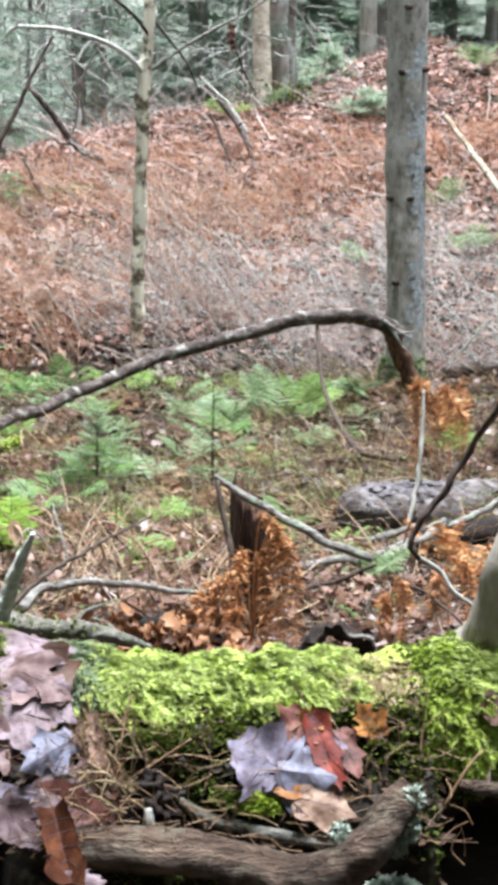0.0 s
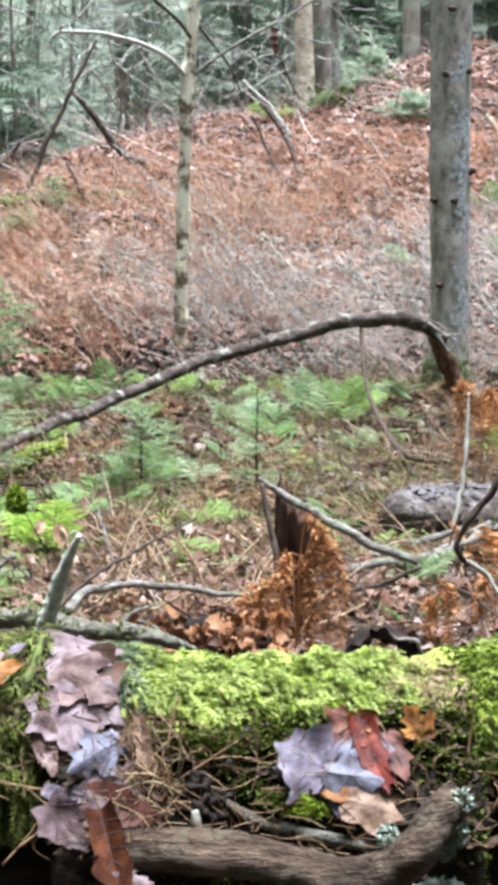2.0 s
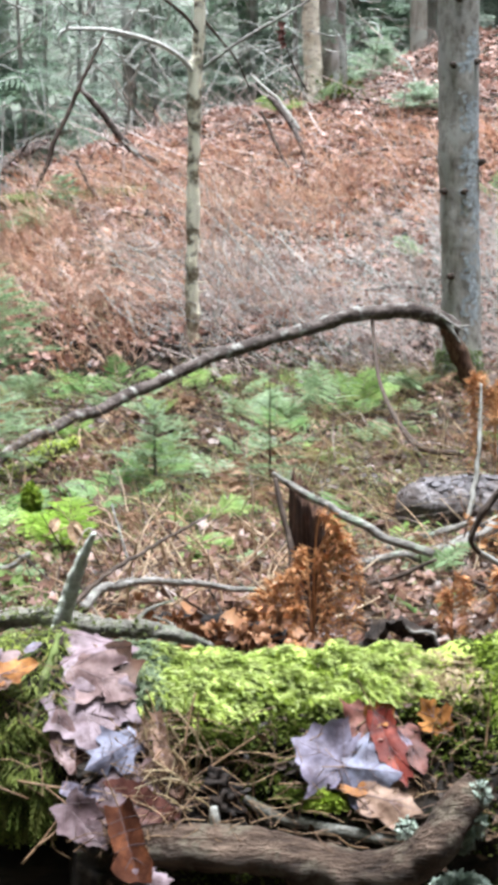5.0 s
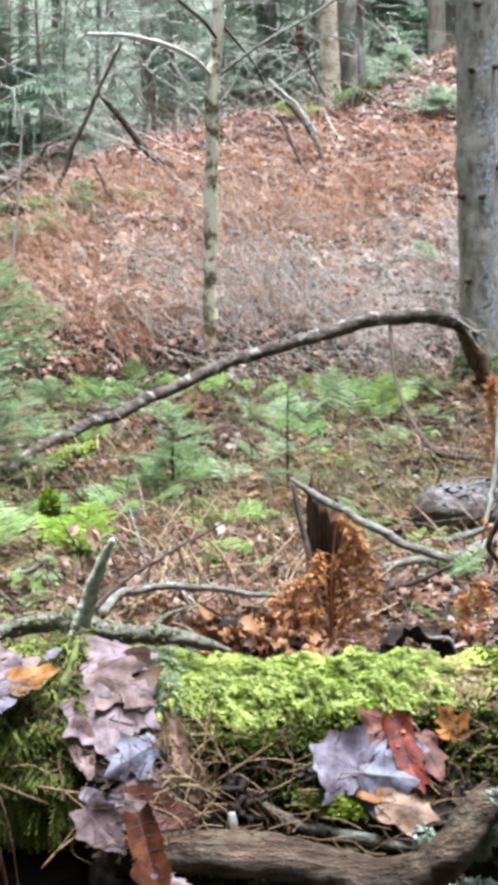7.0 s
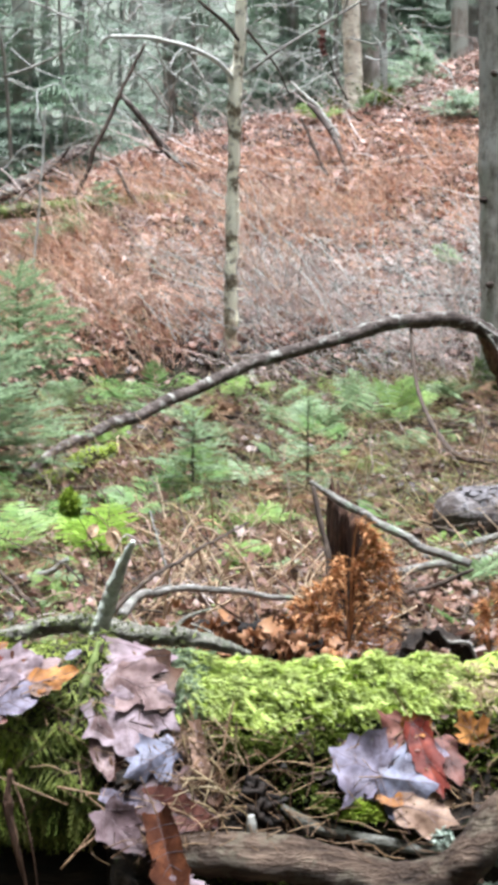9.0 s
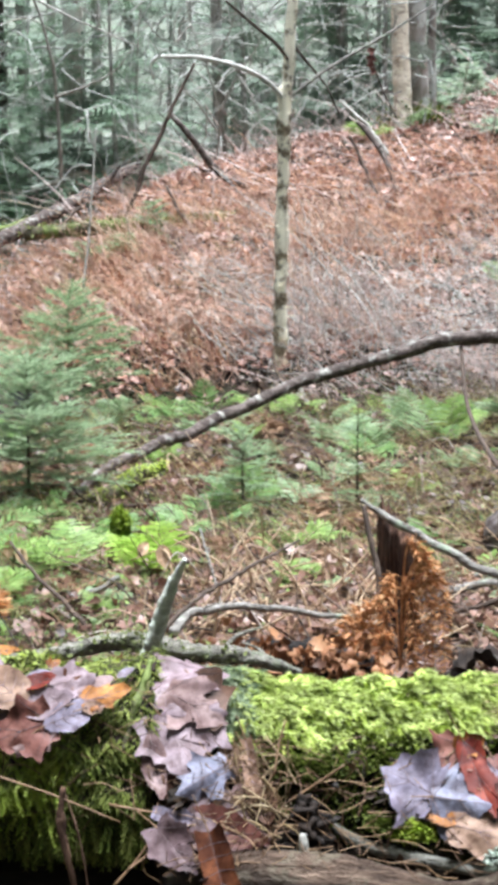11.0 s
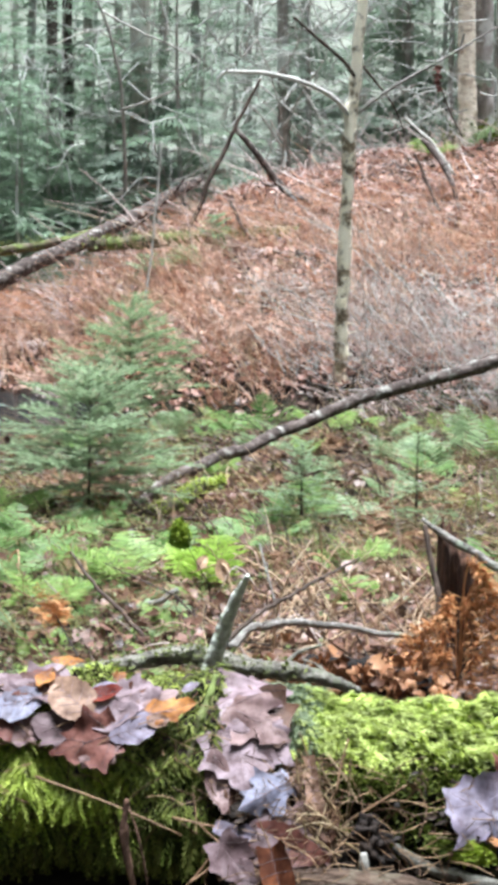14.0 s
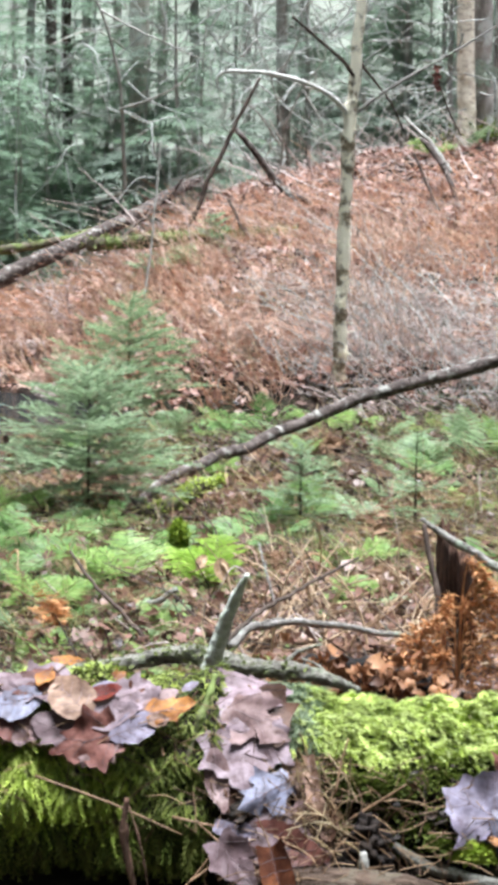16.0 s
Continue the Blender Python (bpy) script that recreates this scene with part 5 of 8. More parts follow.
def foreground_wood():
    root = fallen_branch("curved_branch", [(-0.091, 1.800, 0.361), (-0.037, 1.790, 0.366), (0.050, 1.785, 0.361), (0.130, 1.780, 0.350), (0.203, 1.775, 0.356), (0.257, 1.775, 0.383), (0.290, 1.780, 0.413), (0.316, 1.785, 0.435)],
                  [0.024, 0.026, 0.027, 0.027, 0.026, 0.025, 0.024, 0.021], M_ROOT, "bare weathered brown branch with a broken upturned end", n=24, rough=0.10, freq=40, seed=3)
    rs = np.random.RandomState(8)
    for at in ((0.313, 1.765, 0.432), (0.310, 1.765, 0.394), (0.297, 1.775, 0.369), (0.228, 1.765, 0.389)):
        n = 220
        d = rs.normal(0, 1, (n, 3))
        d /= np.linalg.norm(d, axis=1, keepdims=True)
        g = scatter(Geo(), OVAL_V, OVAL_F, np.array(at) + d * np.array([0.009, 0.006, 0.012]), frames(d + 0.9 * rs.normal(0, 1, (n, 3)), rs.normal(0, 1, 3)), rs.uniform(0.004, 0.009, n), rs.normal(0, 1, n))
        part("lichen_tuft", g, M_LICHEN, root, "grey-green leafy lichen", kind="stuff")
    fallen_branch("brown_branch", [(0.382, 1.832, 0.423), (0.404, 1.826, 0.422), (0.428, 1.822, 0.420), (0.483, 1.820, 0.418)], [0.007, 0.009, 0.009, 0.008], M_ROOT, "small broken brown branch jutting from the log", n=14, rough=0.2, freq=60, seed=9, stubs=2)
    fallen_branch("lichen_branch", [(0.040, 1.842, 0.400), (0.081, 1.825, 0.384), (0.135, 1.812, 0.369), (0.194, 1.800, 0.365), (0.234, 1.795, 0.361)], [0.006, 0.008, 0.007, 0.005], M_PALELICHEN, "small branch crusted with grey-green lichen", n=14, seed=4)
    fallen_branch("grey_stub", [(0.405, 2.020, 0.531), (0.426, 1.970, 0.567), (0.439, 1.960, 0.619), (0.449, 1.950, 0.673), (0.479, 1.950, 0.761)], [0.028, 0.026, 0.022, 0.020, 0.014], M_LIMBGREY, "smooth grey broken limb rising from the log", n=16, seed=5, rough=0.06)
    for k, (a, b, w) in enumerate([((-0.014, 1.850, 0.429), (0.054, 1.850, 0.476), 0.0022), ((-0.233, 1.840, 0.428), (-0.137, 1.830, 0.418), 0.0016),
                                   ((-0.209, 1.800, 0.359), (-0.140, 1.830, 0.423), 0.0016), ((-0.404, 1.840, 0.474), (-0.219, 1.830, 0.409), 0.0016),
                                   ((-0.225, 1.800, 0.340), (-0.172, 1.820, 0.404), 0.0018), ((0.361, 1.830, 0.393), (0.411, 1.850, 0.461), 0.0024),
                                   ((-0.032, 1.850, 0.462), (-0.018, 1.880, 0.523), 0.0016), ((0.081, 1.830, 0.423), (0.176, 1.830, 0.426), 0.0013),
                                   ((0.334, 1.850, 0.454), (0.342, 1.860, 0.537), 0.0014), ((0.112, 1.840, 0.430), (0.194, 1.830, 0.423), 0.0013)]):
        a, b = np.array(a), np.array(b)
        m = (a + b) / 2 + np.random.RandomState(k).normal(0, 0.004, 3)
        solid("dry_twig", tube(Geo(), [a, m, b], [w, w * 0.6], 6, 4), M_NEEDLE, "thin dry twig lying across the log", "twig", "twigs on the log")
    peg = tube(Geo(), [(0.005, 1.800, 0.383), (0.004, 1.800, 0.395), (0.003, 1.802, 0.407)], [0.006, 0.006, 0.004], 10, 4)
    knob = tube(Geo(), [(0.014, 1.835, 0.367), (0.013, 1.830, 0.398), (0.010, 1.845, 0.421), (0.010, 1.860, 0.426)], [0.020, 0.023, 0.018, 0.007], 30, 16, 0.7, 130, 6)
    solid("rotten_wood", knob, M_WOODSHADE, "black crumbling lump of rotten wood", "wood")
    solid("wood_splinter", peg, M_PALETWIG, "short pale splinter of bare wood", "splinter")
    strip = tube(Geo(), [(-0.286, 1.820, 0.457), (-0.289, 1.815, 0.415), (-0.280, 1.810, 0.366), (-0.267, 1.810, 0.308)], [0.003, 0.006, 0.005, 0.002], 8, 6, 0.3, 60, 3, flat=0.3)
    solid("bark_strip", strip, M_TORNWOOD, "reddish strip of bark hanging from the log", "bark")
    strip = tube(Geo(), [(-0.289, 1.830, 0.454), (-0.272, 1.820, 0.409), (-0.262, 1.820, 0.359), (-0.254, 1.820, 0.288)], [0.002, 0.005, 0.004, 0.002], 8, 6, 0.3, 60, 4, flat=0.3)
    solid("bark_strip", strip, M_TORNWOOD, "narrow brown strip of bark hanging from the log", "bark")


foreground_wood()


# ---------- plants ----------
PINNA_V = [(0, 0, 0), (0.10, 0.12, 0), (0.06, 0.2, 0), (0.13, 0.34, 0), (0.07, 0.42, 0), (0.11, 0.6, 0), (0.05, 0.68, 0), (0.06, 0.84, 0), (0, 1, 0),
           (-0.06, 0.84, 0), (-0.05, 0.68, 0), (-0.11, 0.6, 0), (-0.07, 0.42, 0), (-0.13, 0.34, 0), (-0.06, 0.2, 0), (-0.10, 0.12, 0)]
PINNA_F = [(0, 1, 15), (1, 2, 14), (1, 14, 15), (2, 3, 13), (2, 13, 14), (3, 4, 12), (3, 12, 13), (4, 5, 11), (4, 11, 12), (5, 6, 10), (5, 10, 11), (6, 7, 9), (6, 9, 10), (7, 8, 9)]


def frond(geo, base_at, az, length, rise, droop, width, rs, pairs=15, curl=0.0):
    """One fern frond: a bent midrib with paired, toothed pinnae that taper to the tip."""
    u = np.linspace(0, 1, pairs + 4)
    out = np.array([math.cos(az), math.sin(az), 0])
    side = np.array([-math.sin(az), math.cos(az), 0])
    c = base_at + length * (u[:, None] * out * math.cos(rise) + (u * math.sin(rise) - droop * u ** 2.4)[:, None] * np.array([0, 0, 1]))
    c += side * (rs.normal(0, 0.05) * length * u ** 2 + curl * length * np.sin(u * 5) * 0.12)[:, None]
    tube(geo, c[::3], [0.0022, 0.0008], 4, 2, caps=False)
    t = np.gradient(c, axis=0)
    t /= np.linalg.norm(t, axis=1, keepdims=True)
    roll = rs.normal(0, 0.25)
    pos, dd, uu, size = [], [], [], []
    for i in range(3, pairs + 3):
        f = u[i]
        w = width * 1.25 * min(1.0, (1.04 - f) * 1.55) * (0.6 + 0.4 * min(1, (f - 0.1) * 5))
        plane = np.cross(t[i], side)
        plane /= np.linalg.norm(plane)
        if plane[2] < 0:
            plane = -plane
        s2 = side * math.cos(roll) + plane * math.sin(roll)
        for s in (-1, 1):
            d = s2 * s + t[i] * rs.uniform(0.25, 0.5) - plane * (0.12 + rs.normal(0, 0.06) + curl * rs.uniform(0.2, 1.6))
            pos.append(c[i])
            dd.append(d)
            uu.append(plane + np.array([0, -0.35, 0]) + rs.normal(0, 0.08 + 0.7 * curl, 3))
            size.append(w * rs.uniform(0.85, 1.1))
    scatter(geo, PINNA_V, PINNA_F, np.array(pos), frames(np.array(dd), np.array(uu)), np.stack([np.array(size) * (0.78 + 0.4 * curl), size, size], -1), rs.normal(-0.25 - 0.8 * curl, 0.1 + 0.5 * curl, len(pos)))
    return geo


def fern(at, n, length, width, mat, label, seed, rise=0.9, droop=0.5, az=None, name="fern", curl=0.0, group="green ferns"):
    rs = np.random.RandomState(seed)
    at = np.array(at, float)
    rise, droop, length = rise + 0.12, droop * 0.95, length * 1.5
    width = width * 1.1
    ob = thing(name, label, "fern", group, at)
    for k in range(n + 1):
        a = rs.uniform(0, 6.28) if az is None else math.radians(az) + rs.normal(0, 0.5)
        g = frond(Geo(), at, a, length * rs.uniform(0.7, 1.1), rise + rs.normal(0, 0.15), droop * rs.uniform(0.7, 1.3), width * rs.uniform(0.8, 1.1), rs, pairs=13, curl=curl)
        part("frond", g, mat, ob)
    return ob


def hanging_fern(foot, bends, y, width, seed):
    """A withered fern: stems that rise, hook over and hang, with paired leaflets rolled up along them. bends: (x, z) of each stem's rise, hook, fall and tip."""
    rs = np.random.RandomState(seed)
    foot = np.array(foot)
    ob = thing("dead_fern", "withered rust-brown fern hanging in curled fronds", "fern", "withered ferns", foot)
    for bend in bends:
        dy = rs.normal(0, 0.012)
        pts = [foot + rs.normal(0, 0.008, 3) * np.array([1, 1, 0])] + [np.array([x, y + dy - 0.012 * k, z]) for k, (x, z) in enumerate(bend)]
        c = spline(pts, 24)
        g = tube(Geo(), pts, [0.0026, 0.0020, 0.0010], 5, 6, caps=False)
        t = np.gradient(c, axis=0)
        t /= np.linalg.norm(t, axis=1, keepdims=True)
        side = np.cross(t, (0, -1, 0))
        side /= np.linalg.norm(side, axis=1, keepdims=True)
        pos, dirs, ups, size = [], [], [], []
        first = int(len(c) * 0.34)
        for i in range(first, len(c)):
            f = (i - first) / (len(c) - first)
            w = width * (0.45 + 0.75 * math.sin(math.pi * min(1, 0.15 + 0.8 * f)))
            for q in (-1, 1):
                for r in range(1 + int(rs.uniform() < 0.4)):
                    pos.append(c[i] + rs.normal(0, 0.0015, 3))
                    dirs.append(side[i] * q * rs.uniform(0.5, 1.2) + t[i] * rs.uniform(-0.1, 0.6) + rs.normal(0, 0.15, 3) + np.array([0, -rs.uniform(0.0, 0.7), -0.2]))
                    ups.append(rs.normal(0, 0.6, 3) + np.array([0, -0.6, 0.4]))
                    size.append(w * rs.uniform(0.55, 1.05))
        size = np.array(size)
        scatter(g, PINNA_V, PINNA_F, np.array(pos), frames(np.array(dirs), np.array(ups)), np.stack([size * 0.8, size, size], -1), rs.normal(-2.2, 0.9, len(pos)))
        part("frond", g, M_FERNDEAD, ob)
    return ob


def needle_branch(g_twig, g_needle, base_at, d, length, rs, needle=0.02, gap=0.004, wide=0.0022):
    """A fir bough: a bent twig, side twigs, and needles all along them."""
    d = d / np.linalg.norm(d)
    side = np.cross(d, (0, 0, 1))
    side /= np.linalg.norm(side) + 1e-9
    sag = rs.uniform(-0.25, 0.1)
    twigs = [(base_at, d, length)]
    n = max(2, int(length / 0.05))
    for i in range(n):
        f = 0.2 + 0.7 * (i + rs.uniform(0, 0.6)) / n
        for q in (-1, 1):
            if rs.uniform() < 0.15:
                continue
            e = d * rs.uniform(0.6, 1.1) + side * q + np.array([0, 0, rs.normal(0.08, 0.22)])
            twigs.append((base_at + d * length * f + np.array([0, 0, sag * length * f * f]), e / np.linalg.norm(e), length * 0.5 * (1.1 - f) * rs.uniform(0.5, 1.25)))
    P_, D_, S_ = [], [], []
    for k, (b, e, L) in enumerate(twigs):
        s_ = sag if k == 0 else rs.uniform(-0.2, 0.15)
        tip = b + e * L + np.array([0, 0, s_ * L])
        mid = b + e * L * 0.5 + np.array([0, 0, s_ * L * 0.25])
        tube(g_twig, [b, mid, tip], [0.0014 if k else 0.0026, 0.0007], 3, 2, caps=False)
        ss = np.cross(e, (0, 0, 1))
        ss /= np.linalg.norm(ss) + 1e-9
        m = max(3, int(L / gap))
        u = (np.arange(m) + 0.5) / m
        c = b + e * L * u[:, None] + np.array([0, 0, 1]) * (s_ * L * u * u)[:, None]
        for q in (-1, 1):
            P_.append(c)
            D_.append(ss * q + e * 0.8 + rs.normal(0, 0.3, (m, 3)) + np.array([0, 0, 0.2]))
            S_.append(needle * rs.uniform(0.6, 1.15, m))
    P_, D_, S_ = np.concatenate(P_), np.concatenate(D_), np.concatenate(S_)
    sc = np.stack([np.full(len(S_), wide), S_, S_], -1)
    scatter(g_needle, NEEDLE_V, NEEDLE_F, P_, frames(D_, rs.normal(0, 0.8, (len(P_), 3)) + np.array([0, -0.3, 1])), sc)


def fir_sapling(at, height, spread, mat, label, seed, whorls=7, low=0.2, gap=0.0040, needle=0.022, lean=(0, 0), wide=0.0030):
    rs = np.random.RandomState(seed)
    at = np.array(at, float)
    ob = thing("fir_sapling", label, "sapling", "fir saplings", at)
    top = at + np.array([lean[0], lean[1], height * 0.97])
    part("trunk", tube(Geo(), [at - np.array([0, 0, 0.04]), (at + top) / 2 + rs.normal(0, 0.012, 3), top], [0.006 + 0.004 * height, 0.004, 0.0012], 7, 5, 0.1), M_DARKTWIG, ob, smooth=True)
    n = int(whorls * 9)
    for w in range(n):
        f = low + (0.99 - low) * ((w + rs.uniform(-1.5, 1.5)) / n)
        f = min(0.99, max(0.05, f))
        c = at + (top - at) * f
        L = 1.22 * spread * (1.0 - 0.70 * f ** 1.8) * rs.uniform(0.5, 1.12) * (0.7 + 0.3 * min(1, f / 0.35))
        a = w * 2.4 + rs.normal(0, 0.4)
        gt, gn = Geo(), Geo()
        needle_branch(gt, gn, c, np.array([math.cos(a), math.sin(a), rs.uniform(-0.08, 0.28) + 0.5 * f * f]), L, rs, needle, gap, wide)
        b = part("bough", gt, M_FIRTWIG, ob)
        part("needles", gn, mat, b, kind="stuff")
    return ob


def on_ground(x, y, dz=0.0):
    return (x, y, float(ground_z(x, y)) + dz)


def mid_plants():
    fir_sapling(on_ground(-1.098, 6.300), 0.64, 0.46, M_FIR, "young fir sapling with soft blue-green needles", 201, 8, 0.16)
    fir_sapling(on_ground(-1.326, 9.100, -0.02), 0.80, 0.48, M_FIRYEL, "slender young fir with yellow-green needles", 202, 8, 0.2)
    fir_sapling(on_ground(-0.225, 6.300), 0.40, 0.21, M_FIR, "small blue-green fir seedling among ferns", 203, 4, 0.12)
    fir_sapling(on_ground(0.237, 6.300), 0.47, 0.22, M_FIRYEL, "thin fir seedling with sparse needles", 204, 2.6, 0.1, 0.006)
    for k, (fx, fy, fh, fs) in enumerate(((1.62, 17.2, 0.28, 0.30), (1.86, 17.5, 0.40, 0.36), (1.42, 16.9, 0.22, 0.28), (2.02, 15.6, 0.26, 0.34))):
        fir_sapling(on_ground(fx, fy), fh, fs, M_FIRPALE, "low pale fir seedling at the top of the slope", 208 + k, 3, 0.1, 0.014, 0.06, wide=0.012)
    fir_sapling(on_ground(-1.208, 13.200), 0.30, 0.24, M_FIR, "tiny fir seedling beside a mossy log", 205, 3, 0.1, 0.010, 0.04, wide=0.008)
    fir_sapling(on_ground(-1.727, 13.000), 0.22, 0.22, M_FIR, "tiny fir seedling on the leafy slope", 206, 3, 0.1, 0.010, 0.04, wide=0.008)
    fir_sapling(on_ground(-1.411, 12.900), 0.18, 0.20, M_FIRYEL, "tiny fir seedling on the leafy slope", 207, 3, 0.1, 0.010, 0.04, wide=0.008)

    def green(x, y, n, L, w, mat, rise, droop, seed):
        label = "bright green fern with arching fronds" if mat in (M_FERNBRIGHT, M_FERNLIME) else "pale green fern with thin arching fronds" if mat is M_FERNPALE else "green wood fern with arching fronds"
        fern(on_ground(x, y), n, L, w, mat, label, seed, rise, droop)
    green(-0.745, 5.000, 6, 0.30, 0.075, M_FERNBRIGHT, 0.75, 0.45, 300)
    green(-0.483, 5.100, 6, 0.22, 0.085, M_FERNLIME, 0.95, 0.5, 301)
    green(-1.168, 5.600, 7, 0.32, 0.085, M_FERN, 0.7, 0.45, 302)
    green(-1.268, 5.300, 6, 0.30, 0.08, M_FERN, 0.7, 0.45, 303)
    green(-1.096, 4.600, 4, 0.18, 0.06, M_FERNBRIGHT, 0.6, 0.4, 304)
    green(-1.025, 6.000, 5, 0.26, 0.07, M_FERN, 0.8, 0.5, 305)
    green(-0.913, 4.600, 5, 0.15, 0.05, M_FERN, 0.5, 0.4, 306)
    green(-0.554, 4.500, 5, 0.15, 0.05, M_FERNBRIGHT, 0.5, 0.4, 307)
    green(-1.138, 4.900, 6, 0.22, 0.07, M_FERN, 0.6, 0.4, 308)
    green(-0.968, 5.300, 5, 0.22, 0.07, M_FERN, 0.6, 0.4, 309)
    green(-0.715, 5.500, 7, 0.26, 0.08, M_FERN, 0.6, 0.4, 310)
    green(-1.360, 6.200, 6, 0.28, 0.08, M_FERNBRIGHT, 0.7, 0.4, 311)
    green(-0.452, 5.800, 5, 0.2, 0.07, M_FERN, 0.6, 0.4, 312)
    green(-0.323, 6.200, 6, 0.24, 0.08, M_FERN, 0.7, 0.4, 313)
    green(-1.538, 5.800, 6, 0.30, 0.08, M_FERN, 0.8, 0.5, 314)
    green(0.433, 7.800, 4, 0.32, 0.09, M_FERNPALE, 1.0, 0.5, 315)
    green(0.594, 8.100, 5, 0.34, 0.09, M_FERNPALE, 1.05, 0.5, 316)
    green(0.770, 8.300, 4, 0.30, 0.09, M_FERNBRIGHT, 0.9, 0.5, 317)
    green(0.908, 8.500, 4, 0.28, 0.08, M_FERNPALE, 0.8, 0.5, 318)
    green(0.281, 7.700, 4, 0.30, 0.08, M_FERNPALE, 0.8, 0.4, 319)
    green(1.109, 8.700, 4, 0.28, 0.08, M_FERNPALE, 0.8, 0.5, 320)
    green(-0.698, 9.000, 5, 0.28, 0.08, M_FERN, 0.8, 0.5, 321)
    green(-1.027, 8.700, 4, 0.26, 0.08, M_FERNPALE, 1.0, 0.5, 322)
    green(0.149, 7.000, 3, 0.24, 0.07, M_FERNPALE, 0.7, 0.4, 323)
    green(-0.241, 6.600, 4, 0.26, 0.07, M_FERN, 0.7, 0.45, 324)
    green(0.045, 6.500, 3, 0.22, 0.06, M_FERNPALE, 0.7, 0.45, 325)
    green(-0.538, 9.300, 4, 0.30, 0.08, M_FERN, 0.8, 0.5, 326)
    green(-0.201, 9.200, 4, 0.28, 0.08, M_FERNBRIGHT, 0.8, 0.5, 327)
    green(2.366, 12.000, 5, 0.38, 0.10, M_FERNPALE, 0.9, 0.5, 328)
    green(2.321, 13.000, 3, 0.36, 0.10, M_FERNPALE, 0.9, 0.5, 329)
    green(1.480, 11.700, 4, 0.30, 0.08, M_FERNPALE, 0.8, 0.5, 330)
    green(0.656, 15.600, 3, 0.36, 0.12, M_FERNBRIGHT, 0.9, 0.5, 331)
    green(1.065, 16.000, 3, 0.36, 0.10, M_FERNPALE, 0.8, 0.5, 332)
    green(3.382, 17.200, 4, 0.5, 0.14, M_FERNPALE, 0.6, 0.4, 335)
    green(0.754, 4.900, 4, 0.16, 0.05, M_FERNBRIGHT, 0.5, 0.3, 336)
    green(1.412, 7.400, 5, 0.24, 0.07, M_FERNBRIGHT, 0.6, 0.4, 337)
    green(0.573, 4.200, 5, 0.14, 0.05, M_FERN, 0.4, 0.3, 338)
    green(-0.683, 7.500, 5, 0.22, 0.07, M_FERNBRIGHT, 0.7, 0.4, 339)
    def withered(x, y, n, L, w, rise, seed):
        fern(on_ground(x, y), n, L, w, M_FERNDEAD, "withered orange-brown fern with curled fronds", seed, rise, 0.35, name="dead_fern", curl=0.8, group="withered ferns")
    withered(0.078, 3.600, 5, 0.17, 0.05, 0.6, 400)
    withered(-0.015, 3.600, 5, 0.15, 0.05, 0.6, 401)
    withered(-0.133, 3.600, 5, 0.12, 0.05, 0.6, 402)
    withered(0.039, 3.700, 5, 0.14, 0.05, 0.5, 403)
    withered(-0.069, 3.700, 5, 0.14, 0.05, 0.5, 404)
    withered(1.437, 7.500, 4, 0.38, 0.08, 1.3, 405)
    withered(0.967, 4.600, 5, 0.20, 0.06, 1.0, 406)
    withered(-0.891, 4.400, 3, 0.16, 0.05, 1.2, 407)
    withered(0.917, 4.900, 4, 0.18, 0.06, 1.0, 408)
    hanging_fern((0.235, 3.700, 0.050), [((0.251, 0.372), (0.284, 0.386), (0.306, 0.300), (0.318, 0.085)), ((0.226, 0.300), (0.212, 0.292), (0.208, 0.230), (0.216, 0.100)), ((0.262, 0.330), (0.290, 0.322), (0.300, 0.240), (0.296, 0.070)), ((0.270, 0.350), (0.320, 0.330), (0.338, 0.240), (0.345, 0.085)), ((0.245, 0.300), (0.262, 0.292), (0.270, 0.200), (0.266, 0.080))], 3.68, 0.030, 431)
    hanging_fern((0.190, 3.690, 0.050), [((0.200, 0.235), (0.166, 0.252), (0.110, 0.215), (0.072, 0.120)), ((0.180, 0.200), (0.140, 0.215), (0.105, 0.160), (0.095, 0.080)), ((0.190, 0.180), (0.160, 0.200), (0.135, 0.140), (0.140, 0.070)), ((0.205, 0.160), (0.195, 0.190), (0.178, 0.140), (0.182, 0.075)), ((0.120, 0.150), (0.085, 0.165), (0.045, 0.130), (0.020, 0.090))], 3.64, 0.028, 432)
    hanging_fern((1.095, 6.520, -0.030), [((1.088, 0.405), (1.100, 0.440), (1.075, 0.380), (1.070, 0.060)), ((1.110, 0.390), (1.120, 0.430), (1.095, 0.360), (1.098, 0.090))], 6.50, 0.040, 433)
    hanging_fern((1.190, 6.540, -0.040), [((1.190, 0.385), (1.200, 0.410), (1.222, 0.330), (1.225, 0.100)), ((1.170, 0.350), (1.160, 0.372), (1.150, 0.300), (1.152, 0.130)), ((1.230, 0.330), (1.260, 0.340), (1.282, 0.250), (1.290, 0.060))], 6.52, 0.038, 434)
    hanging_fern((0.600, 3.860, 0.030), [((0.603, 0.195), (0.620, 0.205), (0.628, 0.150), (0.620, 0.060)), ((0.595, 0.160), (0.584, 0.168), (0.578, 0.120), (0.585, 0.055))], 3.85, 0.026, 435)
    hanging_fern((0.758, 3.900, 0.040), [((0.770, 0.220), (0.790, 0.235), (0.805, 0.170), (0.800, 0.070)), ((0.750, 0.200), (0.735, 0.210), (0.720, 0.150), (0.724, 0.070))], 3.90, 0.030, 436)


mid_plants()


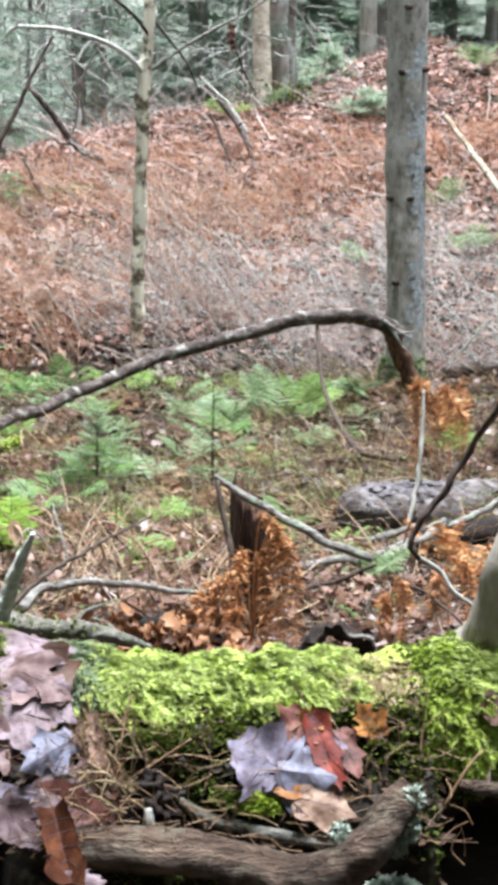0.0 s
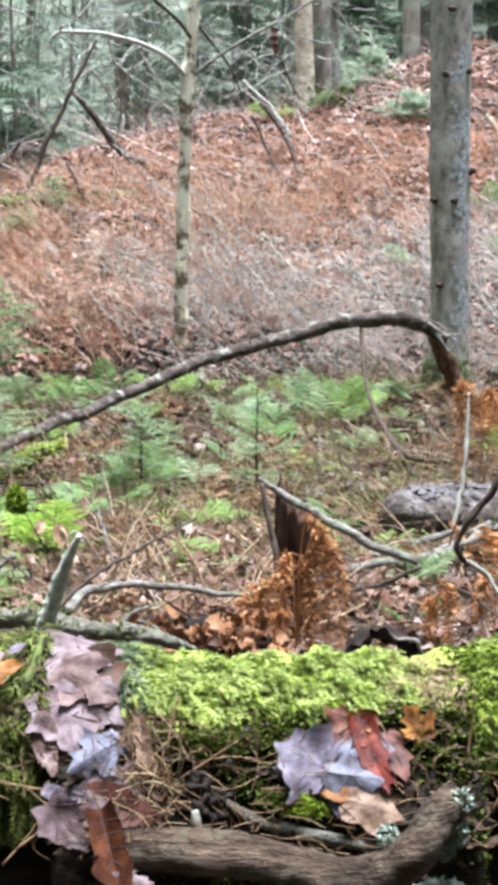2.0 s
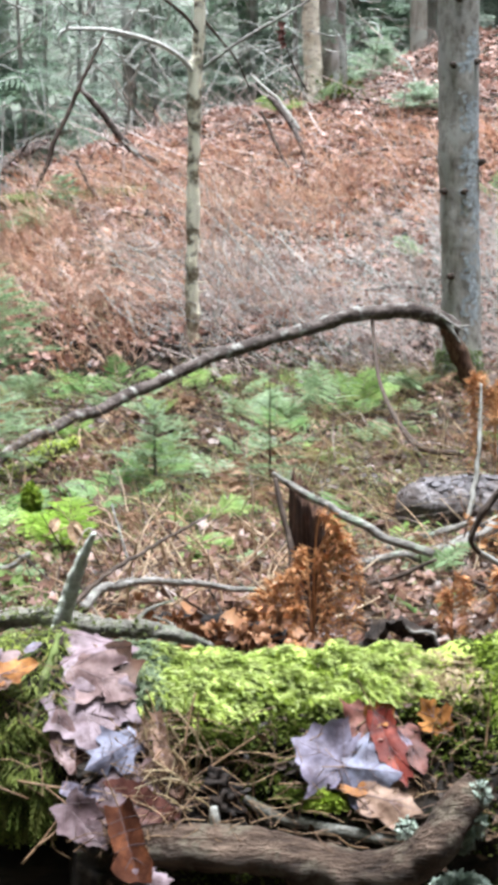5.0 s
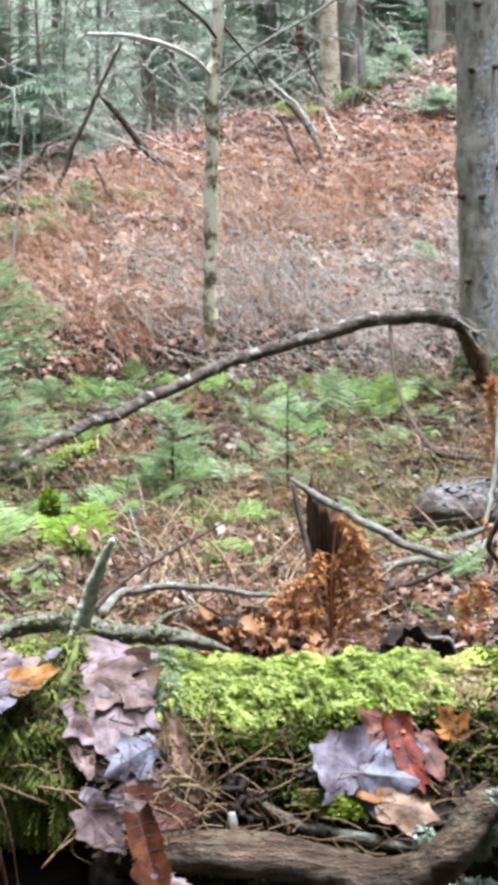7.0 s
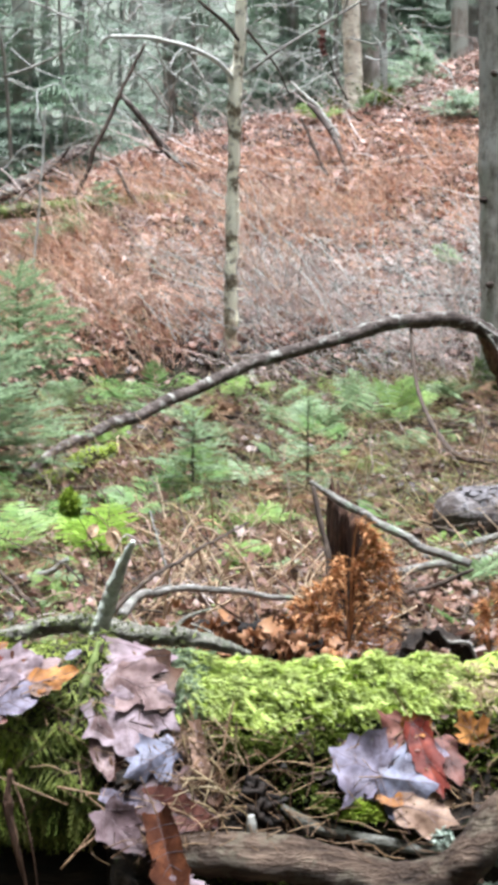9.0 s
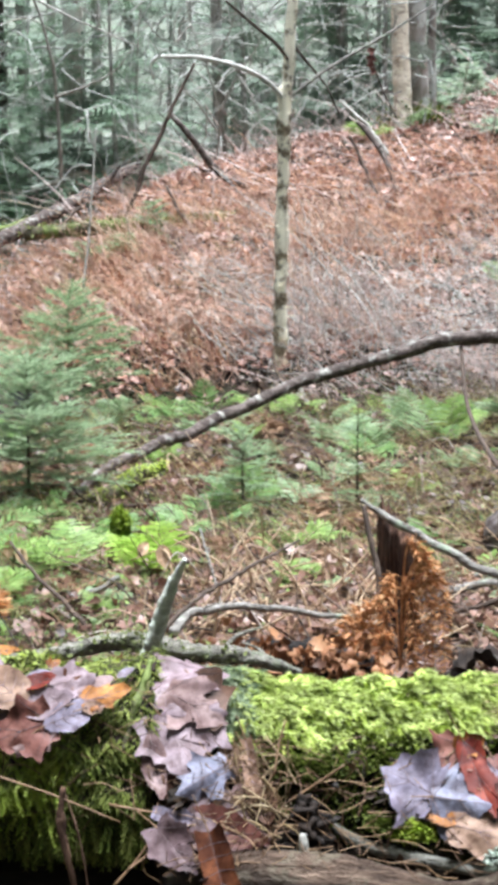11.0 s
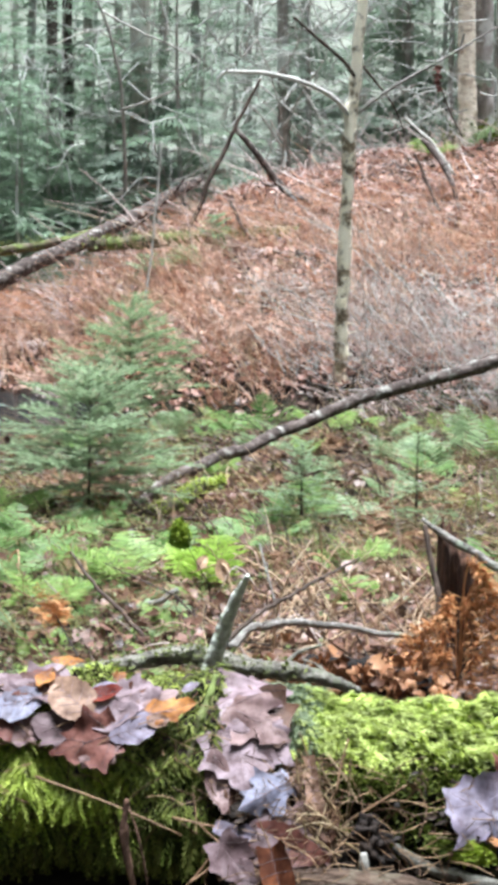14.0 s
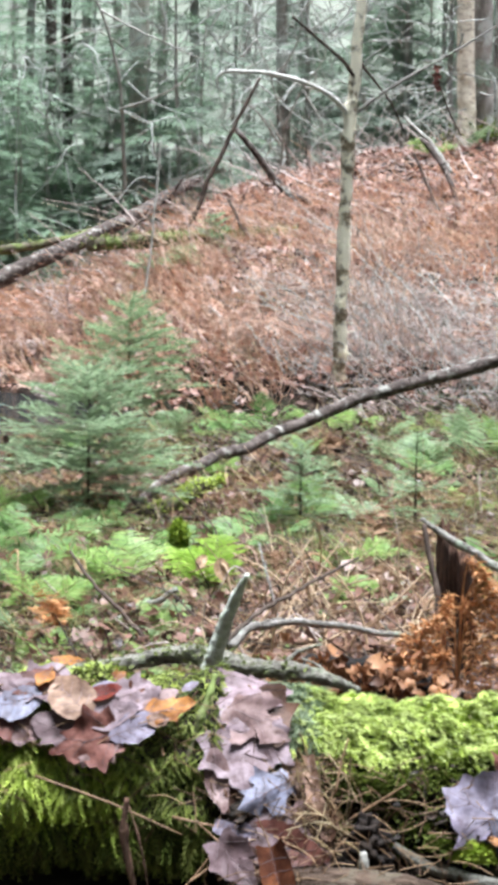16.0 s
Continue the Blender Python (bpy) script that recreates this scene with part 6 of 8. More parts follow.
def scattered_ferns():
    rs = np.random.RandomState(63)
    for k in range(125):
        y = rs.uniform(4.6, 9.3)
        x = rs.uniform(-0.24, 0.19) * y
        if x > 0.12 * y and rs.uniform() < 0.5:
            continue
        dead = rs.uniform() < 0.42
        mat = M_FERNBROWN if dead else (M_FERN, M_FERNPALE, M_FERNPALE, M_FERNBRIGHT)[rs.randint(4)]
        label = "small withered brown fern on the ground" if dead else "small green fern among dead leaves"
        fern(on_ground(x, y), rs.randint(3, 6), rs.uniform(0.10, 0.23), rs.uniform(0.04, 0.07), mat, label, 800 + k, rs.uniform(0.4, 0.9), 0.4, name="dead_fern" if dead else "fern", curl=0.6 if dead else 0.0, group="withered ferns" if dead else "green ferns")



def dead_bracken():
    """Withered bracken that still stands on the bank across the creek."""
    rs = np.random.RandomState(64)
    for k in range(66):
        y = rs.uniform(10.9, 13.2)
        x = rs.uniform(-0.23, 0.02) * y
        if k % 4 == 0:
            x = rs.uniform(0.0, 0.16) * y
        if y < 10.75 + 0.12 * x * x + 0.3 * (x < -1.6):
            continue
        mat, label = ((M_STRAWRED, "withered pale orange bracken standing on the bank"), (M_PINKTWIG, "withered pinkish grey bracken on the bank"))[int(k % 3 == 0)]
        fern(on_ground(x, y), rs.randint(3, 6), rs.uniform(0.20, 0.36), rs.uniform(0.035, 0.065), mat, label, 900 + k, rs.uniform(0.8, 1.2), 0.55, name="dead_bracken", curl=0.35, group="withered bracken")


def near_greens():
    rs = np.random.RandomState(65)
    for k in range(16):
        y = rs.uniform(3.3, 4.7)
        x = rs.uniform(-0.235, -0.10) * y
        fern(on_ground(x, y), rs.randint(3, 5), rs.uniform(0.07, 0.12), rs.uniform(0.028, 0.04), (M_FERNPALE, M_FERNBRIGHT)[k % 2], "small pale green fern behind the log", 860 + k, rs.uniform(0.5, 0.9), 0.4)


scattered_ferns()
near_greens()
dead_bracken()


# ---------- trees and dead wood ----------
def tree_trunk(name, pts, radii, mat, label, n=24, rough=0.07, freq=9, seed=0):
    ob = thing(name, label, "tree", "trees", pts[0])
    part("trunk", tube(Geo(), pts, radii, n, 10, rough, freq, seed), mat, ob, smooth=True)
    return ob


def limb(tree, pts, radii, mat, n=8, name="limb", rough=0.12, seed=0, label=""):
    return part(name, tube(Geo(), pts, radii, n, 6, rough, 30, seed), mat, tree, label, True)


def main_trees():
    # the grey fir
    x, y = 1.453, 9.100
    z = float(ground_z(x, y))
    t = tree_trunk("grey_fir_tree", [(x + 0.015, y, z - 0.15), (x, y, z + 0.12), (x - 0.02, y, z + 0.7), (1.417, 9.100, 1.401), (1.403, 9.100, 2.342), (1.351, 9.100, 5.005)],
                   [0.18, 0.115, 0.112, 0.113, 0.117, 0.09], M_GREYBARK, "smooth grey fir trunk with lichen and dark branch scars")
    rs = np.random.RandomState(5)
    for k, (c, s) in enumerate([((1.387, 8.990, 2.290), 1), ((1.366, 8.990, 1.933), -1), ((1.497, 9.020, 1.957), 1), ((1.430, 8.990, 1.234), 1), ((1.319, 9.020, 1.239), -1), ((1.360, 8.990, 0.762), -1), ((1.535, 9.050, 1.402), 1)]):
        c = np.array(c)
        d = np.array([0.5 * s, -0.8, rs.uniform(-0.2, 0.3)])
        limb(t, [c - d * 0.02, c + d * 0.015, c + d * 0.035], [0.022, 0.017, 0.010], M_DARKTWIG, 8, "branch_scar", label="dark snapped branch stub")
    # lichen kept to the right side and tinted blue, painting skylight there
    m = 1100
    h, a = rs.uniform(0.25, 2.9, m), np.clip(rs.normal(-0.85, 0.36, m), -1.6, 0)
    c = np.stack([np.interp(h, (0, 0.7, 1.4, 2.3, 5), (1.453, 1.433, 1.417, 1.403, 1.351)), 0 * h + 9.1, h], -1)
    d = np.stack([np.cos(a), np.sin(a), 0 * a], -1)
    w = np.stack([-np.sin(a), np.cos(a), 0 * a], -1) * rs.normal(0, 1, (m, 1)) + np.array([0, 0, 1.0]) * rs.normal(0, 1, (m, 1))
    part("lichen", scatter(Geo(), OVAL_V, OVAL_F, c + d * 0.116 - w * 0.012, frames(w, d), rs.uniform(0.02, 0.055, m), -0.3 + 0 * a), M_SKYLICHEN, t, "pale lichen crusts on the right, tinted blue as sky light", kind="stuff")
    # buttress with moss
    n = 900
    a = rs.uniform(3.0, 5.4, n)
    h = rs.uniform(0, 0.25, n) ** 1.0
    p = np.stack([x + (0.18 - 0.2 * h) * np.cos(a), y + (0.18 - 0.2 * h) * np.sin(a), z - 0.03 + h], -1)
    d = np.stack([np.cos(a), np.sin(a), 0 * a - 0.4], -1)
    part("moss", scatter(Geo(), OVAL_V, OVAL_F, p, frames(d + rs.normal(0, 0.5, (n, 3))), rs.uniform(0.02, 0.04, n), rs.normal(0, 0.5, n)), M_HERB, t, "moss at the foot", kind="stuff")
    # the thin spotted tree
    x, y = -0.126, 10.500
    z = float(ground_z(x, y))
    b = [(x, y, z - 0.1), (x + 0.005, y, z + 0.1), (-0.121, 10.500, 0.684), (-0.106, 10.500, 1.419), (-0.087, 10.500, 2.033), (-0.046, 10.500, 2.496), (0.152, 10.500, 5.551)]
    t = tree_trunk("thin_tree", b, [0.05, 0.044, 0.046, 0.040, 0.045, 0.037, 0.025], M_THINBARK, "thin crooked tree trunk speckled with pale lichen", 16, 0.26, 16, 7)
    limb(t, [(-0.102, 10.480, 2.038), (-0.199, 10.400, 2.135), (-0.358, 10.300, 2.212), (-0.600, 10.200, 2.265), (-0.772, 10.150, 2.270), (-0.884, 10.150, 2.267), (-0.933, 10.150, 2.219), (-0.919, 10.150, 2.157)], [0.017, 0.016, 0.014, 0.013, 0.010, 0.006], M_WHITELIMB, label="pale bare arching limb")
    limb(t, [(-0.884, 10.150, 2.267), (-0.860, 10.120, 2.298), (-0.816, 10.100, 2.311)], [0.008, 0.004], M_WHITELIMB, 6, "twig")
    limb(t, [(-0.065, 10.500, 2.040), (0.073, 10.550, 2.148), (0.257, 10.600, 2.272), (0.592, 10.700, 2.471), (0.896, 10.800, 2.666)], [0.014, 0.012, 0.010, 0.006], M_GREYWOOD, label="slanting grey-green limb")
    limb(t, [(-0.067, 10.480, 2.281), (-0.144, 10.300, 2.363), (-0.281, 10.100, 2.455), (-0.446, 9.900, 2.573)], [0.013, 0.011, 0.008], M_DARKTWIG, label="dark slanting limb")
    limb(t, [(-0.046, 10.520, 2.392), (0.072, 10.600, 2.261), (0.186, 10.700, 2.129), (0.272, 10.800, 1.956)], [0.010, 0.007, 0.004], M_DARKTWIG)
    for k in range(40):
        f = rs.uniform(0.08, 0.75)
        c = spline(b, 10)[int(f * 60)]
        a = rs.uniform(0, 6.28)
        d = np.array([math.cos(a), math.sin(a), rs.uniform(-0.2, 0.4)])
        limb(t, [c, c + d * 0.06, c + d * rs.uniform(0.07, 0.12)], [0.006, 0.002], M_THINBARK, 5, "twig_stub")
    # the yellow birch and its neighbour
    x, y = 1.150, 16.300
    z = float(ground_z(x, y))
    tree_trunk("yellow_birch_tree", [(1.035, 16.200, 2.170), (1.042, 16.200, 2.449), (1.031, 16.200, 2.836), (1.012, 16.200, 3.275), (0.932, 16.200, 5.945)], [0.13, 0.095, 0.09, 0.09, 0.08], M_BIRCH, "birch trunk with peeling cream and tan bark", 24, 0.10, 9, 9)
    g = tree_trunk("old_grey_tree", [(1.227, 16.400, 2.159), (1.217, 16.400, 2.412), (1.204, 16.400, 2.861), (1.185, 16.400, 3.306), (1.150, 16.400, 6.011)], [0.19, 0.12, 0.11, 0.105, 0.10], M_FARBARK, "rough grey trunk with pale lichen close to the birch", 24, 0.10, 9, 10)
    d = rs.normal(0, 1, (160, 3)) * np.array([0.07, 0.02, 0.05])
    part("lichen", scatter(Geo(), OVAL_V, OVAL_F, np.array((1.170, 16.270, 2.968)) + d, frames(rs.normal(0, 1, (160, 3)) * np.array([1, 0.15, 1]), (0, -1, 0)), rs.uniform(0.04, 0.08, 160), rs.normal(0, 0.3, 160)), M_LICHEN, g, "pale lichen patch", kind="stuff")
    d = rs.normal(0, 1, (1300, 3)) * np.array([0.16, 0.08, 0.10])
    part("moss", scatter(Geo(), OVAL_V, OVAL_F, np.array((1.214, 16.250, 2.278)) + d, frames(rs.normal(0, 1, (1300, 3)) + np.array([0, -0.4, 0.3])), rs.uniform(0.03, 0.07, 1300), rs.normal(0, 0.5, 1300)), M_MOSSDARK, g, "moss round the foot", kind="stuff")
    tree_trunk("slim_tree", [(1.381, 16.600, 2.260), (1.362, 16.600, 2.998), (1.369, 16.600, 3.560), (1.355, 16.600, 5.539)], [0.055, 0.045, 0.04, 0.035], M_FARBARK, "slim grey trunk close beside the birch", 12, 0.1, 12, 10)
    # bent broken sapling
    tr = thing("broken_sapling", "dark sapling snapped low and bent over in an arch", "tree", "", (1.453, 8.750, 0.142))
    part("trunk", tube(Geo(), [(-0.935, 6.350, 0.045), (-0.909, 6.500, 0.080), (-0.857, 6.850, 0.115), (-0.758, 7.100, 0.142), (-0.650, 7.350, 0.176), (-0.531, 7.550, 0.195), (-0.379, 7.800, 0.247), (-0.125, 8.030, 0.345), (0.142, 8.220, 0.423), (0.443, 8.360, 0.498), (0.751, 8.480, 0.572), (1.008, 8.600, 0.592), (1.245, 8.700, 0.550), (1.360, 8.740, 0.475)],
                       [0.012, 0.018, 0.023, 0.026, 0.027, 0.028, 0.030, 0.032, 0.034, 0.036, 0.039, 0.042, 0.045, 0.048], 16, 14, 0.16, 26, 12, wobble=0.35), M_ARCH, tr, "bent dark stem", True)
    arch = spline([(-0.531, 7.550, 0.195), (-0.379, 7.800, 0.247), (-0.125, 8.030, 0.345), (0.142, 8.220, 0.423), (0.443, 8.360, 0.498), (0.751, 8.480, 0.572), (1.008, 8.600, 0.592)], 8)
    for k in range(12):
        c = arch[rs.randint(2, len(arch) - 1)]
        d = np.array([rs.normal(0, 0.6), -0.5, rs.choice([-1.0, 1.0]) * rs.uniform(0.4, 1)])
        d /= np.linalg.norm(d)
        part("spur", tube(Geo(), [c, c + d * 0.04, c + d * rs.uniform(0.045, 0.065)], [0.010, 0.004], 5, 3), M_DARKTWIG, tr, smooth=True)
    part("torn_base", tube(Geo(), [(1.297, 8.730, 0.497), (1.360, 8.750, 0.379), (1.421, 8.770, 0.251), (1.468, 8.780, 0.123), (1.508, 8.800, -0.056)], [0.040, 0.052, 0.050, 0.046, 0.055], 14, 8, 0.18, 30, 13), M_TORNWOOD, tr, "splintered reddish wood", True)
    for a, c in (((1.253, 8.660, 0.563), (1.400, 8.620, 0.468)), ((1.286, 8.660, 0.533), (1.374, 8.600, 0.401)), ((1.321, 8.680, 0.494), (1.421, 8.640, 0.504)), ((1.126, 8.650, 0.612), (0.995, 8.600, 0.632))):
        a, c = np.array(a), np.array(c)
        part("splinter", tube(Geo(), [a, (a + c) / 2, c], [0.014, 0.004], 5, 3), M_GREYWOOD, tr, smooth=True)
    part("hanging_twig", tube(Geo(), [(0.874, 8.550, 0.554), (0.864, 8.300, 0.397), (0.863, 8.000, 0.250), (0.865, 7.400, 0.166), (0.890, 7.000, 0.115), (0.940, 6.800, 0.091), (1.075, 6.750, 0.085)], [0.011, 0.011, 0.012, 0.014, 0.015, 0.012], 8, 8, 0.2, 30, 14), M_DARKTWIG, tr, "dark hanging twig", True)


main_trees()


def stump_group():
    x, y = 0.252, 3.965
    z = float(ground_z(x, y))
    xs, hs = np.meshgrid(np.arange(48) * 2 * math.pi / 48, np.linspace(0, 1, 20), indexing="ij")
    p = np.stack([np.cos(xs), np.sin(xs), hs], -1)
    r = (0.051 - 0.006 * hs + 0.02 * np.exp(-hs * 7)) * (1 + 0.16 * vnoise(p * np.array([1, 1, 0.35]), 3.0, 81) + 0.14 * vnoise(p * np.array([1, 1, 0.15]), 9.0, 83))
    top = 0.39 + 0.05 * vnoise(p[:, :1] * np.array([1, 1, 0]), 3.1, 82) + 0.03 * vnoise(p[:, :1] * np.array([1, 1, 0]), 8.0, 84) - 0.05 * np.cos(xs[:, :1])
    v = np.stack([x + r * np.cos(xs), y + r * np.sin(xs), z - 0.03 + hs * top], -1)
    n, m = 48, 20
    i, j = np.meshgrid(np.arange(n), np.arange(m - 1), indexing="ij")
    q = np.stack([i * m + j, ((i + 1) % n) * m + j, ((i + 1) % n) * m + j + 1, i * m + j + 1], -1).reshape(-1, 4)
    vv = np.vstack([v.reshape(-1, 3), (x, y, z + 0.28)])
    t = [(n * m, i * m + m - 1, ((i + 1) % n) * m + m - 1) for i in range(n)]
    solid("rotten_stump", Geo().add(vv, q, t), M_STUMP, "narrow jagged red-brown rotten stump", "stump", smooth=False)


stump_group()


def dead_wood():
    fb = fallen_branch
    fb("grey_branch", [(-0.560, 2.740, 0.360), (-0.470, 2.730, 0.376), (-0.392, 2.720, 0.393), (-0.311, 2.720, 0.406), (-0.260, 2.720, 0.399), (-0.189, 2.720, 0.388), (-0.118, 2.730, 0.376), (-0.060, 2.760, 0.356), (0.000, 2.820, 0.322)], [0.007, 0.011, 0.014, 0.016, 0.018, 0.017, 0.016, 0.013, 0.008], M_ROUGHGREY, "weathered grey branch lying behind the log", seed=21, n=28, rough=0.16, freq=70, stubs=4, bent=0.4)
    moss_over(bpy.data.objects["grey_branch"], [(-0.470, 2.730, 0.376), (-0.392, 2.720, 0.393), (-0.311, 2.720, 0.406), (-0.260, 2.720, 0.399), (-0.189, 2.720, 0.388), (-0.118, 2.730, 0.376)], [0.011, 0.014, 0.016, 0.018, 0.017, 0.016], 420, (0.006, 0.014), M_MOSSTUFT, 8)
    fb("grey_branch", [(-0.266, 2.690, 0.385), (-0.254, 2.680, 0.425), (-0.236, 2.665, 0.478), (-0.217, 2.645, 0.528), (-0.195, 2.620, 0.575)], [0.015, 0.014, 0.0125, 0.010, 0.004], M_STUBWOOD, "upright grey-green broken branch stub", seed=22, n=20, rough=0.12, freq=90, bent=0.15)
    fb("grey_branch", [(-0.289, 3.500, 0.224), (-0.258, 3.600, 0.247), (-0.190, 3.700, 0.238), (-0.084, 3.750, 0.225), (0.054, 3.800, 0.198), (0.167, 3.850, 0.177)], [0.012, 0.011, 0.010, 0.009, 0.007, 0.005], M_GREYWOOD, "thin grey branch lying on leaves", seed=23, stubs=4)
    fb("dark_twig", [(-0.270, 3.000, 0.355), (-0.216, 3.100, 0.388), (-0.133, 3.300, 0.404), (-0.001, 3.800, 0.383)], [0.006, 0.005, 0.004, 0.003], M_DARKTWIG, "thin dark slanting twig", seed=24, n=6)
    fb("leaning_stick", [(0.155, 3.920, 0.465), (0.225, 3.900, 0.421), (0.335, 3.860, 0.364), (0.443, 3.820, 0.312), (0.545, 3.800, 0.277)], [0.005, 0.010, 0.011, 0.011, 0.010], M_GREYWOOD, "pale grey stick leaning on the stump", seed=25)
    fb("dark_stick", [(0.159, 3.850, 0.462), (0.178, 3.800, 0.361), (0.204, 3.750, 0.232), (0.233, 3.720, 0.141), (0.271, 3.700, 0.035)], [0.006, 0.008, 0.007, 0.006], M_DARKTWIG, "thin dark stick standing before the stump", seed=26, n=7, stubs=2)
    fb("grey_branch", [(0.312, 4.300, 0.113), (0.458, 4.500, 0.109), (0.602, 4.600, 0.099), (0.732, 4.800, 0.087), (0.980, 5.200, 0.109)], [0.014, 0.013, 0.012, 0.010], M_GREYWOOD, "long grey branch lying on the ground", seed=27, stubs=3)
    c0, c1 = np.array((0.418, 3.400, 0.128)), np.array((0.416, 3.400, 0.214))
    sh = Geo()
    for lay, (k, m) in enumerate(((1.0, 0.0), (0.80, 0.004))):
        u, d = np.meshgrid(np.linspace(-0.12, math.pi + 0.25, 30), np.linspace(0, 0.16, 9), indexing="ij")
        w = np.stack([u, d * 8, 0 * u], -1)
        rr = 1 + 0.25 * vnoise(w, 2.0, 91) + 0.22 * vnoise(w, 6.0, 92) + 0.12 * vnoise(w, 17.0, 94)
        v = np.stack([c0[0] - 0.085 * k * np.cos(u) * rr, c0[1] + m + d - 0.03 * np.abs(vnoise(w, 3.0, 93)) * (d < 0.01), c0[2] + (c1[2] - c0[2]) * (0.95 if lay == 0 else 0.72) * np.sin(u) * rr - 0.25 * d], -1)
        i, j = np.meshgrid(np.arange(29), np.arange(8), indexing="ij")
        sh.add(v.reshape(-1, 3), np.stack([i * 9 + j, i * 9 + j + 1, (i + 1) * 9 + j + 1, (i + 1) * 9 + j], -1).reshape(-1, 4))
        front = v[:, 0] if lay == 0 else front
    inner = v[:, 0]
    sh.add(np.vstack([front, inner]), [(q, q + 1, q + 31, q + 30) for q in range(29)])
    slab = solid("bark_slab", sh, M_WOODSHADE, "black arched slab of rotting bark over a hollow", "bark", smooth=False)
    part("rim", tube(Geo(), front[15:28:2] + np.array([0, -0.004, 0.002]), [0.0035, 0.005, 0.003], 6, 3, 0.2, 60, 5), M_GREYWOOD, slab, "pale broken rim", True)
    ob = fb("birch_log", [(0.735, 5.720, 0.045), (0.775, 5.710, 0.050), (1.060, 5.900, 0.026), (1.446, 6.300, -0.040), (1.939, 6.800, -0.100)], [0.074, 0.094, 0.098, 0.096, 0.095], M_BIRCHLOG, "pale grey birch log lying among leaves", "log", n=36, rough=0.11, freq=11, seed=29)
    for k, (at, m) in enumerate((((0.646, 5.300, 0.028), 5), ((0.714, 5.300, 0.032), 4), ((0.804, 5.250, 0.046), 4))):
        rq = np.random.RandomState(700 + k)
        hp = thing("leafy_plant", "low plant with flat bright green leaves", "plant", "leafy plants", at)
        for q in range(m):
            e = np.array([rq.normal(0, 1), -0.5, rq.uniform(0.1, 0.5)])
            part("leaf_blade", scatter(Geo(), OVAL_V, OVAL_F, np.array([at]) + rq.normal(0, 0.012, 3), frames(e[None], np.array([[0, -0.6, 1.0]])), np.array([[0.06, 0.07, 0.07]]), np.array([-0.3])), M_FERNBRIGHT, hp)
        part("stalk", tube(Geo(), [np.array(at) - np.array([0, 0, 0.08]), np.array(at)], [0.003, 0.002], 5, 3), M_FIRTWIG, hp)
    c = spline([(0.775, 5.710, 0.050), (1.060, 5.900, 0.026), (1.446, 6.300, -0.040)], 40)
    rq = np.random.RandomState(730)
    m = 620
    i = rq.randint(0, len(c), m)
    a = np.clip(rq.normal(0.2, 0.75, m), -1.1, 1.6)
    d = np.stack([0 * a, -np.sin(a + 0.1), np.cos(a + 0.1)], -1)
    w = np.stack([rq.normal(0, 1, m), rq.normal(0, 0.4, m), 0 * a], -1)
    part("flaking_bark", scatter(Geo(), OVAL_V, OVAL_F, c[i] + d * 0.100, frames(w - d * (w * d).sum(1, keepdims=True), d + rq.normal(0, 0.12, (m, 3))), np.stack([rq.uniform(0.018, 0.048, m)] * 3, -1), rq.normal(-0.1, 0.15, m)), M_BARKFLAKE, ob, "curled pale grey bark flakes", kind="stuff")
    fb("dark_log", [(0.859, 5.000, 0.065), (1.046, 5.200, 0.053), (1.391, 5.500, 0.024)], [0.045, 0.05, 0.05], M_WOODSHADE, "dark rotten log below the birch log", "log", n=16, seed=30)
    fb("creek_log", [(1.781, 9.600, 0.183), (1.957, 9.700, 0.217), (2.174, 9.800, 0.227), (2.449, 9.900, 0.239)], [0.04, 0.06, 0.062, 0.055], M_ARCH, "dark wet log lying by the creek", "log", seed=59, n=14, rough=0.2)
    fb("curved_dark_branch", [(0.825, 3.300, 0.815), (0.757, 3.400, 0.704), (0.721, 3.500, 0.604), (0.672, 3.500, 0.514), (0.610, 3.500, 0.429), (0.587, 3.500, 0.376), (0.610, 3.520, 0.339)], [0.006, 0.0075, 0.008, 0.008, 0.007, 0.006], M_DARKTWIG, "dark curved branch arching over the brush", seed=31, n=8, stubs=2)
    fb("pale_twig", [(0.617, 3.600, 0.329), (0.675, 3.620, 0.290), (0.706, 3.600, 0.247), (0.761, 3.600, 0.207)], [0.006, 0.0075, 0.006, 0.004], M_PALETWIG, "pale forked twig lying in brush", seed=32, n=7)
    fb("pale_twig", [(0.857, 5.200, 0.091), (0.892, 5.250, 0.218), (0.909, 5.300, 0.366), (0.922, 5.350, 0.535)], [0.008, 0.009, 0.007, 0.004], M_PALETWIG, "pale bare upright twig", seed=33, n=7)
    fb("pale_branch", [(0.671, 4.700, 0.065), (0.878, 4.900, 0.122), (1.080, 5.100, 0.159), (1.276, 5.300, 0.212)], [0.010, 0.012, 0.011, 0.007], M_GREYWOOD, "grey branch lying across the brush", seed=34, stubs=3)
    fb("thin_twig", [(0.618, 4.000, 0.190), (0.706, 3.900, 0.161), (0.791, 3.800, 0.099)], [0.004, 0.005, 0.003], M_DARKTWIG, "thin brown twig over leaves", seed=35, n=6)
    ob = fb("mossy_branch", [(-0.874, 6.200, 0.066), (-0.753, 6.350, 0.108), (-0.652, 6.500, 0.155), (-0.577, 6.600, 0.172)], [0.02, 0.035, 0.036, 0.02], M_MOSSLOG, "short mossy rotten branch", seed=36, n=14, rough=0.2)
    moss_over(ob, [(-0.874, 6.200, 0.066), (-0.753, 6.350, 0.108), (-0.652, 6.500, 0.155), (-0.577, 6.600, 0.172)], [0.02, 0.035, 0.036, 0.02], 1500, (0.008, 0.018), M_MOSSFROND, 3)
